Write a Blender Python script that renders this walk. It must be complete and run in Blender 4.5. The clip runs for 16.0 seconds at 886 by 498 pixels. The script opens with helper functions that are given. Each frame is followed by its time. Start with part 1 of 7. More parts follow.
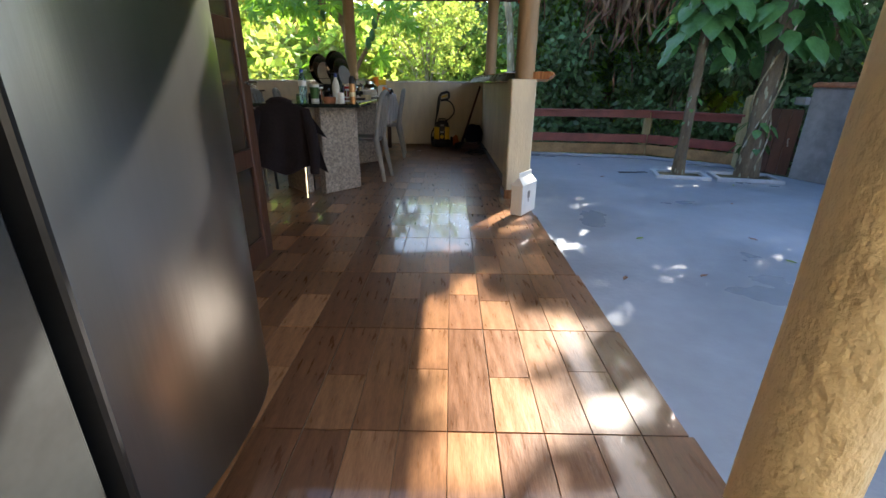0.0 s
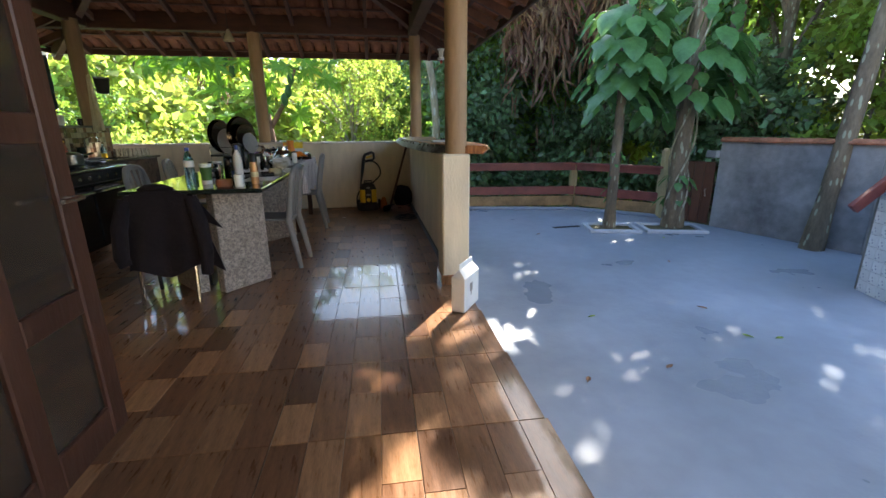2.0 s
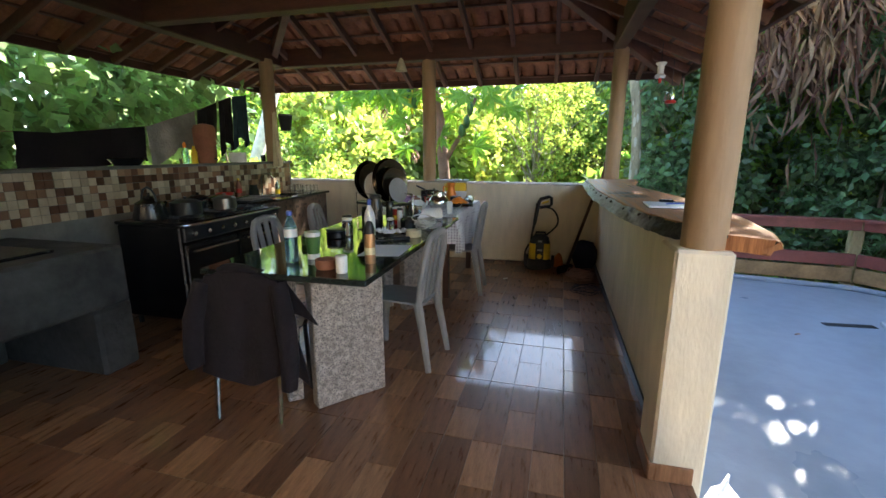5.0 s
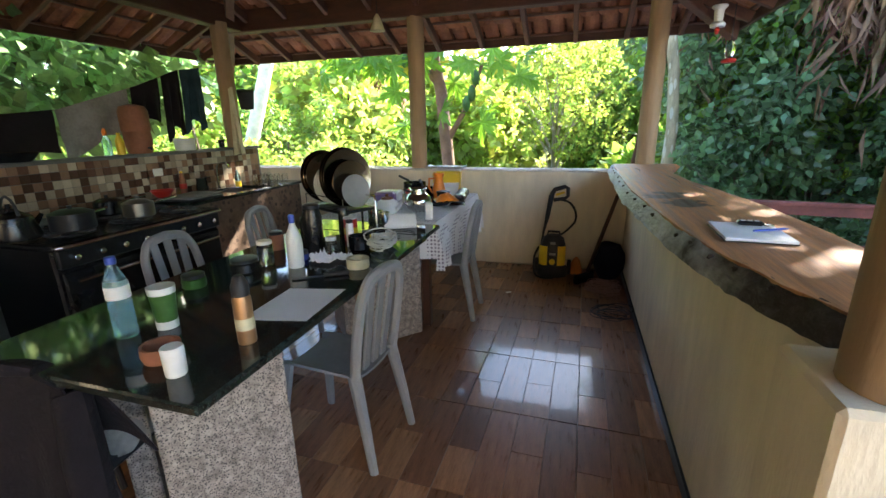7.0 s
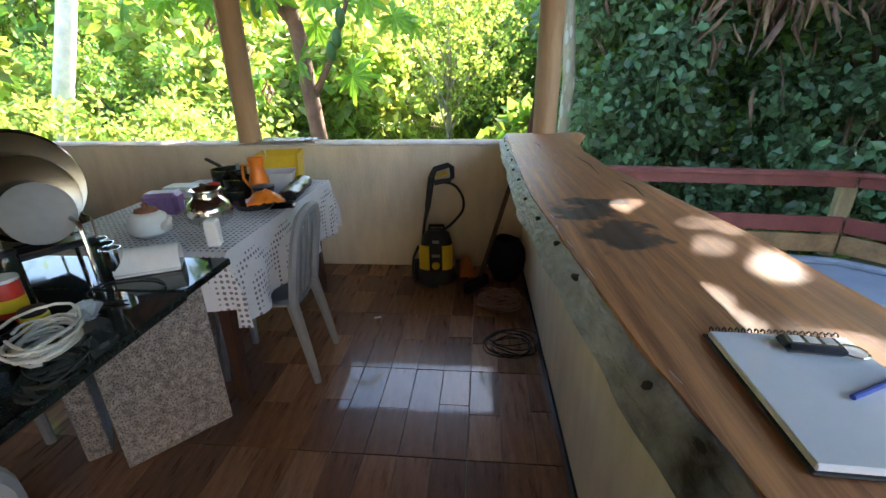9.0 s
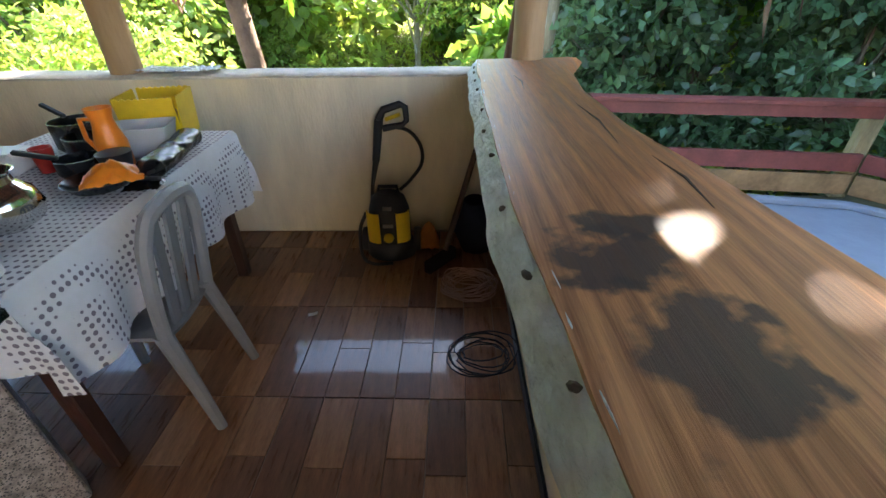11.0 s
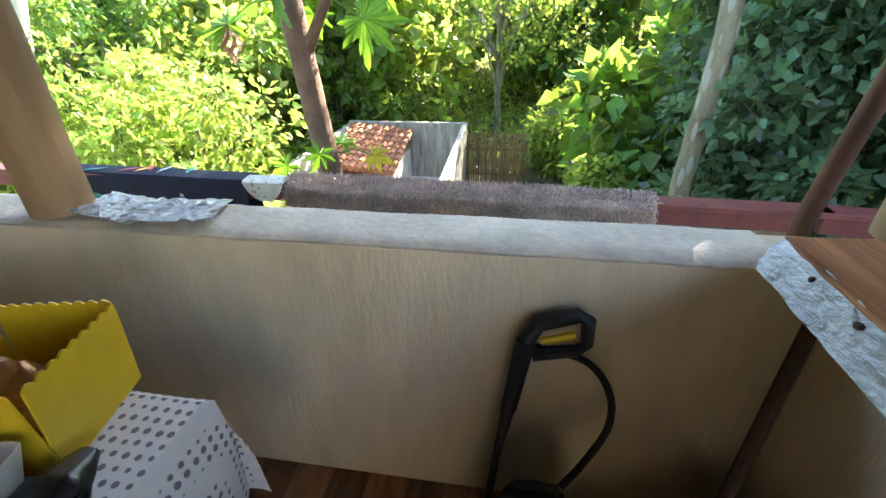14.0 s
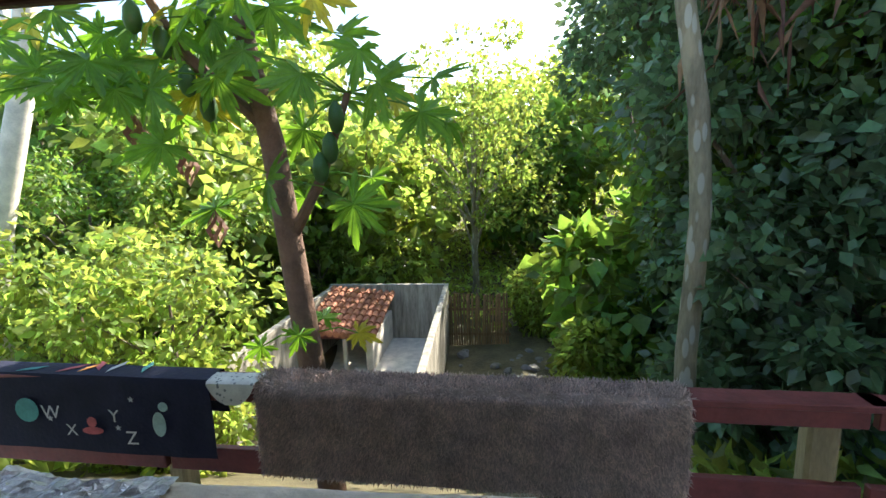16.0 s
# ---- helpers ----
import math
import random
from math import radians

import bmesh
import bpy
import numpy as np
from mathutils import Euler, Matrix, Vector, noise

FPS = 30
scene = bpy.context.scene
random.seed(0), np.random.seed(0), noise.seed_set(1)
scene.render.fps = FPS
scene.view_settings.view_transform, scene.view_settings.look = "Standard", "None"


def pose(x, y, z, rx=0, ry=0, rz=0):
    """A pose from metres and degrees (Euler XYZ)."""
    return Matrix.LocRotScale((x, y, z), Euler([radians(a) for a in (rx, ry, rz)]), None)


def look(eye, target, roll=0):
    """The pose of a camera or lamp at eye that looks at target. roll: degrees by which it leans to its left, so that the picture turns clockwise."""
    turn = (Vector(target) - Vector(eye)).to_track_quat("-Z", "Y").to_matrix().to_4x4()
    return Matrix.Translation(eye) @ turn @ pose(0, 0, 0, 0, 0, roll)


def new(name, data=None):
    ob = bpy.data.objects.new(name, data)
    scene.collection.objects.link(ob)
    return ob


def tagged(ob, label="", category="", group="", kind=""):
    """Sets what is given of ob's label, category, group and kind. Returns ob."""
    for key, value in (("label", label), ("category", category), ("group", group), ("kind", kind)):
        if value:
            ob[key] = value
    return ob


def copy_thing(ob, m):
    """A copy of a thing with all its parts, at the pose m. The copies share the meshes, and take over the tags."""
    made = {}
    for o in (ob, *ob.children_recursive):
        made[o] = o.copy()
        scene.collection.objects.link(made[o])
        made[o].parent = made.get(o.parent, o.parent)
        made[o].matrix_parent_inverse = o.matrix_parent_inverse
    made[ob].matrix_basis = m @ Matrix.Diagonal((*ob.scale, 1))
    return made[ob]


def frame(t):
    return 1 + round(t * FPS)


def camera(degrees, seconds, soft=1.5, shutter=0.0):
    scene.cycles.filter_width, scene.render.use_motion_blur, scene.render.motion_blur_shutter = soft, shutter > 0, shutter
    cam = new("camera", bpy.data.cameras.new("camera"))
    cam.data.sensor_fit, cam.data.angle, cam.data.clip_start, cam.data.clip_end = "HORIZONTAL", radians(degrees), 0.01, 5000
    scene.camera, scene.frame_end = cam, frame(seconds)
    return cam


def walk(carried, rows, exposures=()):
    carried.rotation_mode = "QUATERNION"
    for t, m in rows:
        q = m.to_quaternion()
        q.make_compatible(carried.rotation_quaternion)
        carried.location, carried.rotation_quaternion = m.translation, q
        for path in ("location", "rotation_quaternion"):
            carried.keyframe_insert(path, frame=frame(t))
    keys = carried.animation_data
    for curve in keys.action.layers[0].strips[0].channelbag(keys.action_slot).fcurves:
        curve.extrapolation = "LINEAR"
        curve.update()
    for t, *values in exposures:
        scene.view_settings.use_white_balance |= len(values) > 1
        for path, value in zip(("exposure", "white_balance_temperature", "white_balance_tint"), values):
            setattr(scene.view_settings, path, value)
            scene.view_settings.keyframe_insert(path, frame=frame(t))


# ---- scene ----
cam = camera(91.5, 16.0)
PATH = [
    (0, look((0.232, 0.832, 1.014), (0.236, 2.7, 0.3), 0.5)),
    (0.5, look((0.268, 0.855, 1.059), (0.465, 2.705, 0.327), 0.5)),
    (1, look((0.285, 0.976, 1.159), (0.608, 2.827, 0.473), 0.1)),
    (1.5, look((0.248, 1.19, 1.226), (0.611, 3.06, 0.618), 0)),
    (2, look((0.291, 1.52, 1.251), (0.597, 3.422, 0.713), -0.4)),
    (2.5, look((0.358, 1.808, 1.304), (0.539, 3.742, 0.827), -0.6)),
    (3, look((0.388, 2.042, 1.34), (0.409, 3.991, 0.892), -0.5)),
    (3.5, look((0.382, 2.28, 1.365), (0.236, 4.228, 0.938), -0.4)),
    (4, look((0.402, 2.516, 1.38), (0.118, 4.45, 0.96), -0.3)),
    (4.5, look((0.369, 2.767, 1.381), (-0.028, 4.681, 0.96), -0.1)),
    (4.7, look((0.334, 2.859, 1.401), (-0.099, 4.765, 0.976), 0)),
    (6.8, look((0.366, 3.928, 1.527), (-0.219, 5.762, 0.987), -1)),
    (7, look((0.382, 4.084, 1.521), (-0.181, 5.922, 0.971), -1.1)),
    (7.5, look((0.387, 4.434, 1.478), (-0.096, 6.291, 0.914), -1.2)),
    (8, look((0.347, 4.779, 1.46), (-0.024, 6.655, 0.874), -1.1)),
    (8.5, look((0.383, 5.091, 1.475), (0.128, 6.974, 0.852), -1)),
    (9, look((0.506, 5.335, 1.539), (0.364, 7.186, 0.795), -0.9)),
    (9.2, look((0.542, 5.414, 1.579), (0.439, 7.244, 0.777), -0.8)),
    (11.3, look((0.587, 6.283, 1.519), (0.56, 7.964, 0.435), -0.7)),
    (11.5, look((0.566, 6.407, 1.528), (0.541, 8.082, 0.435), -0.6)),
    (12, look((0.493, 6.702, 1.554), (0.458, 8.37, 0.45), -0.6)),
    (12.5, look((0.391, 7.001, 1.559), (0.319, 8.666, 0.453), -0.7)),
    (13, look((0.254, 7.257, 1.557), (0.123, 8.923, 0.458), -0.7)),
    (13.5, look((0.165, 7.534, 1.58), (-0.051, 9.206, 0.504), -0.9)),
    (14, look((0.097, 7.76, 1.603), (-0.194, 9.488, 0.639), -1.2)),
    (14.5, look((0.046, 7.894, 1.63), (-0.292, 9.711, 0.865), -1.5)),
    (15, look((0.058, 7.94, 1.645), (-0.281, 9.83, 1.083), -1.6)),
    (15.5, look((0.011, 8.016, 1.675), (-0.269, 9.955, 1.271), -1.4)),
    (16, look((-0.076, 8.111, 1.739), (-0.281, 10.076, 1.426), -1.7)),
]
walk(cam, PATH, [(0, 2.4), (1.5, 2.45), (2.5, 2.75), (4.5, 3.0), (7, 3.4), (9, 3.3), (11.5, 3.65), (12.5, 3.7), (13.5, 3.35), (14.5, 2.95), (15, 2.35), (16, 1.9)])

# ---- light ----
SUN_AZ, SUN_EL = math.atan2(0.83, 0.55), radians(37)
sun = new("sun", bpy.data.lights.new("sun", "SUN"))
sun.data.energy, sun.data.angle, sun.data.color = 4.4, radians(0.55), (1.0, 0.93, 0.82)
toward = Vector((math.cos(SUN_AZ) * math.cos(SUN_EL), math.sin(SUN_AZ) * math.cos(SUN_EL), math.sin(SUN_EL)))
sun.matrix_world = look(toward * 40, (0, 0, 0))
world = bpy.data.worlds.new("world")
scene.world = world
world.use_nodes = True
sky = world.node_tree.nodes.new("ShaderNodeTexSky")
sky.sky_type, sky.sun_disc = "NISHITA", False
sky.sun_elevation, sky.sun_rotation = SUN_EL, math.pi / 2 - SUN_AZ
back = world.node_tree.nodes["Background"]
world.node_tree.links.new(sky.outputs[0], back.inputs[0])
back.inputs[1].default_value = 0.15


# ---- materials ----
def mat(name, color, rough=0.6, metal=0.0, var=0.25, scale=6.0, bump=0.0, bscale=40.0, stretch=(1, 1, 1), second=None,
        obj_random=0.0, island=0.0, transmission=0.0, translucent=0.0, rough_var=0.0, spots=None, alpha_ior=1.45, coat=0.0, spec=0.5):
    """A procedural material: base colour with noise at two scales, relief, and variation by object."""
    m = bpy.data.materials.new(name)
    m.use_nodes = True
    nt = m.node_tree
    n, l = nt.nodes, nt.links
    p = n["Principled BSDF"]
    p.inputs["Roughness"].default_value, p.inputs["Metallic"].default_value = rough, metal
    p.inputs["IOR"].default_value, p.inputs["Specular IOR Level"].default_value = alpha_ior, spec
    p.inputs["Coat Weight"].default_value, p.inputs["Coat Roughness"].default_value = coat, 0.055
    p.inputs["Transmission Weight"].default_value = transmission
    tc, mp = n.new("ShaderNodeTexCoord"), n.new("ShaderNodeMapping")
    mp.inputs["Scale"].default_value = stretch
    l.new(tc.outputs["Object"], mp.inputs[0])
    big, small = n.new("ShaderNodeTexNoise"), n.new("ShaderNodeTexNoise")
    big.inputs["Scale"].default_value, small.inputs["Scale"].default_value = scale, scale * 7.3
    big.inputs["Detail"].default_value, small.inputs["Detail"].default_value = 5, 4
    for k in (big, small):
        l.new(mp.outputs[0], k.inputs[0])
    ramp = n.new("ShaderNodeMix")
    ramp.data_type = "RGBA"
    c2 = second or tuple(c * (1 - var) for c in color)
    ramp.inputs[6].default_value, ramp.inputs[7].default_value = (*c2, 1), (*[min(1, c * (1 + (0 if second else var * 0.6))) for c in color], 1)
    mix = n.new("ShaderNodeMath")
    mix.operation = "MULTIPLY_ADD"
    l.new(small.outputs[0], mix.inputs[0])
    mix.inputs[1].default_value = 0.45
    l.new(big.outputs[0], mix.inputs[2])
    rng = n.new("ShaderNodeMapRange")
    rng.inputs[1].default_value, rng.inputs[2].default_value = 0.5, 0.95
    l.new(mix.outputs[0], rng.inputs[0])
    l.new(rng.outputs[0], ramp.inputs[0])
    out = ramp.outputs[2]
    if obj_random or island:
        oi, hv, mr = n.new("ShaderNodeObjectInfo" if obj_random else "ShaderNodeNewGeometry"), n.new("ShaderNodeHueSaturation"), n.new("ShaderNodeMapRange")
        spread = obj_random or island
        mr.inputs[3].default_value, mr.inputs[4].default_value = 1 - spread, 1 + spread
        l.new(oi.outputs["Random" if obj_random else "Random Per Island"], mr.inputs[0])
        l.new(mr.outputs[0], hv.inputs["Value"])
        l.new(out, hv.inputs["Color"])
        out = hv.outputs[0]
    if spots:
        vo, sm, mx = n.new("ShaderNodeTexVoronoi"), n.new("ShaderNodeMapRange"), n.new("ShaderNodeMix")
        mx.data_type = "RGBA"
        vo.inputs["Scale"].default_value = spots[0]
        vo.inputs["Randomness"].default_value = spots[3] if len(spots) > 3 else 1.0
        l.new(mp.outputs[0], vo.inputs[0])
        sm.inputs[1].default_value, sm.inputs[2].default_value = spots[1], spots[1] + 0.06
        sm.inputs[3].default_value, sm.inputs[4].default_value = 1, 0
        l.new(vo.outputs["Distance"], sm.inputs[0])
        l.new(sm.outputs[0], mx.inputs[0])
        l.new(out, mx.inputs[6])
        mx.inputs[7].default_value = (*spots[2], 1)
        out = mx.outputs[2]
    l.new(out, p.inputs["Base Color"])
    if rough_var:
        rr = n.new("ShaderNodeMapRange")
        rr.inputs[1].default_value, rr.inputs[2].default_value = 0.35, 0.7
        rr.inputs[3].default_value, rr.inputs[4].default_value = max(0.02, rough - rough_var), rough + rough_var
        l.new(big.outputs[0], rr.inputs[0])
        l.new(rr.outputs[0], p.inputs["Roughness"])
    if bump:
        bn, bp = n.new("ShaderNodeTexNoise"), n.new("ShaderNodeBump")
        bn.inputs["Scale"].default_value, bn.inputs["Detail"].default_value = bscale, 5
        bp.inputs["Strength"].default_value, bp.inputs["Distance"].default_value = min(1, bump), 0.03
        l.new(mp.outputs[0], bn.inputs[0])
        l.new(bn.outputs[0], bp.inputs["Height"])
        l.new(bp.outputs[0], p.inputs["Normal"])
    if translucent:
        tr, ad = n.new("ShaderNodeBsdfTranslucent"), n.new("ShaderNodeMixShader")
        hs = n.new("ShaderNodeHueSaturation")
        hs.inputs["Saturation"].default_value, hs.inputs["Value"].default_value, hs.inputs["Hue"].default_value = 1.1, 1.7, 0.47
        l.new(out, hs.inputs["Color"])
        l.new(hs.outputs[0], tr.inputs[0])
        ad.inputs[0].default_value = translucent
        l.new(p.outputs[0], ad.inputs[1])
        l.new(tr.outputs[0], ad.inputs[2])
        l.new(ad.outputs[0], n["Material Output"].inputs[0])
    return m


def leaf_mat(name, color, tl=0.45, rough=0.45):
    m = mat(name, color, rough, var=0.35, scale=3, translucent=tl)
    nt = m.node_tree
    p = nt.nodes["Principled BSDF"]
    src = p.inputs["Base Color"].links[0].from_socket
    g, hv, mr, mh = nt.nodes.new("ShaderNodeNewGeometry"), nt.nodes.new("ShaderNodeHueSaturation"), nt.nodes.new("ShaderNodeMapRange"), nt.nodes.new("ShaderNodeMapRange")
    mr.inputs[3].default_value, mr.inputs[4].default_value = 0.55, 1.5
    mh.inputs[3].default_value, mh.inputs[4].default_value = 0.475, 0.525
    nt.links.new(g.outputs["Random Per Island"], mr.inputs[0])
    nt.links.new(g.outputs["Random Per Island"], mh.inputs[0])
    nt.links.new(mr.outputs[0], hv.inputs["Value"])
    nt.links.new(mh.outputs[0], hv.inputs["Hue"])
    nt.links.new(src, hv.inputs["Color"])
    nt.links.new(hv.outputs[0], p.inputs["Base Color"])
    for k in nt.nodes:
        if k.type == "HUE_SAT" and k != hv:
            nt.links.new(hv.outputs[0], k.inputs["Color"])
    return m


M = dict(
    plank=mat("plank_tile", (0.265, 0.126, 0.058), 0.34, coat=0.5, spec=0.3, var=0.4, scale=5, stretch=(7, 1, 1), bump=0.05, bscale=26, rough_var=0.08, obj_random=0.22),
    plank_pale=mat("plank_tile_pale", (0.35, 0.175, 0.082), 0.34, coat=0.5, spec=0.3, var=0.4, scale=5, stretch=(7, 1, 1), bump=0.05, bscale=26, rough_var=0.08, obj_random=0.22),
    plank_dark=mat("plank_tile_dark", (0.19, 0.088, 0.043), 0.34, coat=0.5, spec=0.3, var=0.4, scale=5, stretch=(7, 1, 1), bump=0.05, bscale=26, rough_var=0.08, obj_random=0.22),
    plank_far=mat("plank_tile_far", (0.265, 0.126, 0.058), 0.34, coat=0.5, spec=0.3, var=0.4, scale=5, stretch=(7, 1, 1), bump=0.05, bscale=26, rough_var=0.08, island=0.22),
    plank_far_pale=mat("plank_tile_far_pale", (0.35, 0.175, 0.082), 0.34, coat=0.5, spec=0.3, var=0.4, scale=5, stretch=(7, 1, 1), bump=0.05, bscale=26, rough_var=0.08, island=0.22),
    plank_far_dark=mat("plank_tile_far_dark", (0.19, 0.088, 0.043), 0.34, coat=0.5, spec=0.3, var=0.4, scale=5, stretch=(7, 1, 1), bump=0.05, bscale=26, rough_var=0.08, island=0.22),
    grout=mat("grout", (0.33, 0.25, 0.18), 0.7),
    patio=mat("painted_concrete", (0.26, 0.30, 0.36), 0.42, var=0.2, scale=0.9, bump=0.08, bscale=25, rough_var=0.16),
    stucco=mat("cream_stucco", (0.75, 0.645, 0.47), 0.8, var=0.2, scale=1.7, bump=0.2, bscale=75, stretch=(1, 1, 0.3)),
    stucco_top=mat("worn_white_paint", (0.68, 0.62, 0.52), 0.7, var=0.25, scale=5, bump=0.25, bscale=50),
    column=mat("ochre_rough_paint", (0.74, 0.60, 0.36), 0.8, var=0.16, scale=4, bump=0.7, bscale=30, stretch=(1, 1, 0.7)),
    post=mat("brown_painted_post", (0.36, 0.235, 0.13), 0.65, var=0.2, scale=5, bump=0.25, bscale=24, stretch=(1, 1, 0.2)),
    beam=mat("dark_roof_timber", (0.085, 0.032, 0.018), 0.6, var=0.35, scale=4, bump=0.2, stretch=(1, 1, 4)),
    rafter=mat("red_roof_timber", (0.14, 0.06, 0.035), 0.6, var=0.35, scale=4, bump=0.2),
    terracotta=mat("terracotta", (0.42, 0.17, 0.09), 0.8, var=0.4, scale=5, bump=0.2, obj_random=0.2),
    rail=mat("red_painted_rail", (0.19, 0.05, 0.04), 0.5, var=0.3, scale=5, bump=0.15, bscale=20),
    rail_post=mat("weathered_post", (0.36, 0.29, 0.15), 0.8, var=0.35, scale=6, bump=0.4, stretch=(1, 1, 0.3)),
    gwall=mat("grey_plaster", (0.22, 0.22, 0.225), 0.85, var=0.45, scale=1.2, bump=0.3, bscale=30),
    penwall=mat("stained_concrete_wall", (0.50, 0.46, 0.38), 0.85, second=(0.17, 0.155, 0.12), scale=3.0, bump=0.3, bscale=30, stretch=(3, 3, 0.35)),
    ground=mat("soil_litter", (0.10, 0.085, 0.04), 0.9, var=0.5, scale=2.0, bump=0.8, bscale=15),
    granite=mat("speckled_granite", (0.36, 0.305, 0.26), 0.35, var=0.55, scale=34, spots=(125, 0.34, (0.075, 0.065, 0.06))),
    darkgranite=mat("black_granite", (0.018, 0.024, 0.02), 0.06, var=0.6, scale=60, spots=(160, 0.2, (0.07, 0.075, 0.06))),
    steel=mat("brushed_steel", (0.25, 0.245, 0.235), 0.32, 1.0, var=0.08, scale=3, bump=0.03, bscale=60, stretch=(1, 1, 0.05)),
    chrome=mat("shiny_metal", (0.7, 0.69, 0.66), 0.14, 1.0, var=0.08),
    darksteel=mat("dark_trim", (0.03, 0.032, 0.035), 0.35, 0.5),
    black=mat("black_enamel", (0.012, 0.012, 0.013), 0.25),
    blackmatte=mat("black_plastic", (0.018, 0.018, 0.02), 0.5),
    door=mat("stained_door", (0.075, 0.032, 0.02), 0.4, var=0.35, scale=4, bump=0.12, stretch=(1, 1, 0.25)),
    chair=mat("grey_plastic", (0.23, 0.23, 0.235), 0.5, var=0.12, scale=4, bump=0.05),
    cloth=mat("white_tablecloth", (0.72, 0.70, 0.70), 0.85, var=0.08, scale=5, spots=(36, 0.27, (0.2, 0.17, 0.2), 0.12)),
    white=mat("white_plastic", (0.75, 0.74, 0.71), 0.45, var=0.08),
    paper=mat("paper", (0.78, 0.78, 0.80), 0.7, var=0.04),
    yellow=mat("yellow_plastic", (0.75, 0.50, 0.02), 0.4, var=0.1),
    orange=mat("orange_plastic", (0.80, 0.22, 0.02), 0.35, var=0.1),
    red=mat("red_plastic", (0.55, 0.03, 0.02), 0.4),
    blue=mat("blue_plastic", (0.05, 0.09, 0.4), 0.4),
    purple=mat("lilac_plastic", (0.32, 0.2, 0.42), 0.4),
    wood=mat("oiled_slab", (0.62, 0.29, 0.125), 0.42, second=(0.22, 0.08, 0.034), scale=2.6, stretch=(14, 0.55, 1), bump=0.12, bscale=30, rough_var=0.1),
    burnt=mat("charred_stain", (0.05, 0.035, 0.03), 0.45, var=0.5, scale=4),
    darkcloth=mat("dark_fabric", (0.009, 0.005, 0.007), 0.95, var=0.4, scale=6, bump=0.3),
    greycloth=mat("grey_fabric", (0.26, 0.24, 0.22), 0.95, var=0.3, scale=6, bump=0.3),
    tealcloth=mat("teal_fabric", (0.02, 0.045, 0.06), 0.95, var=0.4, scale=8, bump=0.3),
    navy=mat("navy_fabric", (0.012, 0.014, 0.035), 0.9, var=0.3, scale=6, bump=0.2),
    rug=mat("shaggy_rug", (0.74, 0.59, 0.50), 0.95, var=0.3, scale=8, bump=0.5, bscale=60, island=0.35),
    clay=mat("clay", (0.26, 0.10, 0.055), 0.7, var=0.25, scale=5, bump=0.1),
    concrete=mat("bare_concrete", (0.15, 0.145, 0.13), 0.9, var=0.35, scale=2, bump=0.4, bscale=25),
    soot=mat("sooty_masonry", (0.06, 0.058, 0.052), 0.9, var=0.5, scale=2.5, bump=0.4, bscale=25),
    mosaic=mat("mosaic_tile", (0.42, 0.34, 0.24), 0.25, var=0.2, scale=8, obj_random=0.3),
    mosaic_dark=mat("mosaic_tile_dark", (0.10, 0.05, 0.03), 0.25, var=0.3, scale=8, obj_random=0.4),
    mosaic_mid=mat("mosaic_tile_mid", (0.24, 0.14, 0.085), 0.25, var=0.2, scale=8, obj_random=0.3),
    wtile=mat("white_glazed_tile", (0.60, 0.61, 0.62), 0.25, var=0.1, scale=8, spots=(22, 0.16, (0.30, 0.33, 0.38)), obj_random=0.08),
    bark=mat("bark", (0.15, 0.115, 0.075), 0.9, var=0.45, scale=6, bump=0.8, bscale=25, stretch=(1, 1, 0.3), spots=(14, 0.22, (0.26, 0.27, 0.19))),
    palebark=mat("pale_bark", (0.24, 0.21, 0.13), 0.9, spots=(11, 0.3, (0.36, 0.35, 0.27)), var=0.5, scale=5, bump=0.5, bscale=25, stretch=(1, 1, 0.3)),
    papbark=mat("papaya_bark", (0.20, 0.12, 0.08), 0.85, var=0.3, scale=6, bump=0.5, bscale=25),
    # leaf tones: sunlit and shaded brightness is put into the lit, mid and dark colours
    leaf_dark=leaf_mat("leaf_dark", (0.115, 0.195, 0.09), 0.32, 0.28),
    leaf_mid=leaf_mat("leaf_mid", (0.12, 0.22, 0.045), 0.55),
    leaf_lit=leaf_mat("leaf_light", (0.21, 0.30, 0.072), 0.65),
    leaf_big=leaf_mat("leaf_glossy", (0.08, 0.18, 0.06), 0.32, 0.25),
    # vine leaf: the sky's sheen is put into this paler base colour
    leaf_vine=leaf_mat("leaf_pale_glossy", (0.24, 0.37, 0.18), 0.5, 0.22),
    leaf_pap=leaf_mat("leaf_papaya", (0.105, 0.24, 0.035), 0.5),
    leaf_yellow=leaf_mat("leaf_yellowing", (0.36, 0.36, 0.05), 0.5),
    leaf_dry=leaf_mat("leaf_dry", (0.27, 0.165, 0.10), 0.35, 0.8),
    fruit=mat("green_fruit", (0.05, 0.13, 0.03), 0.45, var=0.25, scale=8),
    bamboo=mat("bamboo_fence", (0.24, 0.15, 0.07), 0.8, var=0.4, scale=4, obj_random=0.3),
    traysteel=mat("worn_tray_steel", (0.22, 0.18, 0.14), 0.2, 1.0, var=0.2, scale=6),
    darkpane=mat("dark_pane", (0.16, 0.12, 0.09), 0.08, transmission=0.75, var=0.1),
    kerbpaint=mat("pale_grey_paint", (0.42, 0.45, 0.49), 0.6, var=0.2, scale=4, bump=0.2),
    glass=mat("clear_glass", (0.95, 0.97, 0.96), 0.02, transmission=1.0, var=0.0),
    bottle=mat("blue_clear_plastic", (0.45, 0.78, 0.92), 0.08, transmission=0.9, var=0.0),
    water=mat("dark_glass", (0.02, 0.025, 0.02), 0.05, var=0.0),
    translucentbox=mat("frosted_plastic", (0.72, 0.74, 0.76), 0.35, transmission=0.3, var=0.05),
    film=mat("crinkled_film", (0.66, 0.70, 0.74), 0.12, transmission=0.35, var=0.25, scale=12, bump=0.4, bscale=30),
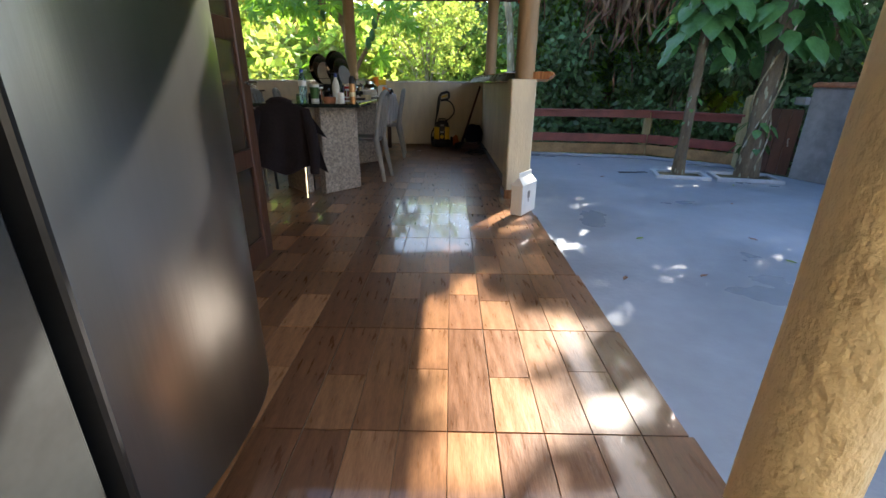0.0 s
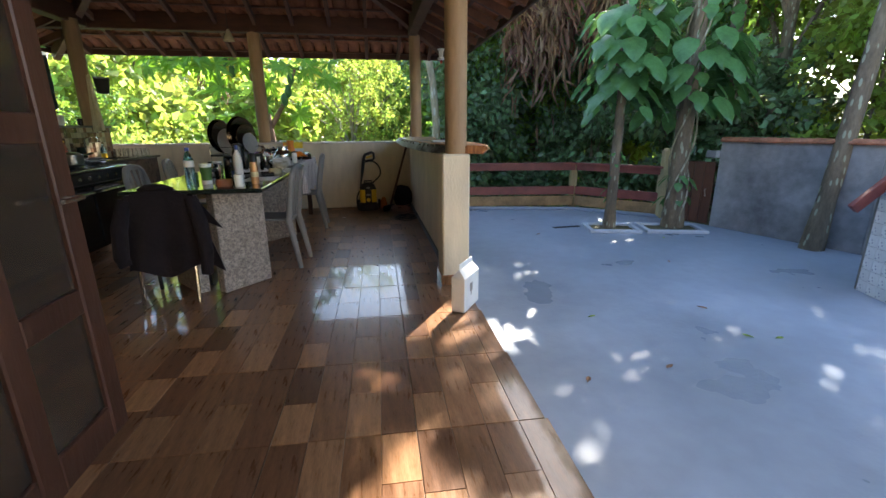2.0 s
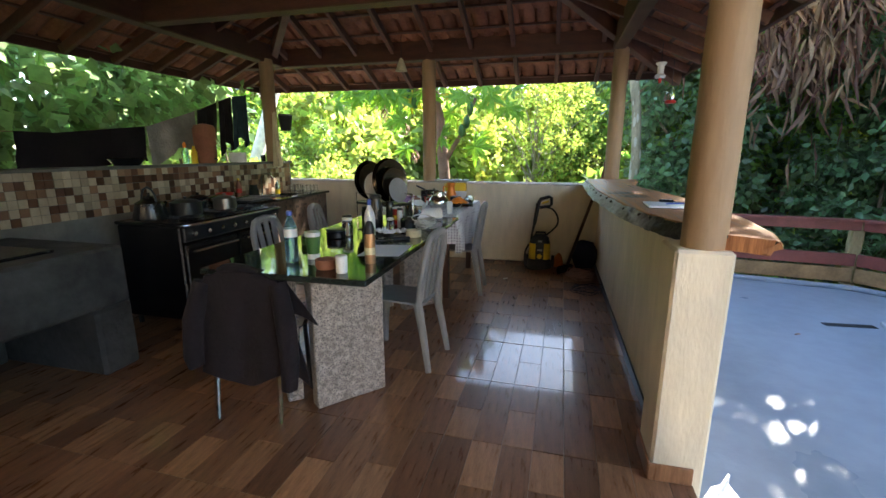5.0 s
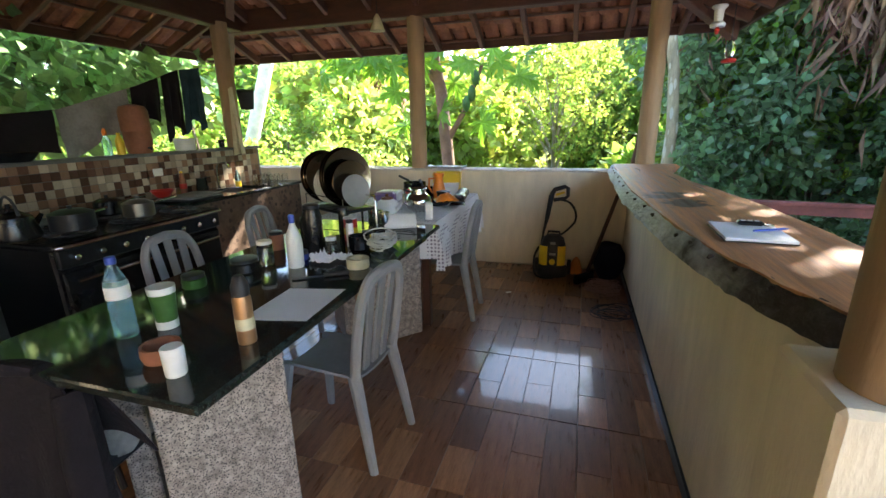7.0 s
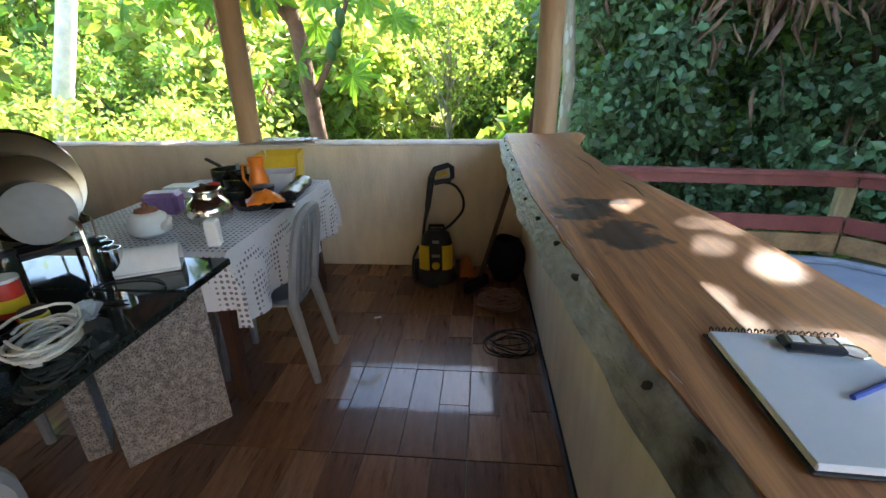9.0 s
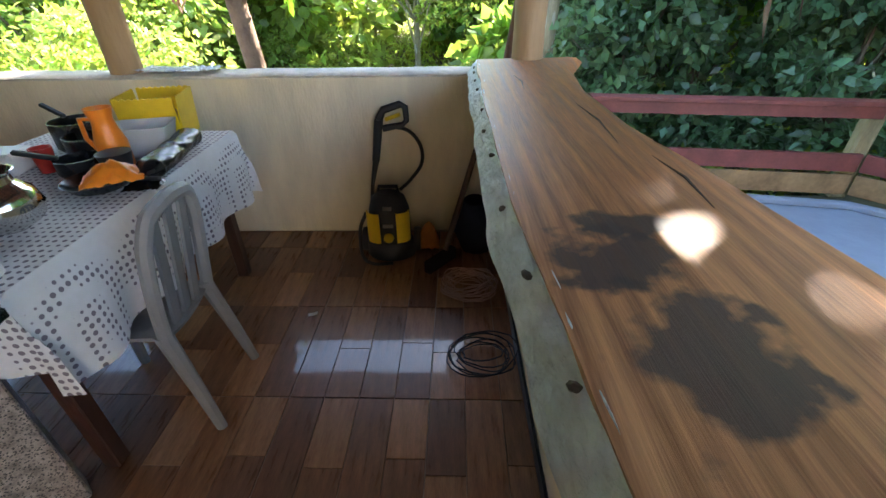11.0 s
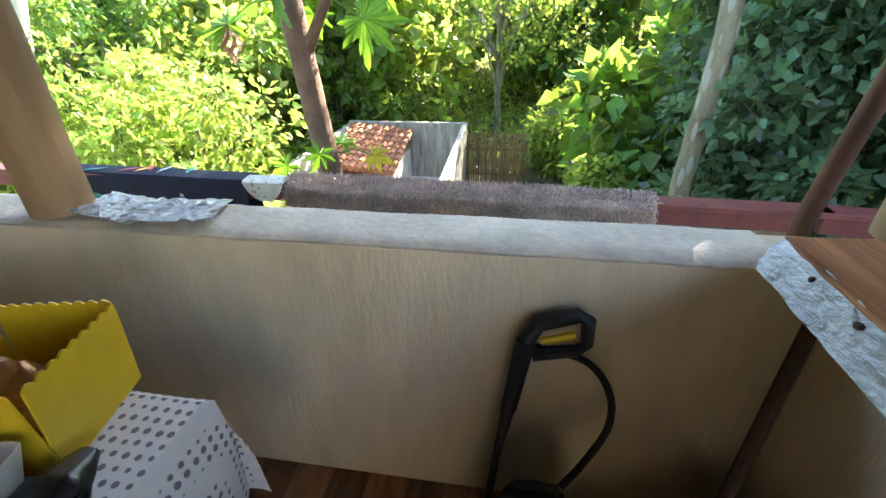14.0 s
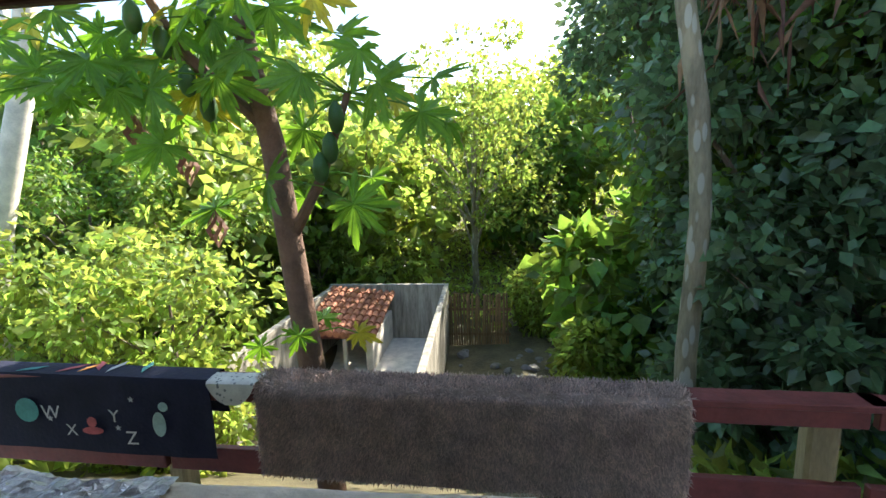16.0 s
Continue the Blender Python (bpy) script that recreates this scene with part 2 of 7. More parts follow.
    copper=mat("bronze_can", (0.42, 0.23, 0.11), 0.35, 0.6, var=0.15),
    tape=mat("cream_tape", (0.62, 0.56, 0.36), 0.6),
    wire=mat("brown_wire", (0.36, 0.2, 0.15), 0.5),
    whitewire=mat("white_wire", (0.6, 0.57, 0.5), 0.5),
)


def wood_edge():
    """Bark edge: pale along one end, charred along the other, with a ragged change."""
    m = mat("weathered_bark_edge", (0.80, 0.84, 0.90), 0.6, second=(0.44, 0.45, 0.47), scale=6, bump=1.0, bscale=45, stretch=(1, 0.45, 1))
    n, l = m.node_tree.nodes, m.node_tree.links
    p = n["Principled BSDF"]
    src = p.inputs["Base Color"].links[0].from_socket
    tc, sep, no, ad, mr, mx = (n.new("ShaderNode" + k) for k in ("TexCoord", "SeparateXYZ", "TexNoise", "Math", "MapRange", "Mix"))
    no.inputs["Scale"].default_value, no.inputs["Detail"].default_value = 7, 6
    ad.operation, mx.data_type = "MULTIPLY_ADD", "RGBA"
    ad.inputs[1].default_value = 1.6
    l.new(tc.outputs["Object"], sep.inputs[0])
    l.new(tc.outputs["Object"], no.inputs[0])
    l.new(no.outputs[0], ad.inputs[0])
    l.new(sep.outputs[1], ad.inputs[2])
    mr.inputs[1].default_value, mr.inputs[2].default_value = 6.25, 7.0
    l.new(ad.outputs[0], mr.inputs[0])
    l.new(mr.outputs[0], mx.inputs[0])
    mx.inputs[6].default_value = (0.055, 0.045, 0.04, 1)
    l.new(src, mx.inputs[7])
    l.new(mx.outputs[2], p.inputs["Base Color"])
    return m


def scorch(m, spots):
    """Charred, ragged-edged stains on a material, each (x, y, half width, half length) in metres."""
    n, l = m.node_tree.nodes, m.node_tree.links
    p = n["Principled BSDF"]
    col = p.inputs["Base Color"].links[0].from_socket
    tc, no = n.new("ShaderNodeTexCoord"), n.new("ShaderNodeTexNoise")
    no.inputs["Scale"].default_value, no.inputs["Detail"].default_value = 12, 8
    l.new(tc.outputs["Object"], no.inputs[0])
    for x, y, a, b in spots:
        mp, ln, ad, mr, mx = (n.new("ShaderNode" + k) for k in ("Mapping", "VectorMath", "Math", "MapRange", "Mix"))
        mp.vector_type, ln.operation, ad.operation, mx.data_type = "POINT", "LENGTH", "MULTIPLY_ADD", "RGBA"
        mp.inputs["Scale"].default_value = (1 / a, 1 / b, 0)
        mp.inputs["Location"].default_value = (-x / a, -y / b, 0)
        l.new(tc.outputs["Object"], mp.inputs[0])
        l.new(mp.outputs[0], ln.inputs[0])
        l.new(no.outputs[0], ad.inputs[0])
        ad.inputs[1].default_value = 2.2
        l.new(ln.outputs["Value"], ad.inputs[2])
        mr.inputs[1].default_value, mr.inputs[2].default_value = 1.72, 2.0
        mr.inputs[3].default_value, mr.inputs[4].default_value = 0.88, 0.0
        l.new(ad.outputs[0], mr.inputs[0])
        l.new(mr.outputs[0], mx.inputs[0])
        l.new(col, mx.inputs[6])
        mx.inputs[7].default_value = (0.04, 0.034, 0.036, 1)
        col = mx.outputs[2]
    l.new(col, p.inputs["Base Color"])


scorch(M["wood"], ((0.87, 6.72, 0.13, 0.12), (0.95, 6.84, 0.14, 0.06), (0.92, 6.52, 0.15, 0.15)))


# ---- builders ----
class Build:
    """Collects vertices and faces of one mesh."""

    def __init__(self):
        self.v, self.f = [], []

    def add(self, verts, faces, m=None):
        k = len(self.v)
        if m is not None:
            verts = [m @ Vector(p) for p in verts]
        self.v += [tuple(p) for p in verts]
        self.f += [tuple(i + k for i in q) for q in faces]
        return self

    def box(self, a, b, bevel=0.004, m=None):
        (x0, y0, z0), (x1, y1, z1) = a, b
        e = min(bevel, (x1 - x0) * 0.45, (y1 - y0) * 0.45, (z1 - z0) * 0.45)
        vs, idx = [], {}
        for i, x in enumerate((x0, x1)):
            for j, y in enumerate((y0, y1)):
                for k, z in enumerate((z0, z1)):
                    dx, dy, dz = (e if i == 0 else -e), (e if j == 0 else -e), (e if k == 0 else -e)
                    for ax, p in enumerate(((x, y + dy, z + dz), (x + dx, y, z + dz), (x + dx, y + dy, z))):
                        idx[i, j, k, ax] = len(vs)
                        vs.append(p)
        g = lambda i, j, k, ax: idx[i, j, k, ax]
        fs = []
        for i in (0, 1):
            q = [g(i, 0, 0, 0), g(i, 1, 0, 0), g(i, 1, 1, 0), g(i, 0, 1, 0)]
            fs.append(q if i else q[::-1])
            q = [g(0, i, 0, 1), g(0, i, 1, 1), g(1, i, 1, 1), g(1, i, 0, 1)]
            fs.append(q if i else q[::-1])
            q = [g(0, 0, i, 2), g(1, 0, i, 2), g(1, 1, i, 2), g(0, 1, i, 2)]
            fs.append(q if i else q[::-1])
        for i in (0, 1):
            for j in (0, 1):
                fs.append([g(i, j, 0, 0), g(i, j, 1, 0), g(i, j, 1, 1), g(i, j, 0, 1)])
                fs.append([g(i, 0, j, 0), g(i, 1, j, 0), g(i, 1, j, 2), g(i, 0, j, 2)])
                fs.append([g(0, i, j, 1), g(1, i, j, 1), g(1, i, j, 2), g(0, i, j, 2)])
                for k in (0, 1):
                    fs.append([g(i, j, k, 0), g(i, j, k, 1), g(i, j, k, 2)])
        return self.add(vs, fs, m)

    def lathe(self, prof, n=20, m=None, caps=True):
        vs, fs = [], []
        for r, z in prof:
            for i in range(n):
                a = 2 * math.pi * i / n
                vs.append((r * math.cos(a), r * math.sin(a), z))
        for k in range(len(prof) - 1):
            for i in range(n):
                j = (i + 1) % n
                fs.append((k * n + i, k * n + j, (k + 1) * n + j, (k + 1) * n + i))
        if caps:
            fs.append(tuple(range(n))[::-1])
            fs.append(tuple(range((len(prof) - 1) * n, len(prof) * n)))
        return self.add(vs, fs, m)

    def tube(self, pts, radii, n=8, m=None, wob=0.0):
        pts = [Vector(p) for p in pts]
        radii = radii if isinstance(radii, (list, tuple)) else [radii] * len(pts)
        vs, fs = [], []
        ref = Vector((0.31, 0.17, 0.93))
        for k, p in enumerate(pts):
            d = (pts[min(k + 1, len(pts) - 1)] - pts[max(k - 1, 0)]).normalized()
            if abs(d.dot(ref)) > 0.97:
                ref = Vector((0.9, 0.3, 0.1))
            u = (ref - d * ref.dot(d)).normalized()
            w = d.cross(u)
            ref = u
            for i in range(n):
                a = 2 * math.pi * i / n
                r = radii[k] * (1 + wob * (random.random() - 0.5))
                vs.append(p + u * (r * math.cos(a)) + w * (r * math.sin(a)))
        for k in range(len(pts) - 1):
            for i in range(n):
                j = (i + 1) % n
                fs.append((k * n + i, k * n + j, (k + 1) * n + j, (k + 1) * n + i))
        fs.append(tuple(range(n))[::-1])
        fs.append(tuple(range((len(pts) - 1) * n, len(pts) * n)))
        return self.add(vs, fs, m)

    def prism(self, poly, z0, z1, m=None):
        n = len(poly)
        vs = [(x, y, z0) for x, y in poly] + [(x, y, z1) for x, y in poly]
        fs = [tuple(range(n))[::-1], tuple(range(n, 2 * n))] + [(i, (i + 1) % n, n + (i + 1) % n, n + i) for i in range(n)]
        return self.add(vs, fs, m)

    def sheet(self, fn, nu, nv, thick=0.0, m=None):
        vs = [Vector(fn(i / nu, j / nv)) for i in range(nu + 1) for j in range(nv + 1)]
        fs = [(i * (nv + 1) + j, (i + 1) * (nv + 1) + j, (i + 1) * (nv + 1) + j + 1, i * (nv + 1) + j + 1) for i in range(nu) for j in range(nv)]
        if thick:
            k = len(vs)
            nor = [Vector() for _ in vs]
            for q in fs:
                c = (vs[q[1]] - vs[q[0]]).cross(vs[q[3]] - vs[q[0]])
                for i in q:
                    nor[i] += c
            back_v = [v - nn.normalized() * thick for v, nn in zip(vs, nor)]
            edge = [i * (nv + 1) for i in range(nu + 1)] + [nu * (nv + 1) + j for j in range(1, nv + 1)] + [i * (nv + 1) + nv for i in range(nu - 1, -1, -1)] + [j for j in range(nv - 1, 0, -1)]
            fs = fs + [tuple(i + k for i in q[::-1]) for q in fs] + [(a, edge[(t + 1) % len(edge)], edge[(t + 1) % len(edge)] + k, a + k) for t, a in enumerate(edge)]
            vs += back_v
        return self.add(vs, fs, m)


def bend(pts, n=6):
    """A smooth curve through the points."""
    p = [Vector(q) for q in pts]
    p = [p[0] * 2 - p[1]] + p + [p[-1] * 2 - p[-2]]
    out = []
    for a, b, c, d in zip(p, p[1:], p[2:], p[3:]):
        for k in range(n):
            t = k / n
            out.append(0.5 * ((2 * b) + (c - a) * t + (2 * a - 5 * b + 4 * c - d) * t * t + (3 * b - a - 3 * c + d) * t ** 3))
    return out + [p[-2]]


def mesh(name, b, material, smooth=False):
    me = bpy.data.meshes.new(name)
    me.from_pydata(b.v, [], b.f)
    me.materials.append(material)
    if smooth:
        me.shade_smooth()
        me.set_sharp_from_angle(angle=radians(40))
    return me


def part(name, b, material, parent=None, label="", smooth=False, m=None):
    ob = new(name, mesh(name, b, material, smooth))
    ob.parent = parent
    if m is not None:
        ob.matrix_basis = m
    return tagged(ob, label)


def thing(name, label, category, m=None, group="", kind=""):
    ob = new(name)
    ob.empty_display_size = 0.1
    ob.matrix_basis = m or Matrix()
    return tagged(ob, label, category, group, kind)


def solid(name, b, material, label, category, m=None, group="", kind="", smooth=False):
    return tagged(part(name, b, material, None, "", smooth, m), label, category, group, kind)


def structure(name, b, material, label="", smooth=False):
    return tagged(part(name, b, material, None, "", smooth), label, name.split("_")[0], "", "structure")


def rnd(a, b):
    return random.uniform(a, b)


# ---- ground, floor, patio ----
PZ = -0.4                       # patio level, one high step below the tiled floor
WY = 8.765                      # inner face of the far wall
structure("floor_slab", Build().box((-4.6, -2.2, -0.45), (1.0, 8.95, -0.006), 0.01), M["grout"], "tile bed with pale joints")


def ground_z(x, y):
    fall = min(1, max(0, (y - 10.6) / 3.0))
    side = min(1, max(0, (x - 6.5) / 3.0))
    z = PZ - 0.12 - 1.9 * fall * (1 - 0.75 * side)
    far = max(0, y - 26)
    return z + 0.10 * noise.noise((x * 0.35, y * 0.35, 3.1)) + min(14, 0.004 * far * far)


def ground_fn(u, v):
    x, y = -70 + 150 * u, -60 + 180 * v
    z = ground_z(x, y)
    if -5.2 < x < 8 and y < 10.5:
        z = PZ - 0.25
    return (x, y, z)


structure("ground", Build().sheet(ground_fn, 150, 180), M["ground"], "dark soil with fallen leaves", True)
b = Build()
b.prism([(1.0, -2.5), (9.5, -2.5), (8.3, 1.0), (6.75, 6.0), (6.0, 8.05), (5.75, 8.75), (4.4, 9.95), (1.85, 10.5), (-5.0, 10.75), (-5.0, 8.96), (1.0, 8.96)], PZ - 0.3, PZ)
structure("patio", b, M["patio"], "grey-blue painted concrete yard with worn glossy patches")
b = Build()
pts = [(5.75, 8.72), (4.4, 9.9), (1.85, 10.45), (-5.0, 10.7)]
for (x0, y0), (x1, y1) in zip(pts, pts[1:]):
    d = Vector((x1 - x0, y1 - y0))
    b.box((0, 0, 0), (d.length, 0.09, 0.06), 0.012, pose(x0, y0, PZ + 0.002, 0, 0, math.degrees(math.atan2(d.y, d.x))))
structure("kerb", b, M["patio"], "low painted concrete kerb along the railing")

# ---- walls ----
structure("wall_far", Build().box((-4.3, WY, 0), (0.92, WY + 0.2, 1.045), 0.015), M["stucco"], "cream textured low wall")
def cap_fn(u, v):
    """Hand-trowelled top of the low wall: a rounded, uneven skin of worn paint."""
    x, k = -4.3 + 5.06 * u, 2 * v - 1
    y = WY + 0.1 + 0.108 * k + 0.005 * noise.noise((x * 5, k, 2)) + 0.003 * noise.noise((x * 22, k, 4))
    return (x, y, 1.061 - 0.016 * abs(k) ** 6 + 0.004 * noise.noise((x * 4, y * 9, 1)) + 0.002 * noise.noise((x * 26, y * 26, 3)))


structure("wall_cap", Build().sheet(lambda u, v: cap_fn(u, v), 420, 18, 0.016), M["stucco_top"], "worn white top of the low wall", True)
structure("wall_counter", Build().box((0.91, 5.05, PZ), (1.06, WY + 0.16, 1.045), 0.012), M["stucco"], "cream textured low wall under the wooden counter")
structure("pedestal", Build().box((0.825, 4.85, PZ), (1.045, 5.1, 1.06), 0.012), M["stucco"], "cream plastered pedestal")
structure("pedestal_skirting", Build().box((0.816, 4.838, 0.001), (1.0, 4.849, 0.085), 0.003).box((0.813, 4.85, 0.001), (0.824, 5.1, 0.085), 0.003), M["plank_far"], "brown tile skirting round the pedestal")
structure("baseboard", Build().box((0.896, 5.12, 0.001), (0.908, WY - 0.005, 0.07), 0.003), M["darksteel"], "narrow dark skirting")
# house side
structure("wall_house", Build().box((-1.12, -2.2, 0), (-0.95, 2.45, 2.95), 0.01), M["stucco"], "cream plastered house wall")
structure("wall_house_back", Build().box((-4.6, 2.3, 0), (-1.95, 2.45, 2.95), 0.01), M["stucco"], "cream plastered house wall")
structure("wall_lintel", Build().box((-1.95, 2.3, 2.12), (-1.12, 2.45, 2.95), 0.01), M["stucco"], "wall above the doorway")
structure("wall_room", Build().box((-4.6, -2.2, 0), (-4.45, 2.3, 2.95), 0.01), M["stucco"], "plain room wall")
structure("wall_behind", Build().box((-4.6, -2.4, PZ), (9.5, -2.22, 3.0), 0.01), M["stucco"], "plain wall closing the yard")
structure("ceiling", Build().box((-4.6, -2.2, 2.96), (1.9, 3.9, 3.06), 0.01), M["beam"], "dark boarded ceiling")
# unseen wall, added to cut daylight on the kitchen's left side
structure("wall_side", Build().box((-3.62, 2.46, 1.291), (-3.46, 4.04, 2.9), 0.01), M["stucco"], "plain high kitchen wall")
structure("wall_kitchen", Build().box((-3.62, 2.46, 0), (-3.46, 8.76, 1.29), 0.01), M["concrete"], "low kitchen wall behind the stove")


# ---- posts ----
def post(x, y, z0, z1, r, material, label, name="post", lean=(0, 0)):
    b = Build()
    n = 9
    pts = [(x + lean[0] * k / n, y + lean[1] * k / n, z0 + (z1 - z0) * k / n) for k in range(n + 1)]
    b.tube(pts, [r * (1 + 0.05 * noise.noise((k * 0.7, x, y))) for k in range(n + 1)], 20)
    return solid(name, b, material, label, "post", kind="structure", smooth=True)


post(0.95, 4.95, 1.06, 2.66, 0.085, M["post"], "brown painted round post on a plastered pedestal")
post(1.035, 8.80, 1.12, 2.66, 0.088, M["post"], "brown painted round post beside the wooden counter")
solid("leaning_pole", Build().tube([(0.93, 9.08, PZ), (0.955, 9.06, 1.06), (1.16, 9.06, 2.45)], 0.028, 12), M["rafter"], "red-brown painted pole leaning behind the corner post", "pole", smooth=True)
post(-1.34, 8.85, 1.06, 2.66, 0.09, M["post"], "brown painted round post on the low wall")
post(-3.50, 8.42, 1.32, 2.66, 0.09, M["post"], "brown painted corner post")
post(0.907, 1.447, PZ, 2.7, 0.092, M["column"], "rough ochre plastered column at the yard edge", "column")

# ---- roof ----
b = Build()
b.box((-4.2, 8.76, 2.62), (1.1, 8.9, 2.86), 0.01)
structure("beam_far", b, M["beam"], "dark timber tie beam")
structure("beam_side", Build().box((0.93, 3.9, 2.62), (1.07, 8.74, 2.86), 0.01), M["beam"], "dark timber tie beam")
structure("beam_left", Build().box((-3.62, 4.0, 2.62), (-3.46, 8.74, 2.86), 0.01), M["beam"], "dark timber tie beam")
structure("beam_cross", Build().box((-3.44, 6.55, 2.62), (0.91, 6.7, 2.84), 0.01), M["beam"], "dark timber cross beam")
EX0, EX1, EY0, EY1, EZ = -4.45, 1.88, 3.9, 9.6, 2.5      # eaves
RX0, RX1, RY, RZ = -1.6, -0.95, 6.65, 3.75              # ridge
for nm, a, c in (("fascia_far", (EX0, EY1, EZ - 0.1), (EX1, EY1 + 0.04, EZ + 0.09)), ("fascia_side", (EX1, EY0, EZ - 0.1), (EX1 + 0.04, EY1, EZ + 0.09)), ("fascia_left", (EX0 - 0.04, EY0, EZ - 0.1), (EX0, EY1, EZ + 0.09))):
    structure(nm, Build().box(a, c, 0.006), M["beam"], "dark eaves board")
corners = {"fl": (EX0, EY1), "fr": (EX1, EY1), "nl": (EX0, EY0), "nr": (EX1, EY0)}
ridge = {"l": Vector((RX0, RY, RZ)), "r": Vector((RX1, RY, RZ))}
hips = [(Vector((EX0, EY1, EZ)), ridge["l"]), (Vector((EX1, EY1, EZ)), ridge["r"]), (Vector((EX0, EY0, EZ)), ridge["l"]), (Vector((EX1, EY0, EZ)), ridge["r"])]


def timber(b, p, q, w, h, drop=0.0):
    d = (q - p)
    m = Matrix.Translation(p) @ d.to_track_quat("X", "Z").to_matrix().to_4x4()
    b.box((0, -w / 2, -h - drop), (d.length, w / 2, -drop), 0.006, m)


for p, q in hips:
    b = Build()
    timber(b, p, q, 0.09, 0.16, 0.05)
    structure("rafter_hip", b, M["rafter"], "hip rafter")
b = Build()
timber(b, ridge["l"], ridge["r"], 0.08, 0.18, 0.05)
structure("beam_ridge", b, M["beam"], "ridge beam")


def slope(name, e0, e1, r0, r1):
    """One roof slope: rafters, battens and clay tiles laid as half-round channels."""
    e0, e1 = Vector((*e0, EZ)), Vector((*e1, EZ))
    along = (e1 - e0).normalized()
    up = (r0 - e0) - along * (r0 - e0).dot(along)
    L, run = (e1 - e0).length, up.length
    up.normalize()
    nor = along.cross(up)
    nor = nor if nor.z > 0 else -nor
    a0, a1 = (r0 - e0).dot(along), (r1 - e0).dot(along)

    def lim(h):
        k = h / run
        return a0 * k, L + (a1 - L) * k

    tb, rb, bb = Build(), Build(), Build()
    n = int(L / 0.5)
    for i in range(1, n):
        s = L * i / n
        top = run * min(1, s / max(a0, 0.01), (L - s) / max(L - a1, 0.01))
        if top > 0.25:
            timber(rb, e0 + along * s, e0 + along * s + up * top, 0.05, 0.09, 0.045)
    h = 0.05
    while h < run - 0.05:
        lo, hi = lim(h)
        if hi - lo > 0.2:
            timber(bb, e0 + along * lo + up * h, e0 + along * hi + up * h, 0.045, 0.022, 0.022)
        h += 0.36
    h, row = -0.08, 0
    while h < run:
        lo, hi = lim(max(0, h + 0.18))
        s = lo + 0.02
        while s < hi - 0.1:
            m0 = e0 + along * (s + 0.09) + up * h + nor * (0.012 + rnd(0, 0.006))
            m = Matrix((( *along, 0), (*up, 0), (*nor, 0), (0, 0, 0, 1))).transposed()
            m.translation = m0
            vs, fs = [], []
            tilt = rnd(-0.01, 0.01)
            for j, (yy, lift) in enumerate(((0, 0.02), (0.40, 0.0))):
                for side in (0, 1):
                    for i in range(6):
                        a = math.pi * i / 5
                        r = 0.088 - side * 0.012 - 0.008 * j
                        vs.append((r * math.cos(a) + tilt * j, yy, lift + r * 0.62 * math.sin(a)))
            for i in range(5):
                fs += [(i, i + 1, 12 + i + 1, 12 + i), (6 + i + 1, 6 + i, 18 + i, 18 + i + 1), (i + 1, i, 6 + i, 6 + i + 1)]
            tb.add(vs, fs, m)
            vs2 = [(x + 0.09, y, -z + 0.035) for x, y, z in vs]
            tb.add(vs2, [f[::-1] for f in fs], m)
            s += 0.185
        h += 0.36
        row += 1
    roof = thing("roof_" + name, "hipped roof slope of clay tiles on timber, seen from below", "roof", kind="structure")
    tagged(part("tiles", tb, M["terracotta"], roof), kind="stuff")
    part("rafters", rb, M["rafter"], roof)
    part("battens", bb, M["rafter"], roof)
    cover = Build()
    lo, hi = lim(run * 0.999)
    q = [e0, e1, e0 + along * hi + up * run, e0 + along * lo + up * run]
    cover.add([p + nor * 0.10 for p in q] + [p + nor * 0.12 for p in q], [(0, 1, 2, 3), (7, 6, 5, 4), (0, 4, 5, 1), (1, 5, 6, 2), (2, 6, 7, 3), (3, 7, 4, 0)])
    part("ridge_cover", cover, M["terracotta"], roof)


slope("far", corners["fl"], corners["fr"], ridge["l"], ridge["r"])
slope("side", corners["fr"], corners["nr"], ridge["r"], ridge["r"])
slope("near", corners["nr"], corners["nl"], ridge["r"], ridge["l"])
slope("left", corners["nl"], corners["fl"], ridge["l"], ridge["l"])

# ---- railing ----
RAIL = [(-5.0, 10.62), (-2.2, 10.55), (1.9, 10.40), (4.48, 10.05), (5.62, 8.75)]
railing = thing("railing", "red painted timber railing on weathered wooden posts", "railing", kind="structure")
for i, ((x0, y0), (x1, y1)) in enumerate(zip(RAIL, RAIL[1:])):
    d = Vector((x1 - x0, y1 - y0))
    a = math.degrees(math.atan2(d.y, d.x))
    part("top_rail", Build().box((-0.05, -0.075, 0.915), (d.length + 0.05, 0.075, 0.955), 0.006), M["rail"], railing, m=pose(x0, y0, PZ, 0, 0, a))
    part("upper_board", Build().box((0.02, -0.03, 0.80), (d.length - 0.02, 0.02, 0.913), 0.005), M["rail"], railing, m=pose(x0, y0, PZ, 0, 0, a))
    part("lower_board", Build().box((0.02, -0.03, 0.30), (d.length - 0.02, 0.02, 0.47), 0.005), M["rail"], railing, m=pose(x0, y0, PZ, 0, 0, a))
for (x0, y0), (x1, y1) in zip(RAIL[2:], RAIL[3:]):
    d = Vector((x1 - x0, y1 - y0))
    part("kick_board", Build().box((0.02, -0.025, 0.065), (d.length - 0.02, 0.01, 0.27), 0.006), M["bamboo"], railing, "bare brown board along the foot of the railing", m=pose(x0, y0, PZ, 0, 0, math.degrees(math.atan2(d.y, d.x))))
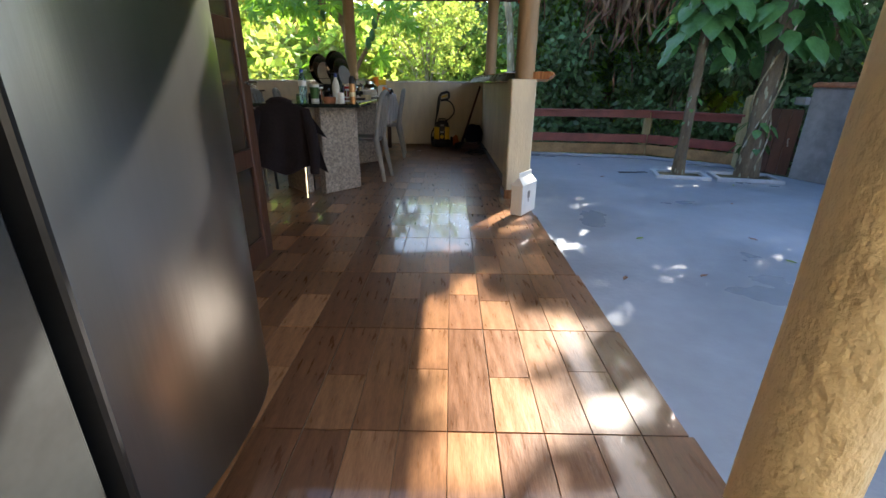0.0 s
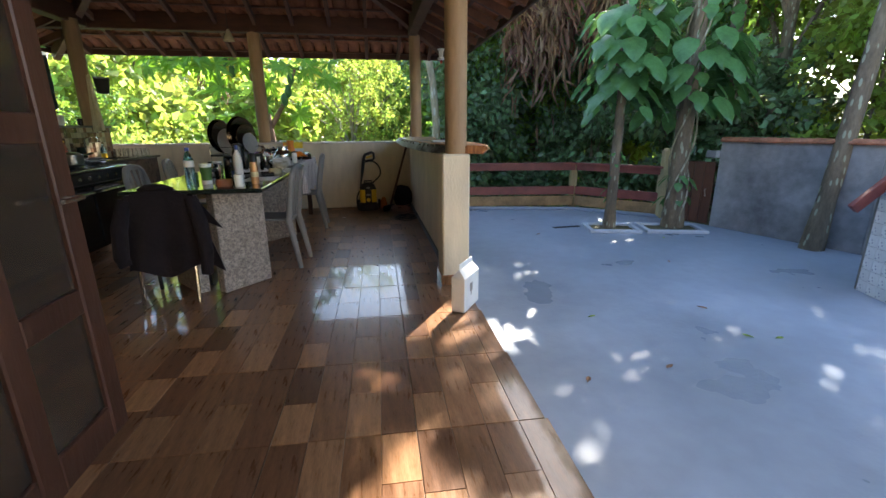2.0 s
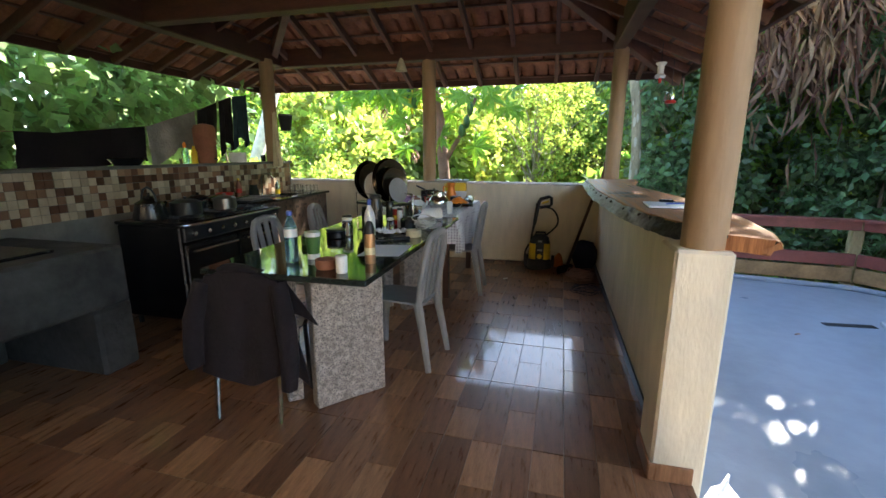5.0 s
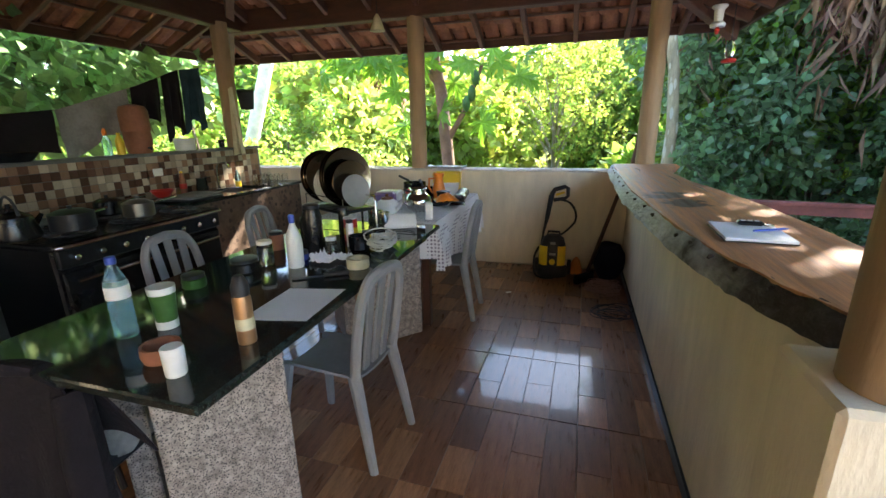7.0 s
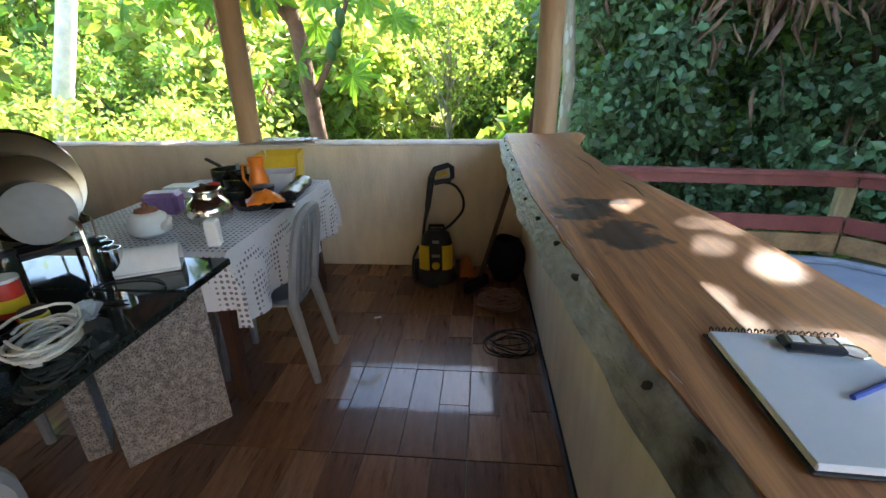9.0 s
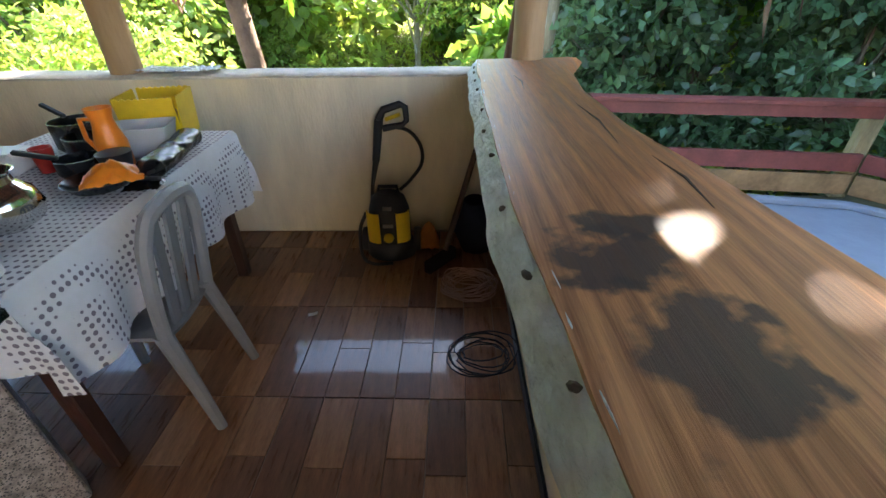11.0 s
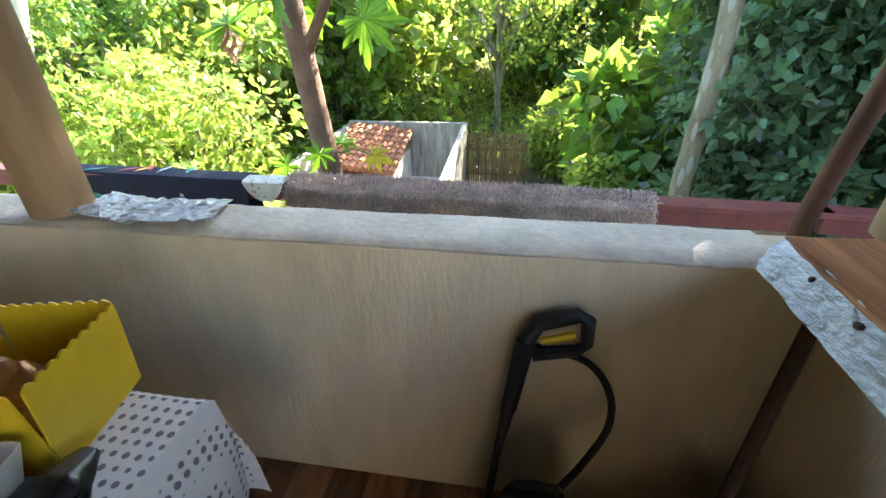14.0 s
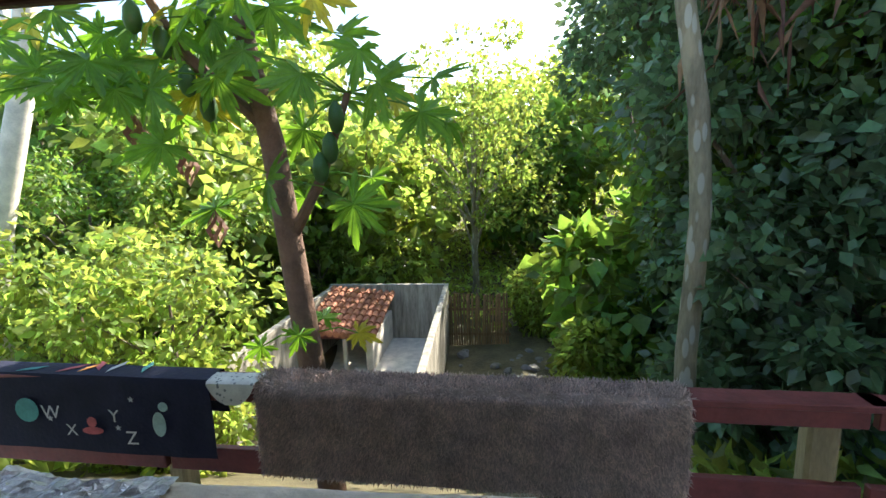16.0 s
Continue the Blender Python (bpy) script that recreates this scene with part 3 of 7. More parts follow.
for x, y in [(1.72, 10.38) if p == (1.9, 10.40) else p for p in RAIL]:
    part("post", Build().box((-0.075, -0.065, 0), (0.075, 0.065, 0.914), 0.02), M["rail_post"], railing, m=pose(x, y + 0.1, PZ - 0.01, 0, 0, -12))


# ---- plants ----
LEAF = np.array([(0, 0, 0), (0.34, 0.42, 0.07), (0.0, 1.0, -0.12), (-0.34, 0.42, 0.07)])


def leaf_mesh(name, pos, size, material, droop=0.5, narrow=1.0, rng=None, out=None):
    """Many two-faced leaves, one island each; out gives the way they point away from."""
    n = len(pos)
    rng = rng or np.random.default_rng(1)
    d = rng.normal(size=(n, 3))
    if out is not None:
        d = d * 0.7 + out * 1.2
    d[:, 2] -= droop
    d /= np.linalg.norm(d, axis=1)[:, None] + 1e-9
    side = np.cross(d, rng.normal(size=(n, 3)))
    side /= np.linalg.norm(side, axis=1)[:, None] + 1e-9
    nor = np.cross(side, d)
    sz = (size * rng.uniform(0.65, 1.3, n))[:, None, None]
    v = pos[:, None, :] + sz * (LEAF[None, :, :1] * narrow * side[:, None] + LEAF[None, :, 1:2] * d[:, None] + LEAF[None, :, 2:] * nor[:, None])
    me = bpy.data.meshes.new(name)
    me.vertices.add(4 * n)
    me.vertices.foreach_set("co", v.reshape(-1).astype(np.float32))
    base = np.arange(n)[:, None] * 4
    idx = np.concatenate([base + [0, 1, 2], base + [0, 2, 3]], 1).reshape(-1)
    me.loops.add(6 * n)
    me.loops.foreach_set("vertex_index", idx.astype(np.int32))
    me.polygons.add(2 * n)
    me.polygons.foreach_set("loop_start", np.arange(0, 6 * n, 3, dtype=np.int32))
    me.update(calc_edges=True)
    me.materials.append(material)
    return me


def cloud(rng, centres, radii, per, flat=0.8):
    pos, out = [], []
    for c, r in zip(centres, radii):
        p = rng.normal(size=(per, 3))
        p /= np.linalg.norm(p, axis=1)[:, None]
        rad = rng.uniform(0.45, 1.0, (per, 1)) ** 0.6
        q = p * rad * r * np.array([1, 1, flat])
        pos.append(q + c)
        out.append(p)
    return np.concatenate(pos), np.concatenate(out)


def tree(name, x, y, h, trunk_r, crown, n_clump, per, leaf, leaf_m, bark_m, label, seed, lean=(0, 0), crown_z=(0.45, 1.0), clump=0.8, droop=0.5, group="", category="tree", narrow=1.0, z=None):
    """A tapered trunk with limbs, and a crown of leaf clumps."""
    rng = np.random.default_rng(seed)
    z0 = ground_z(x, y) - 0.1 if z is None else z
    t = thing(name, label, category, pose(x, y, z0), group)
    b = Build()
    n = 8
    trunk = [Vector((lean[0] * (k / n) ** 1.3 + 0.05 * h / 8 * noise.noise((seed, k * 0.6, 0)), lean[1] * (k / n) ** 1.3 + 0.05 * h / 8 * noise.noise((seed, 0, k * 0.6)), h * 0.85 * k / n)) for k in range(n + 1)]
    b.tube(trunk, [trunk_r * (1.25 if k == 0 else 1 - 0.75 * k / n) for k in range(n + 1)], 10)
    cs, rs = [], []
    for i in range(n_clump):
        a, zz = rng.uniform(0, 2 * math.pi), rng.uniform(*crown_z)
        rr = crown * math.sqrt(rng.uniform(0.02, 1)) * (1.1 - 0.6 * abs(zz - 0.65))
        c = Vector((lean[0] * zz + rr * math.cos(a), lean[1] * zz + rr * math.sin(a), h * zz))
        cs.append(c)
        rs.append(clump * rng.uniform(0.6, 1.25))
        if i % 3 == 0:
            s = trunk[min(n, max(1, int(zz * n * 0.75)))]
            mid = s.lerp(c, 0.5) + Vector((0, 0, 0.12 * (c - s).length))
            b.tube([s, mid, c], [trunk_r * 0.4, trunk_r * 0.25, trunk_r * 0.08], 5)
    part("trunk", b, bark_m, t, smooth=True)
    pos, out = cloud(rng, [np.array(c) for c in cs], rs, per)
    crown_ob = new("crown", leaf_mesh("crown", pos, leaf, leaf_m, droop, narrow, rng, out))
    crown_ob.parent = t
    tagged(crown_ob, kind="stuff")
    return t


def shrub(x, y, h, w, n_clump, per, leaf, leaf_m, label, seed, droop=0.6, clump=0.5, name="bush", group="", z=None, narrow=1.0):
    return tree(name, x, y, h, 0.04 + 0.008 * h, w, n_clump, per, leaf, leaf_m, M["bark"], label, seed, (0, 0), (0.06, 1.0), clump, droop, group, "bush", narrow, z)


# dark broad-leaved shrubs and trees behind the railing
for i, (x, y, h, w) in enumerate(((3.0, 12.6, 3.2, 0.9), (4.3, 13.0, 3.0, 1.1), (5.9, 12.2, 3.0, 1.1), (7.3, 10.9, 3.2, 1.1), (3.2, 14.6, 5.0, 0.9), (8.6, 9.6, 3.4, 1.2), (8.7, 7.9, 4.0, 1.0), (9.5, 6.3, 4.4, 1.1), (10.4, 8.6, 5.0, 1.3), (9.7, 4.4, 4.2, 1.1), (11.8, 6.8, 5.2, 1.4))):
    # bushes from the seventh on take the sunlit leaf colour to look brighter
    shrub(x, y, h, w, 46, 130, 0.16, M["leaf_dark"] if i < 6 else M["leaf_lit"], "dark green broad-leaved bush beyond the yard", 20 + i, group="bushes behind the railing", clump=0.42)
for i, (x, y, h, w) in enumerate(((3.9, 14.2, 7.4, 1.5), (5.2, 15.0, 8.2, 2.2), (7.4, 13.6, 8.5, 2.4), (9.8, 12.2, 8.5, 2.4), (8.8, 16.8, 9.5, 2.6), (12.8, 14.5, 10, 3.0), (8.5, 9.6, 9.0, 2.2), (9.2, 7.0, 8.5, 2.3), (3.4, 13.5, 8.6, 1.2), (4.3, 14.6, 9.2, 1.8), (5.9, 16.2, 10.5, 2.2), (12.6, 8.6, 9.0, 2.4), (14.2, 11.2, 10.5, 2.8), (13.2, 5.4, 8.5, 2.4), (16.5, 8.0, 10.5, 3.0), (17.5, 3.5, 10, 3.0))):
    # trees 6 and 7: high crowns added to throw dappled shade on the yard
    tree("tree", x, y, h, 0.16, w, 46 if i < 8 else 70, 170, 0.17, M["leaf_dark"] if i % 3 and i < 11 else M["leaf_lit"] if i >= 11 else M["leaf_mid"], M["bark"], "tall dark shade tree beyond the yard", 40 + i, crown_z=(0.62, 1.0) if i in (6, 7) else (0.40, 1.0), clump=0.75, group="shade trees")
# unseen leaf crown added to shade the yard, with gaps shaped as sun patches
SUN_GAPS = ((0.38, 2.3, 0.42, 0.66), (2.28, 3.6, 0.12, 0.12), (2.55, 3.0, 0.22, 0.18), (2.75, 2.2, 0.14, 0.2), (1.4, 2.2, 0.1, 0.12),
        (0.70, 4.1, 0.34, 0.30), (1.5, 5.0, 0.42, 0.36), (2.05, 5.5, 0.34, 0.22), (2.8, 6.2, 0.2, 0.15), (0.28, 4.22, 0.12, 0.16),
        (0.25, 5.35, 0.05, 0.12), (0.38, 5.0, 0.08, 0.10), (0.33, 4.65, 0.06, 0.14), (0.46, 5.6, 0.04, 0.08))
canopy = thing("shade_tree", "tall tree with a wide crown spread over the yard", "tree", pose(9.3, 12.6, -1.4))
rng = np.random.default_rng(17)
fl = np.stack([rng.uniform(-0.2, 3.2, 9500), rng.uniform(-1.5, 6.4, 9500)], 1)
wob = np.array([noise.noise((a * 2.2, c * 2.2, 5.0)) for a, c in fl])
keep = wob > -0.62 - 0.5 * rng.uniform(0, 1, len(fl))
for gx, gy, ga, gb in SUN_GAPS:
    keep &= ((fl[:, 0] - gx) / ga) ** 2 + ((fl[:, 1] - gy) / gb) ** 2 > 1 + 0.8 * wob
fl = fl[keep]
reach = rng.uniform(6.0, 7.6, len(fl)) / toward.z
pos = np.stack([fl[:, 0] + toward.x * reach - 9.3, fl[:, 1] + toward.y * reach - 12.6, toward.z * reach + 1.4], 1)
ob = new("crown", leaf_mesh("crown", pos, 0.19, M["leaf_mid"], 0.5, 1.0, rng))
ob.parent = canopy
tagged(ob, kind="stuff")
b = Build()
b.tube([(0, 0, 0), (0.05, -0.1, 3.0), (-0.1, -0.2, 6.2), (-0.4, -0.6, 8.2)], [0.28, 0.22, 0.18, 0.1], 12)
part("trunk", b, M["bark"], canopy, smooth=True)
for x, y, z in ((-3.5, -4.5, 8.0), (-1.0, -5.0, 8.2), (-4.2, -1.5, 8.1), (1.4, -3.0, 8.0), (-3.0, 1.6, 8.2), (1.0, 2.0, 8.0)):
    part("limb", Build().tube([(-0.1, -0.2, 6.0), (x * 0.45, y * 0.45, 7.3), (x, y, z)], [0.11, 0.08, 0.03], 8), M["bark"], canopy, smooth=True)
# one more tree, added to keep direct sun off the kitchen counter front
tree("tree", 2.9, 16.4, 11, 0.16, 1.5, 60, 150, 0.17, M["leaf_dark"], M["bark"], "tall dark shade tree beyond the yard", 58, crown_z=(0.55, 1.0), clump=0.75, group="shade trees")
# dry hanging fronds
rng = np.random.default_rng(5)
for k, (x, y, z, w) in enumerate(((3.8, 12.0, 3.8, 0.35), (4.5, 11.9, 3.5, 0.4), (2.3, 12.5, 4.5, 0.3), (5.6, 11.6, 3.9, 0.45), (4.2, 12.1, 4.5, 0.65))):
    pos = np.stack([rng.normal(x, w * 0.6, 340), rng.normal(y, 0.3, 340), z + rng.normal(0.0, 0.65, 340)], 1)
    ob = solid("dry_fronds", Build(), M["leaf_dry"], "dry brown palm fronds hanging from a tree", "dry fronds", group="dry fronds", kind="stuff")
    ob.data = leaf_mesh("dry_fronds", pos, 0.55, M["leaf_dry"], 2.6, 0.07, rng)
# sunlit woods
k = 0
for row, (y0, n, hmin, hmax) in enumerate(((17.5, 7, 3.5, 6.0), (23, 10, 6, 9), (30, 12, 8, 12), (40, 13, 10, 15))):
    for i in range(n):
        k += 1
        span = 9 + y0 * 0.62
        x = -span - 3 + (2 * span) * (i + 0.5 + rnd(-0.3, 0.3)) / n
        y = y0 + rnd(-2, 2)
        if row == 0 and -4.5 < x < 3:
            continue
        if (row == 1 and 0.5 < x < 8) or (row == 2 and 4 < x < 9):
            continue
        if row == 1 and -1.5 < x < 2.0:
            x -= 3.2
        h = rnd(hmin, hmax) * (0.68 if -5 < x / (y / 20) < 3 else 1.0)
        tree("woodland_tree", x, y, h, 0.10 + 0.012 * h, 0.26 * h + 0.6, 34, 95 if row < 2 else 60, 0.17 + 0.012 * y0, M["leaf_lit"] if (k * 7) % 5 else M["leaf_mid"], M["bark"], "sunlit yellow-green woodland tree", 100 + k, crown_z=(0.22, 1.0), clump=0.16 * h + 0.2, group="woodland trees")
tree("feathery_tree", -0.5, 22.5, 8.6, 0.13, 2.3, 44, 130, 0.16, M["leaf_lit"], M["palebark"], "slender forked tree with pale feathery leaves", 77, crown_z=(0.35, 1.0), clump=0.7)
for i, (x, y, h, w) in enumerate(((-4.4, 13.4, 3.0, 1.1), (-6.2, 13.8, 3.4, 1.4), (-8.3, 13.2, 3.6, 1.5), (-6.4, 16.6, 3.6, 1.4), (-10.5, 12.0, 4.0, 1.6), (-5.2, 20.6, 4.0, 1.3), (-9.0, 17, 5.0, 1.8), (-3.0, 21.2, 2.6, 1.0), (-12.8, 9.0, 4.5, 1.8), (1.75, 14.6, 1.9, 0.55), (1.5, 19.4, 1.8, 0.8))):
    shrub(x, y, h, w, 36, 130, 0.15, M["leaf_lit"] if i not in (4, 6) else M["leaf_mid"], "sunlit green bush on the slope", 60 + i, group="bushes on the slope", clump=0.5, narrow=0.8)
# low undergrowth, past counting
pos = np.stack([rng.uniform(-18, 16, 46000), 11.2 + 38 * rng.uniform(0, 1, 46000) ** 1.3, np.zeros(46000)], 1)
pos = pos[~((pos[:, 0] > -4.4) & (pos[:, 0] < 1.6) & (pos[:, 1] > 11) & (pos[:, 1] < 19.2))]
pos[:, 2] = [ground_z(a, c) + 0.05 for a, c, _ in pos]
pos[:, 2] += rng.uniform(0, 0.5, len(pos))
ob = solid("undergrowth", Build(), M["leaf_lit"], "low green undergrowth and ferns", "undergrowth", kind="stuff")
ob.data = leaf_mesh("undergrowth", pos, 0.28, M["leaf_lit"], -0.5, 0.6, rng)
# broad-leaved vine outside the kitchen's open side
vx = rng.uniform(0, 1, 7000)
pos = np.stack([-5.25 + rng.normal(0, 0.35, 7000), 2.6 + 6.8 * vx, 3.3 - 2.6 * rng.uniform(0, 1, 7000) * (1.05 - 0.45 * vx)], 1)
vine = thing("climbing_vine", "dense climbing vine with broad pale green leaves", "vine", pose(0, 0, 0))
ob = new("foliage", leaf_mesh("foliage", pos, 0.20, M["leaf_vine"], 1.0, 1.25, rng, np.tile(np.array([[0.8, 0.0, 0.1]]), (7000, 1))))
ob.parent = vine
tagged(ob, kind="stuff")
b = Build()
for i in range(7):
    b.tube([(-5.3, 3.4 + i, PZ - 0.5), (-5.25, 3.6 + i, 1.2), (-5.3, 3.3 + i, 3.2)], [0.03, 0.025, 0.015], 6)
part("stems", b, M["bark"], vine)
tree("tree", -10.5, 5.0, 7.5, 0.16, 2.2, 40, 120, 0.2, M["leaf_mid"], M["bark"], "leafy tree beside the kitchen", 91, crown_z=(0.3, 1.0), clump=0.8)

# slim leaning pale trunk and whitish trunk
sl = thing("slim_tree", "slim pale mottled tree with a bare trunk", "tree", pose(1.88, 12.3, -2.2))
part("trunk", Build().tube([(0, 0, 0), (-0.05, 0, 2.2), (-0.02, 0, 3.0), (0.0, 0, 3.6), (-0.07, 0, 4.5), (-0.22, 0, 5.3), (-0.3, 0.05, 5.9), (-0.33, 0.1, 7.4)], [0.11, 0.095, 0.092, 0.09, 0.085, 0.082, 0.08, 0.06], 12, None, 0.1), M["palebark"], sl, smooth=True)
for p in (((-0.3, 0.05, 5.9), (0.2, 0.2, 6.6), (0.5, 0.3, 7.3)), ((-0.32, 0.08, 6.5), (-0.7, 0.2, 7.0), (-1.0, 0.3, 7.6))):
    part("limb", Build().tube(p, [0.045, 0.03, 0.02], 7), M["palebark"], sl, smooth=True)
wt = thing("white_tree", "leaning whitish tree trunk among green woods", "tree", pose(-9.5, 15, -2.2))
part("trunk", Build().tube([(0, 0, 0), (0.7, 0, 3.3), (1.7, 0, 5.8), (2.3, 0, 8.7)], [0.22, 0.2, 0.17, 0.12], 12, None, 0.08), M["stucco_top"], wt, smooth=True)
part("limb", Build().tube([(1.7, 0, 5.8), (1.2, 0.3, 7.0), (0.9, 0.5, 8.4)], [0.1, 0.07, 0.04], 8), M["stucco_top"], wt, smooth=True)

# papaya tree
pap = thing("papaya_tree", "papaya tree with lobed leaves and green fruit", "tree", pose(-1.66, 12.0, -2.1))
b = Build()
b.tube([(0, 0, 0), (-0.08, 0, 1.2), (-0.17, 0, 2.2), (-0.36, 0, 4.2), (-0.5, 0, 4.9), (-0.62, 0, 5.9)], [0.15, 0.135, 0.125, 0.11, 0.09, 0.06], 12)
part("trunk", b, M["papbark"], pap, smooth=True)
limbs = [((-0.40, 0, 4.35), (-1.0, -0.2, 5.0), (-1.35, -0.3, 5.7)), ((-0.38, 0, 4.3), (-0.85, 0.2, 4.75), (-1.6, 0.3, 5.2)), ((-0.22, 0, 3.4), (0.12, -0.1, 3.9), (0.42, -0.15, 4.6))]
for i, l in enumerate(limbs):
    part("limb", Build().tube(l, [0.06, 0.045, 0.03], 8), M["papbark"], pap, smooth=True)
tips = [Vector(l[-1]) for l in limbs] + [Vector((-1.95, -0.1, 5.0)), Vector((-1.5, -0.35, 4.7)), Vector((-0.62, 0, 5.9)), Vector((-0.5, 0, 5.2)), Vector((-0.3, 0, 3.9)), Vector((-0.15, 0, 2.4))]


def palmate(b, c, way, size):
    """A lobed papaya leaf: seven broad lobes, each with side lobes, hanging from its stalk."""
    z = Vector((rnd(-0.6, 0.6), rnd(-1.2, -0.2), rnd(0.15, 0.8))).normalized()
    u = (way + Vector((0, 0, -0.5)) - z * (way + Vector((0, 0, -0.5))).dot(z)).normalized()
    w = z.cross(u)
    ring, n = [], 7
    for i in range(n):
        a0 = -2.35 + 4.7 * i / (n - 1)
        ln = size * (1 - 0.09 * abs(i - n // 2)) * rnd(0.85, 1.12)
        for da, f in ((-0.36, 0.36), (-0.30, 0.62), (-0.20, 0.70), (-0.15, 0.60), (-0.09, 0.86), (0, 1.0), (0.09, 0.84), (0.15, 0.62), (0.21, 0.72), (0.30, 0.60)):
            a = a0 + da * rnd(0.9, 1.1)
            ring.append(c + (u * math.cos(a) + w * math.sin(a)) * ln * f - z * (0.30 * ln * f * f + 0.05 * size * math.sin(a0 * 5)))
    k = len(ring)
    b.add([c] + ring, [(0, i + 1, i + 2) for i in range(k - 1)])


for i, t in enumerate(tips):
    n = 14 if i < 7 else 6 if i == 7 else 4
    for j in range(n):
        a = 2 * math.pi * j / n + i
        way = Vector((math.cos(a), math.sin(a), rnd(-0.35, 0.35)))
        ln = rnd(0.3, 0.95) * (1.0 if i < 8 else 0.6)
        c = t + way * ln
        b = Build()
        b.tube([t, t + way * ln * 0.6 + Vector((0, 0, 0.06)), c], 0.008, 5)
        part("leaf_stalk", b, M["leaf_pap"], pap)
        b = Build()
        palmate(b, c, way, rnd(0.28, 0.46) * (1.0 if i < 8 else 0.6))
        part("leaf", b, M["leaf_pap"] if (i * 3 + j) % 9 else M["leaf_yellow"], pap)
for x, y, z in ((-0.95, -0.25, 4.75), (-1.1, -0.3, 5.05), (-0.85, -0.15, 4.55), (-0.75, -0.2, 5.3), (0.25, -0.2, 4.15), (0.16, -0.22, 3.98), (0.32, -0.2, 4.4), (-1.3, -0.35, 5.25)):
    part("fruit", Build().lathe([(0.01, -0.14), (0.05, -0.11), (0.075, -0.03), (0.06, 0.07), (0.015, 0.13)], 10, pose(x, y, z)), M["fruit"], pap, smooth=True)
for x, y, z in ((-1.0, -0.3, 4.2), (-0.8, -0.3, 3.65), (-1.45, -0.3, 4.5)):
    b = Build()
    for i in range(6):
        b.sheet(lambda u, v, i=i: (x + 0.10 * math.sin(i * 1.1 + 3 * v) * (1 - abs(2 * v - 1)), y + 0.10 * math.cos(i * 1.1 + 3 * v) * u * (1 - abs(2 * v - 1)), z - 0.35 * v), 2, 6)
    part("dead_leaf", b, M["leaf_dry"], pap, "shrivelled brown leaf")


# yard trees with broad climbing leaves
def yard_tree(x, y, h, r, lean, leaf_spots, seed, label, vines=0):
    rng = np.random.default_rng(seed)
    t = thing("yard_tree", label, "tree", pose(x, y, PZ - 0.02), "trees in the yard")
    b = Build()
    n = 10
    pts = [Vector((lean[0] * k / n + 0.03 * noise.noise((k, seed, 1)), lean[1] * k / n + 0.03 * noise.noise((k, seed, 9)), h * k / n)) for k in range(n + 1)]
    b.tube(pts, [r * (1.35 if k == 0 else 1.0 - 0.03 * k) for k in range(n + 1)], 12, None, 0.12)
    part("trunk", b, M["bark"], t, smooth=True)
    for v in range(vines):
        b = Build()
        b.tube([(lean[0] * k / 24 * 0.7 + (r + 0.012) * 1.1 * math.cos(k * 0.5 + v * 2.1), (r + 0.012) * 1.1 * math.sin(k * 0.5 + v * 2.1), 0.05 + h * 0.7 * k / 24) for k in range(25)], 0.013, 5)
        part("vine_stem", b, M["palebark"], t)
    for zlo, zhi, spread, cnt, size in leaf_spots:
        for i in range(cnt):
            a, zz = rng.uniform(0, 2 * math.pi), rng.uniform(zlo, zhi)
            p = Vector((lean[0] * zz / h, lean[1] * zz / h, zz))
            way = Vector((math.cos(a), math.sin(a), rng.uniform(0.0, 0.5)))
            c = p + way * spread * rng.uniform(0.35, 1.0)
            s = size * rng.uniform(0.7, 1.25)
            d = Vector((way.x, way.y, -0.9)).normalized()
            w = d.cross(Vector((0, 0, 1))).normalized()
            nn = w.cross(d)
            lb = Build()
            prof = ((0.0, 0.16), (0.12, 0.42), (0.35, 0.48), (0.6, 0.38), (0.82, 0.2), (1.0, 0.0))
            vs, fs = [], []
            for q, (ty, wd) in enumerate(prof):
                cut = 0.55 if (size > 0.25 and q in (1, 3) and i % 2 == 0) else 1.0
                bend = -0.22 * ty * ty * s
                vs += [c + d * (ty * s) + w * (wd * s * 0.8 * cut) + nn * (bend - 0.05 * s), c + d * (ty * s) + nn * bend, c + d * (ty * s) - w * (wd * s * 0.8) + nn * (bend - 0.05 * s)]
            for q in range(len(prof) - 1):
                fs += [(3 * q, 3 * q + 1, 3 * q + 4, 3 * q + 3), (3 * q + 1, 3 * q + 2, 3 * q + 5, 3 * q + 4)]
            lb.add(vs, fs)
            lb.tube([p, p.lerp(c, 0.6) + Vector((0, 0, 0.05)), c], 0.006, 4)
            part("leaf", lb, M["leaf_big"], t, smooth=True)
    return t


yard_tree(4.22, 8.15, 4.2, 0.085, (0.03, 0.06), ((1.95, 3.4, 0.62, 130, 0.38), (0.35, 1.9, 0.14, 22, 0.1)), 11, "slim mottled tree wrapped in broad split leaves in a planter")
yard_tree(5.28, 8.0, 7.5, 0.14, (0.04, 0.1), ((1.9, 3.0, 0.8, 100, 0.38), (0.3, 0.9, 0.28, 16, 0.2), (3.2, 5.2, 0.7, 60, 0.34)), 12, "thick tree with twisting vine stems and broad leaves in a planter", 4)
yard_tree(6.28, 6.42, 7.0, 0.115, (1.05, 0.3), ((4.2, 6.0, 0.6, 30, 0.3),), 13, "leaning mottled tree trunk beside the grey wall")
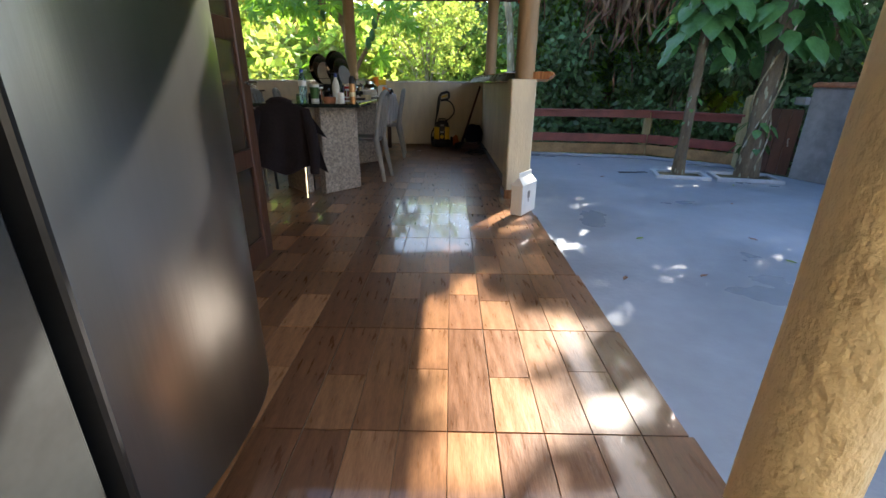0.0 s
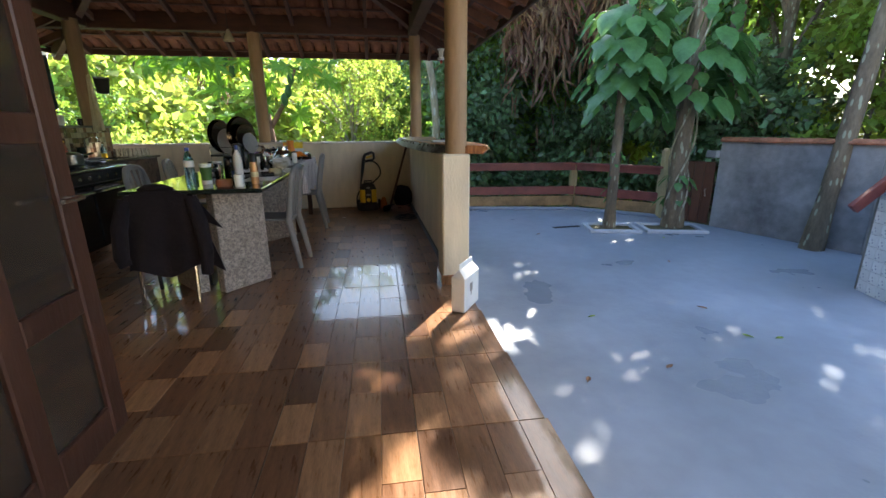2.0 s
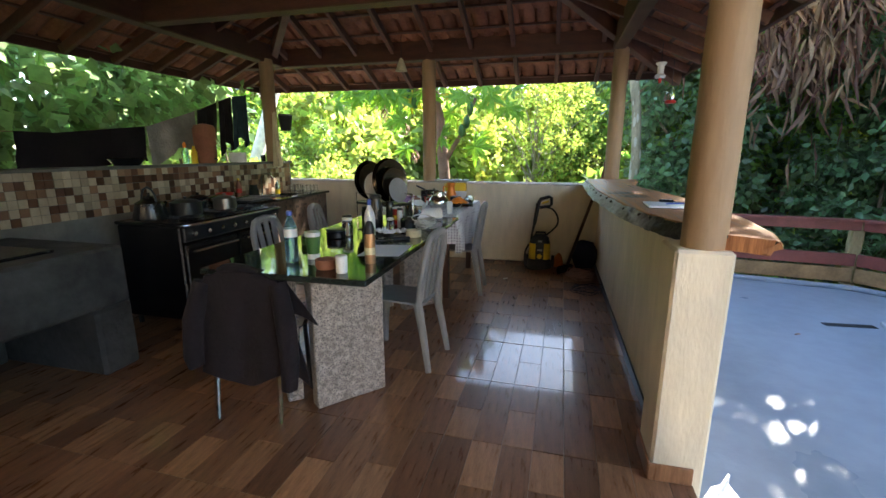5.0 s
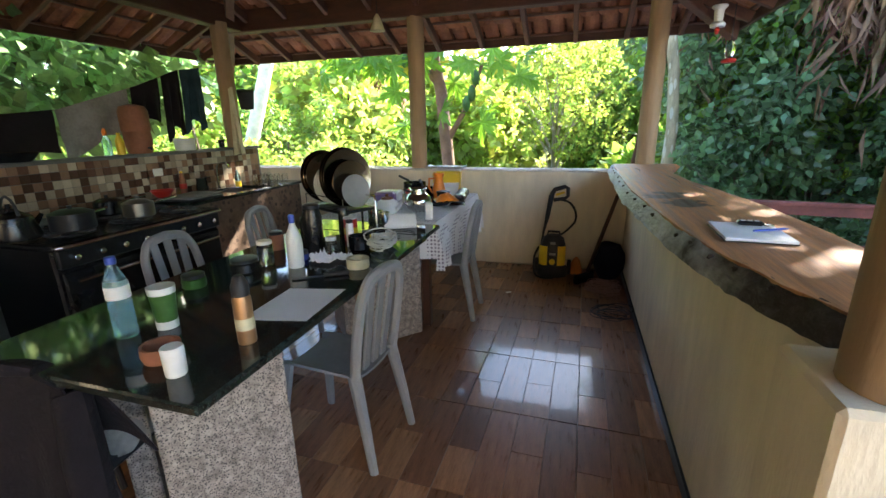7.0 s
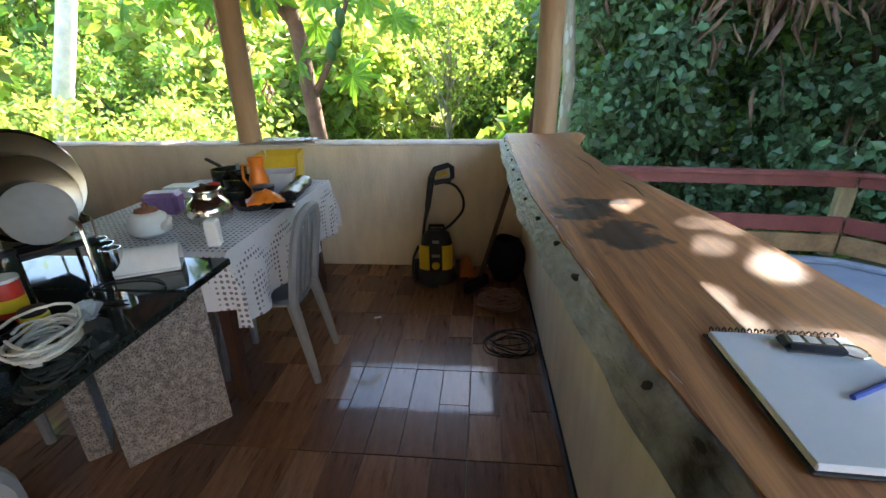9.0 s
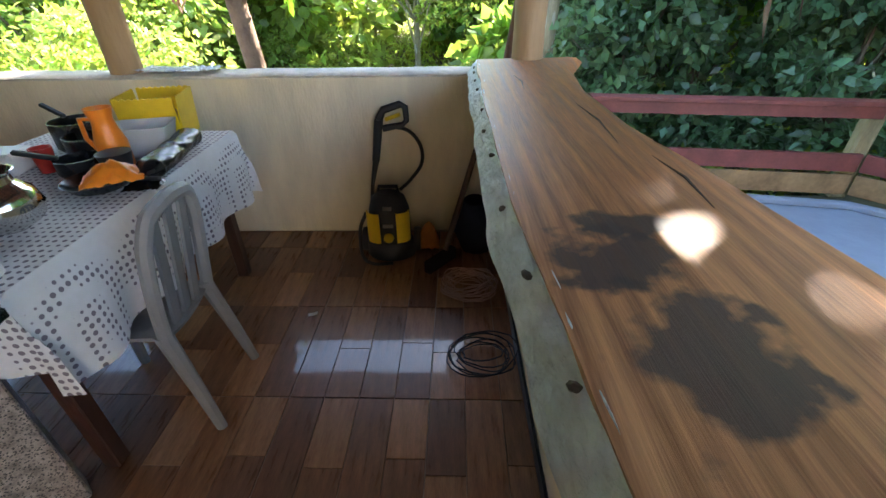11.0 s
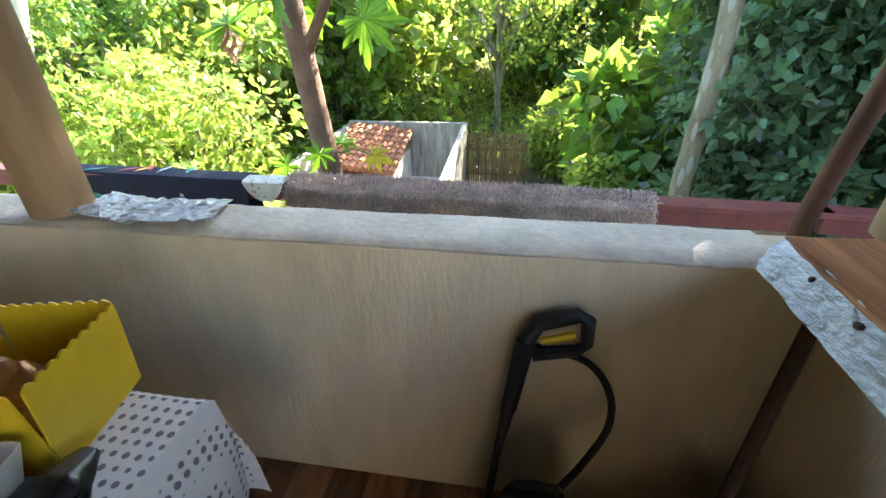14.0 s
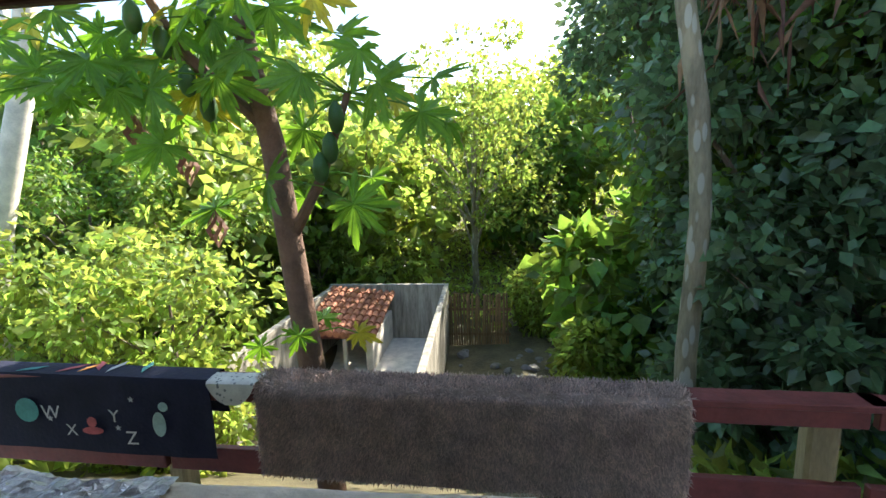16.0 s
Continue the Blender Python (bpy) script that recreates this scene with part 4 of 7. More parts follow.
for i, (x, y, lx) in enumerate(((7.6, 10.0, 0.3), (9.2, 7.6, 0.6), (9.6, 4.9, 0.5), (8.5, 11.6, -0.2))):
    yard_tree(x, y, 7.5, 0.15, (lx, 0.2), ((2.8, 5.0, 0.7, 40, 0.3),), 30 + i, "dark tree with climbing leaves behind the yard wall", 1)


# ---- yard: planters, walls, gate, barbecue ----
def planter(x, y, w, d):
    t = thing("planter", "low painted concrete planter frame with dark soil", "planter", pose(x, y, PZ, 0, 0, -14), "planters")
    for a, c in (((-w / 2, -d / 2, 0.0), (w / 2, -d / 2 + 0.07, 0.055)), ((-w / 2, d / 2 - 0.07, 0.0), (w / 2, d / 2, 0.055)), ((-w / 2, -d / 2 + 0.072, 0.0), (-w / 2 + 0.07, d / 2 - 0.072, 0.055)), ((w / 2 - 0.07, -d / 2 + 0.072, 0.0), (w / 2, d / 2 - 0.072, 0.055))):
        part("edge", Build().box(a, c, 0.008), M["kerbpaint"], t)
    part("soil", Build().sheet(lambda u, v: (-w / 2 + 0.07 + (w - 0.14) * u, -d / 2 + 0.07 + (d - 0.14) * v, 0.018 + 0.012 * noise.noise((9 * u, 9 * v, x))), 12, 12), M["ground"], t, smooth=True)


planter(4.2, 8.05, 0.82, 0.6)
planter(5.15, 7.85, 0.95, 0.62)
WALL = [(5.98, 7.98), (6.62, 6.05), (8.2, 1.0), (9.3, -2.3)]
for i, ((x0, y0), (x1, y1)) in enumerate(zip(WALL, WALL[1:])):
    d = Vector((x1 - x0, y1 - y0))
    m = pose(x0, y0, PZ, 0, 0, math.degrees(math.atan2(d.y, d.x)))
    w = structure(f"wall_yard_{i + 1}", Build().box((0, 0, 0), (d.length, 0.14, 1.42), 0.008, m), M["gwall"], "stained grey plastered yard wall")
    k = 0.0
    while k < d.length - 0.05:
        b = Build()
        vs, fs = [], []
        for j, xx in enumerate((0.0, 0.24)):
            for q in range(7):
                a = math.pi * q / 6
                vs.append((xx, 0.07 - 0.13 * math.cos(a), 1.42 + 0.004 + 0.055 * math.sin(a) + 0.012 * (1 - j)))
            for q in range(7):
                a = math.pi * q / 6
                vs.append((xx, 0.07 - 0.115 * math.cos(a), 1.42 - 0.008 + 0.05 * math.sin(a)))
        for q in range(6):
            fs += [(q, q + 1, 14 + q + 1, 14 + q), (7 + q + 1, 7 + q, 21 + q, 21 + q + 1), (q + 1, q, 7 + q, 7 + q + 1), (14 + q, 14 + q + 1, 21 + q + 1, 21 + q)]
        b.add(vs, fs)
        part("coping_tile", b, M["terracotta"], w, m=m @ pose(k, rnd(-0.006, 0.006), 0, 0, 0, rnd(-1.5, 1.5)))
        k += 0.21
gate = thing("gate", "dark brown metal yard gate with a handle", "gate", pose(5.66, 8.62, PZ, 0, 0, -63))
for i in range(4):
    part("board", Build().box((0.02 + 0.165 * i, 0, 0.03), (0.178 + 0.165 * i, 0.03, 1.08), 0.006), M["door"], gate)
part("handle", Build().tube([(0.58, -0.004, 0.62), (0.58, -0.05, 0.62), (0.60, -0.05, 0.52), (0.58, -0.004, 0.5)], 0.01, 8), M["steel"], gate)
solid("gate_post", Build().box((-0.1, -0.1, 0), (0.1, 0.1, 1.28), 0.05, pose(5.63, 8.78, PZ)), M["rail_post"], "round-topped mossy concrete gate post", "post")
solid("gate_lintel", Build().box((5.9, 7.98, PZ + 1.15), (6.0, 8.2, PZ + 1.27), 0.01), M["gwall"], "grey concrete stub of the yard wall", "wall", kind="structure")

bbq = thing("barbecue", "white tiled masonry barbecue with a red-brown pitched roof", "barbecue", pose(5.06, 4.52, PZ, 0, 0, -18))
part("core", Build().box((0.006, 0.006, 0), (0.244, 0.55, 1.08), 0.004).box((0.25, 0.05, 0), (1.5, 0.55, 0.28), 0.004).box((1.5, 0.006, 0), (1.74, 0.55, 1.08), 0.004).box((0.25, 0.48, 0.28), (1.5, 0.55, 1.08), 0.004), M["concrete"], bbq)
part("shelf", Build().box((0.245, -0.04, 0.281), (1.495, 0.48, 0.32), 0.006), M["stucco_top"], bbq)
tile_b = mesh("tile", Build().box((0.001, -0.008, 0.001), (0.119, 0.004, 0.119), 0.003), M["wtile"])
tile_s = mesh("tile", Build().box((-0.008, 0.001, 0.001), (0.004, 0.119, 0.119), 0.003), M["wtile"])
for r in range(9):
    for c in range(2):
        for x in (0.002, 1.502):
            o = new("tile", tile_b)
            o.parent, o.matrix_basis = bbq, pose(x + 0.12 * c, 0.006, 0.12 * r)
    for c in range(4):
        o = new("tile", tile_s)
        o.parent, o.matrix_basis = bbq, pose(0.006, 0.03 + 0.12 * c, 0.12 * r)
part("cap", Build().box((-0.02, -0.02, 1.085), (0.26, 0.56, 1.12), 0.006), M["terracotta"], bbq)
part("roof_board", Build().box((-0.02, -0.04, 0), (1.3, 0.02, 0.10), 0.006), M["rail"], bbq, m=pose(-0.18, -0.08, 0.83, 0, -48, 0))
part("roof_board", Build().box((-0.02, -0.04, 0), (1.3, 0.02, 0.10), 0.006), M["rail"], bbq, m=pose(-0.18, 0.5, 0.83, 0, -48, 0))
crate = thing("crate", "black plastic crate with coloured packets on the barbecue shelf", "crate", pose(5.06, 4.52, PZ, 0, 0, -18) @ pose(0.3, 0.08, 0.322))
for i in range(4):
    part("slat", Build().box((0, 0, 0.005 + 0.065 * i), (0.5, 0.015, 0.04 + 0.065 * i), 0.003).box((0, 0.33, 0.005 + 0.065 * i), (0.5, 0.345, 0.04 + 0.065 * i), 0.003), M["blackmatte"], crate)
for x in (0, 0.24, 0.48):
    part("upright", Build().box((x, -0.003, 0), (x + 0.025, 0.348, 0.25), 0.003), M["blackmatte"], crate)
for i, c in enumerate(("red", "white", "yellow", "red", "fruit")):
    part("packet", Build().box((0.03 + 0.09 * i, 0.03, 0.01), (0.11 + 0.09 * i, 0.25, 0.12 + 0.02 * (i % 3)), 0.02), M[c], crate)
solid("drain_grate", (lambda b: [b.box((-0.25 + 0.03 * i, -0.05, 0), (-0.235 + 0.03 * i, 0.05, 0.008), 0.002) for i in range(17)] and b)(Build()), M["darksteel"], "slotted metal drain grate in the yard", "drain", pose(3.55, 8.35, PZ + 0.002, 0, 0, 5), kind="structure")
rng = np.random.default_rng(8)
for i in range(9):
    x, y = rng.uniform(1.6, 5.5), rng.uniform(3.0, 8.0)
    b = Build()
    b.sheet(lambda u, v: ((u - 0.5) * 0.035 * math.sin(math.pi * min(1, v + 0.08)), (v - 0.5) * 0.08, 0.004 + 0.012 * abs(u - 0.5)), 2, 5)
    solid("fallen_leaf", b, M["leaf_lit"] if i % 2 else M["leaf_dry"], "small fallen leaf on the painted yard", "leaf", pose(x, y, PZ, 0, 0, rng.uniform(0, 360)), "fallen leaves")

# ---- animal pen beyond the railing ----
pen = thing("pen", "roofless concrete pen with drip-stained walls", "pen", pose(0, 0, 0))
G = -2.45
part("wall", Build().box((-4.3, 19.0, G), (-1.1, 19.14, -0.93), 0.01), M["penwall"], pen)
part("wall", Build().box((0, 0, 0), (5.6, 0.13, 1.5), 0.015, pose(-0.98, 13.4, G, 0, 0, 91.2)), M["penwall"], pen)
part("wall", Build().box((-4.24, 13.2, G), (-4.1, 18.99, -0.95), 0.01), M["penwall"], pen)
part("floor", Build().box((-4.09, 13.2, G - 0.1), (-1.25, 18.99, G + 0.06), 0.01), M["stucco_top"], pen)
shed = thing("shed", "small open-fronted shed with a clay tile roof inside the pen", "shed", pose(0, 0, 0))
part("side_wall", Build().box((-2.72, 16.95, G + 0.062), (-2.62, 18.98, -1.62), 0.01), M["stucco_top"], shed)
part("back_wall", Build().box((-4.08, 18.86, G + 0.062), (-2.73, 18.98, -1.3), 0.01), M["penwall"], shed)
for x in (-4.05, -3.3, -2.78):
    part("post", Build().box((x, 16.95, G + 0.062), (x + 0.09, 17.04, -1.66), 0.01), M["stucco_top"], shed)
part("plate", Build().box((-4.1, 16.95, -1.655), (-2.6, 17.04, -1.58), 0.008), M["rail"], shed)
for c in range(11):
    x = -4.12 + 0.155 * c
    tb = Build()
    for r in range(8):
        y, z = 16.72 + 0.27 * r, -1.57 + 0.055 * r - 0.014 * (c - 10) * 1.0
        tb.tube([(x, y, z + 0.03), (x + rnd(-0.01, 0.01), y + 0.3, z + 0.07)], [0.082, 0.066], 8)
    part("tile_course", tb, M["terracotta"], shed)
fence = thing("fence", "brown upright paling fence beside the pen", "fence", pose(-1.06, 18.6, -2.47), kind="structure")
pale = mesh("pale", Build().box((-0.022, -0.012, 0), (0.022, 0.012, 1.38), 0.006), M["bamboo"])
for i in range(24):
    o = new("pale", pale)
    o.parent, o.matrix_basis = fence, pose(0.064 * i, 0, rnd(-0.06, 0.04), 0, rnd(-2.5, 2.5), 0)
part("rail", Build().box((-0.05, 0.017, 0.3), (1.55, 0.05, 0.37), 0.006).box((-0.05, 0.017, 0.95), (1.55, 0.05, 1.02), 0.006), M["bamboo"], fence)
rocks = Build()
for i in range(60):
    s = rnd(0.05, 0.16)
    rocks.lathe([(0.3 * s, 0), (s, 0.2 * s), (0.8 * s, 0.6 * s), (0.2 * s, 0.8 * s)], 7, pose(rnd(-0.8, 1.6), rnd(13.2, 18.2), ground_z(0.5, 15) - 0.02, rnd(-20, 20), rnd(-20, 20), rnd(0, 90)))
solid("rubble", rocks, M["concrete"], "scattered stones and rubble on bare soil", "stones", kind="stuff")
hut = thing("far_house", "small far house with a red tile roof among trees", "house", pose(-3.5, 36, 1.2))
part("wall", Build().box((-2.5, 0, -1.5), (2.5, 3, 1.6), 0.02), M["stucco"], hut)
part("roof", Build().prism([(-2.9, -0.4), (2.9, -0.4), (2.6, 1.6), (-2.6, 1.6)], 1.6, 1.9), M["terracotta"], hut)


# ---- refrigerators and door ----
fr = thing("refrigerator", "tall brushed steel refrigerator with a bowed door", "refrigerator", pose(-0.93, 1.43, 0))
part("body", Build().box((0, 0.01, 0.06), (0.54, 0.68, 1.86), 0.02), M["darksteel"], fr)
part("door", Build().sheet(lambda u, v: (0.545 + 0.075 * (1 - abs(2 * u - 1) ** 2.6), 0.005 + 0.68 * u, 0.09 + 1.78 * v), 24, 2, 0.03), M["steel"], fr, smooth=True)
part("plinth", Build().box((0.02, 0.02, 0), (0.55, 0.67, 0.058), 0.01), M["darksteel"], fr)
part("seam_trim", Build().box((0.53, -0.022, 0.09), (0.60, -0.002, 1.87), 0.006), M["darksteel"], fr)
fz = thing("freezer", "dark grey upright freezer beside the refrigerator", "freezer", pose(-0.93, 0.68, 0))
part("body", Build().box((0, 0, 0.05), (0.54, 0.71, 1.8), 0.02), M["darksteel"], fz)
part("door", Build().box((0.543, 0.0, 0.08), (0.595, 0.705, 1.82), 0.02), mat("freezer_paint", (0.055, 0.06, 0.06), 0.35, 0.3), fz)
door = thing("door_1", "dark stained wooden door with glazed panels, standing open", "door", pose(-0.83, 2.47, 0.012), kind="structure")
DW, DH = 0.9, 2.08
for y in (0, DW / 2 - 0.05, DW - 0.1):
    part("stile", Build().box((-0.04, y, 0), (0, y + 0.1, DH), 0.006), M["door"], door)
for z, h in ((0, 0.14), (0.56, 0.1), (1.2, 0.1), (1.98, 0.1)):
    for y in (0.101, DW / 2 + 0.051):
        part("rail", Build().box((-0.037, y, z), (-0.003, y + 0.298, z + h), 0.005), M["door"], door)
for z, h in ((0.14, 0.42), (0.66, 0.54), (1.3, 0.68)):
    for y in (0.101, DW / 2 + 0.051):
        g = part("pane", Build().box((-0.022, y, z), (-0.018, y + 0.298, z + h), 0.0005), M["darkpane"], door)
        g.visible_shadow = False
part("handle", Build().tube([(0, DW - 0.05, 1.0), (0.05, DW - 0.05, 1.0), (0.05, DW - 0.16, 1.0)], 0.009, 8), M["chrome"], door, smooth=True)

# ---- carton ----
b = Build()
b.box((0, 0, 0), (0.10, 0.28, 0.25), 0.004)
b.add([(0, 0, 0.25), (0.1, 0, 0.25), (0.1, 0.28, 0.25), (0, 0.28, 0.25), (0.05, 0.02, 0.31), (0.05, 0.26, 0.31)], [(0, 1, 4), (1, 2, 5, 4), (2, 3, 5), (3, 0, 4, 5)])
b.box((0.046, 0.02, 0.30), (0.054, 0.26, 0.345), 0.002)
carton = thing("carton", "white cardboard carton with a folded handle top on the floor", "box", pose(0.795, 4.30, 0.004, 0, 0, -34))
part("box", b, M["white"], carton)
part("printed_mark", Build().box((0.1005, 0.10, 0.13), (0.1015, 0.15, 0.19), 0.0004).box((0.1005, 0.115, 0.10), (0.1015, 0.135, 0.128), 0.0004), M["greycloth"], carton)

# ---- wooden counter slab ----
slab = thing("wooden_counter", "live-edge oiled wood slab counter on the low wall", "counter", pose(0, 0, 0))
INNER = [(0.97, 4.93), (0.94, 5.08), (0.85, 5.3), (0.80, 5.5), (0.738, 5.9), (0.70, 6.45), (0.668, 6.95), (0.672, 7.5), (0.678, 8.1), (0.685, 8.5), (0.70, 8.78)]
OUTER = [(1.17, 4.80), (1.24, 5.02), (1.29, 5.3), (1.31, 5.6), (1.325, 5.95), (1.315, 6.5), (1.26, 7.0), (1.18, 7.5), (1.17, 8.0), (1.22, 8.45), (1.36, 8.82)]


def along(table, s):
    s = s * (len(table) - 1)
    i = min(int(s), len(table) - 2)
    f = s - i
    f = f * f * (3 - 2 * f) * 0.4 + f * 0.6
    return Vector((table[i][0] * (1 - f) + table[i + 1][0] * f, table[i][1] * (1 - f) + table[i + 1][1] * f, 0))


ZT = 1.122


def slab_top(u, v):
    a, c = along(INNER, u), along(OUTER, u)
    a = a + (c - a).normalized() * (0.047 + 0.012 * noise.noise((u * 14, 0, 0)))
    v = 1 - v
    p = a.lerp(c, v)
    edge = max(0, (v - 0.9) / 0.1)
    return (p.x + 0.02 * edge * noise.noise((u * 9, 1, 0)), p.y, ZT - 0.028 * edge * edge + 0.0015 * noise.noise((u * 20, v * 4, 2)))


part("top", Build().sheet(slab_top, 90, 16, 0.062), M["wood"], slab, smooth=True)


def bark(u0, u1):
    def fn(u, v):
        u = u0 + (u1 - u0) * u
        a, c = along(INNER, u), along(OUTER, u)
        a = a + (c - a).normalized() * ((0.059 + 0.012 * noise.noise((u * 14, 0, 0))) * (1 - v) + 0.012 * noise.noise((u * 25, v * 3, 5)))
        return (a.x, a.y, ZT - 0.001 - 0.012 * v - 0.062 * v * v + 0.006 * noise.noise((u * 60, v * 6, 7)))
    return fn


part("bark_edge", Build().sheet(bark(0.0, 1.0), 200, 8, 0.012), wood_edge(), slab, "bark edge, pale at one end and charred at the other", True)
for i in range(16):
    u = 0.2 + 0.77 * (i + rnd(0, 0.6)) / 16
    p = Vector(bark(0, 1)(u, 0.45))
    part("knot", Build().lathe([(0.008, -0.006), (0.007, 0.004), (0.003, 0.008)], 7, pose(p.x, p.y, p.z, 0, -35, rnd(0, 90)) @ Matrix.Diagonal((1, rnd(1, 2.2), 1, 1))), M["burnt"], slab)


for x, y0, y1 in ((1.06, 7.3, 7.75), (0.9, 8.0, 8.3), (1.12, 6.9, 7.2)):
    part("crack", Build().tube([(x, y0, ZT + 0.0005), (x + 0.012, (y0 + y1) / 2, ZT + 0.001), (x - 0.006, y1, ZT + 0.0005)], [0.001, 0.004, 0.001], 5), M["burnt"], slab)

nb = thing("notebook", "open white spiral notebook with a black cover", "notebook", pose(0.88, 5.71, ZT + 0.003, 0, 0, -3))
part("cover", Build().box((0, 0, 0), (0.215, 0.28, 0.003), 0.001), M["blackmatte"], nb)
part("page_block", Build().box((0.004, 0.003, 0.0032), (0.212, 0.272, 0.014), 0.002), M["paper"], nb)
for i in range(20):
    part("ring", Build().tube([(0.012 + 0.01 * i, 0.279 + 0.006 * math.cos(a), 0.009 + 0.008 * math.sin(a)) for a in (0, 1, 2, 3, 4, 5, 6)], 0.0012, 4), M["blackmatte"], nb)
key = thing("car_key", "black car key fob on the notebook", "key", pose(1.03, 5.93, ZT + 0.019, 0, 0, -8))
part("fob", Build().box((-0.05, -0.02, 0), (0.035, 0.02, 0.016), 0.007), M["black"], key)
for i in range(3):
    part("button", Build().box((-0.038 + 0.022 * i, -0.009, 0.0162), (-0.022 + 0.022 * i, 0.009, 0.018), 0.001), M["white"], key)
part("key_ring", Build().tube([(0.05 + 0.018 * math.cos(a * 0.6), 0.018 * math.sin(a * 0.6), 0.003) for a in range(11)], 0.002, 5), M["chrome"], key)
solid("pen", Build().tube([(0, 0, 0), (0.12, 0, 0), (0.14, 0, 0)], [0.004, 0.004, 0.001], 8), M["blue"], "blue ballpoint pen on the notebook", "pen", pose(1.0, 5.82, ZT + 0.0215, 0, 0, 25))

# ---- granite table ----
TZ = 0.845
table = thing("granite_table", "long table with dark polished granite top on granite slab legs", "table", pose(0, 0, 0))
part("tabletop", Build().box((-1.45, 4.80, TZ - 0.032), (-0.50, 6.62, TZ), 0.006), M["darkgranite"], table)
part("tabletop", Build().box((-1.45, 6.625, TZ - 0.03), (-0.51, 6.93, TZ + 0.002), 0.006), M["darkgranite"], table)
for x, y in ((-0.79, 5.15), (-0.835, 6.785)):
    part("leg", Build().box((-0.215, -0.045, 0.0), (0.215, 0.045, TZ - 0.033), 0.006, pose(x, y, 0.003, 0, 0, 49)), M["granite"], table)
    part("leg", Build().box((-0.215, -0.045, 0.0), (0.215, 0.045, TZ - 0.033), 0.006, pose(x - 0.42, y + 0.02, 0.003, 0, 0, -49)), M["granite"], table)
t2 = thing("side_table", "table covered by a printed tablecloth", "table", pose(0, 0, 0))
part("tabletop", Build().box((-1.5, 6.97, 0.82), (-0.56, 8.33, 0.85), 0.005), M["door"], t2)
for x, y in ((-1.42, 7.05), (-0.66, 7.05), (-1.42, 8.25), (-0.66, 8.25)):
    part("leg", Build().box((x - 0.03, y - 0.03, 0.003), (x + 0.03, y + 0.03, 0.819), 0.005), M["door"], t2)


def cloth_fn(u, v):
    x, y = -1.6 + 1.46 * u, 6.68 + 1.95 * v
    z = 0.858
    dx, dy = max(0, x + 0.545, -1.515 - x), max(0, 6.955 - y, y - 8.345)
    over = max(dx, dy)
    if over > 0:
        drop = min(0.36, over * 1.0)
        if dx > 0 and x > -1:
            x = -0.545 + 0.03 * min(1, dx * 6) + 0.022 * math.sin(y * 17) * dx * 4
        if dy > 0:
            y = (8.345 + 0.02 if y > 8 else 6.955 - 0.012) + 0.015 * math.sin(x * 21) * dy * 3
        z -= drop
    return (x, y, z + 0.002 * noise.noise((x * 9, y * 9, 0)))


solid("tablecloth", Build().sheet(cloth_fn, 54, 60, 0.003), M["cloth"], "white tablecloth printed with small grey figures", "tablecloth", smooth=True)


# ---- plastic chairs ----
def chair_parts(material, label, m, group, name="plastic_chair"):
    c = thing(name, label, "chair", m, group)
    part("seat", Build().sheet(lambda u, v: (-0.21 + 0.42 * u, -0.2 + 0.42 * v, 0.435 - 0.018 * math.sin(math.pi * u) - 0.02 * max(0, v - 0.85) / 0.15 + 0.01 * abs(2 * u - 1) ** 4), 14, 12, 0.012), material, c, smooth=True)
    for sx in (-1, 1):
        part("leg", Build().tube([(sx * 0.19, 0.19, 0.43), (sx * 0.215, 0.225, 0.2), (sx * 0.225, 0.235, 0.0)], [0.034, 0.027, 0.022], 8), material, c, smooth=True)
        part("leg", Build().tube([(sx * 0.2, -0.19, 0.45), (sx * 0.22, -0.24, 0.2), (sx * 0.235, -0.275, 0.0)], [0.034, 0.027, 0.022], 8), material, c, smooth=True)
    arch = [(-0.205, -0.195, 0.42), (-0.215, -0.225, 0.62), (-0.205, -0.255, 0.78), (-0.15, -0.272, 0.865), (0, -0.28, 0.885), (0.15, -0.272, 0.865), (0.205, -0.255, 0.78), (0.215, -0.225, 0.62), (0.205, -0.195, 0.42)]
    fine = []
    for i in range(len(arch) - 1):
        for k in range(4):
            fine.append(Vector(arch[i]).lerp(Vector(arch[i + 1]), k / 4))
    fine.append(Vector(arch[-1]))
    sm = [fine[0]] + [(fine[i - 1] + fine[i] * 2 + fine[i + 1]) / 4 for i in range(1, len(fine) - 1)] + [fine[-1]]
    part("back_frame", Build().tube(sm, 0.026, 8), material, c, smooth=True)
    for x in (-0.09, 0.0, 0.09):
        part("back_slat", Build().sheet(lambda u, v, x=x: (x - 0.028 + 0.056 * u + x * 0.25 * v, -0.2 - 0.075 * v, 0.44 + 0.43 * v), 2, 6, 0.012), material, c, smooth=True)
    return c


ch = chair_parts(M["chair"], "grey plastic chair with a slatted arched back at the table", pose(-0.66, 5.74, 0.003, 0, 0, 84) @ Matrix.Diagonal((0.8, 1, 1.05, 1)), "chairs round the table")
copy_thing(ch, pose(-0.61, 7.37, 0.003, 0, 0, 92))
copy_thing(ch, pose(-1.62, 5.95, 0.003, 0, 0, -92))
copy_thing(ch, pose(-1.68, 6.85, 0.003, 0, 0, -80))

# chair at the table's end, with clothes
jc = thing("metal_chair", "metal-legged chair with folded clothes on the seat", "chair", pose(-1.24, 4.98, 0.003, 0, 0, 8))
part("seat", Build().box((-0.2, -0.18, 0.42), (0.2, 0.2, 0.46), 0.02), M["blackmatte"], jc)
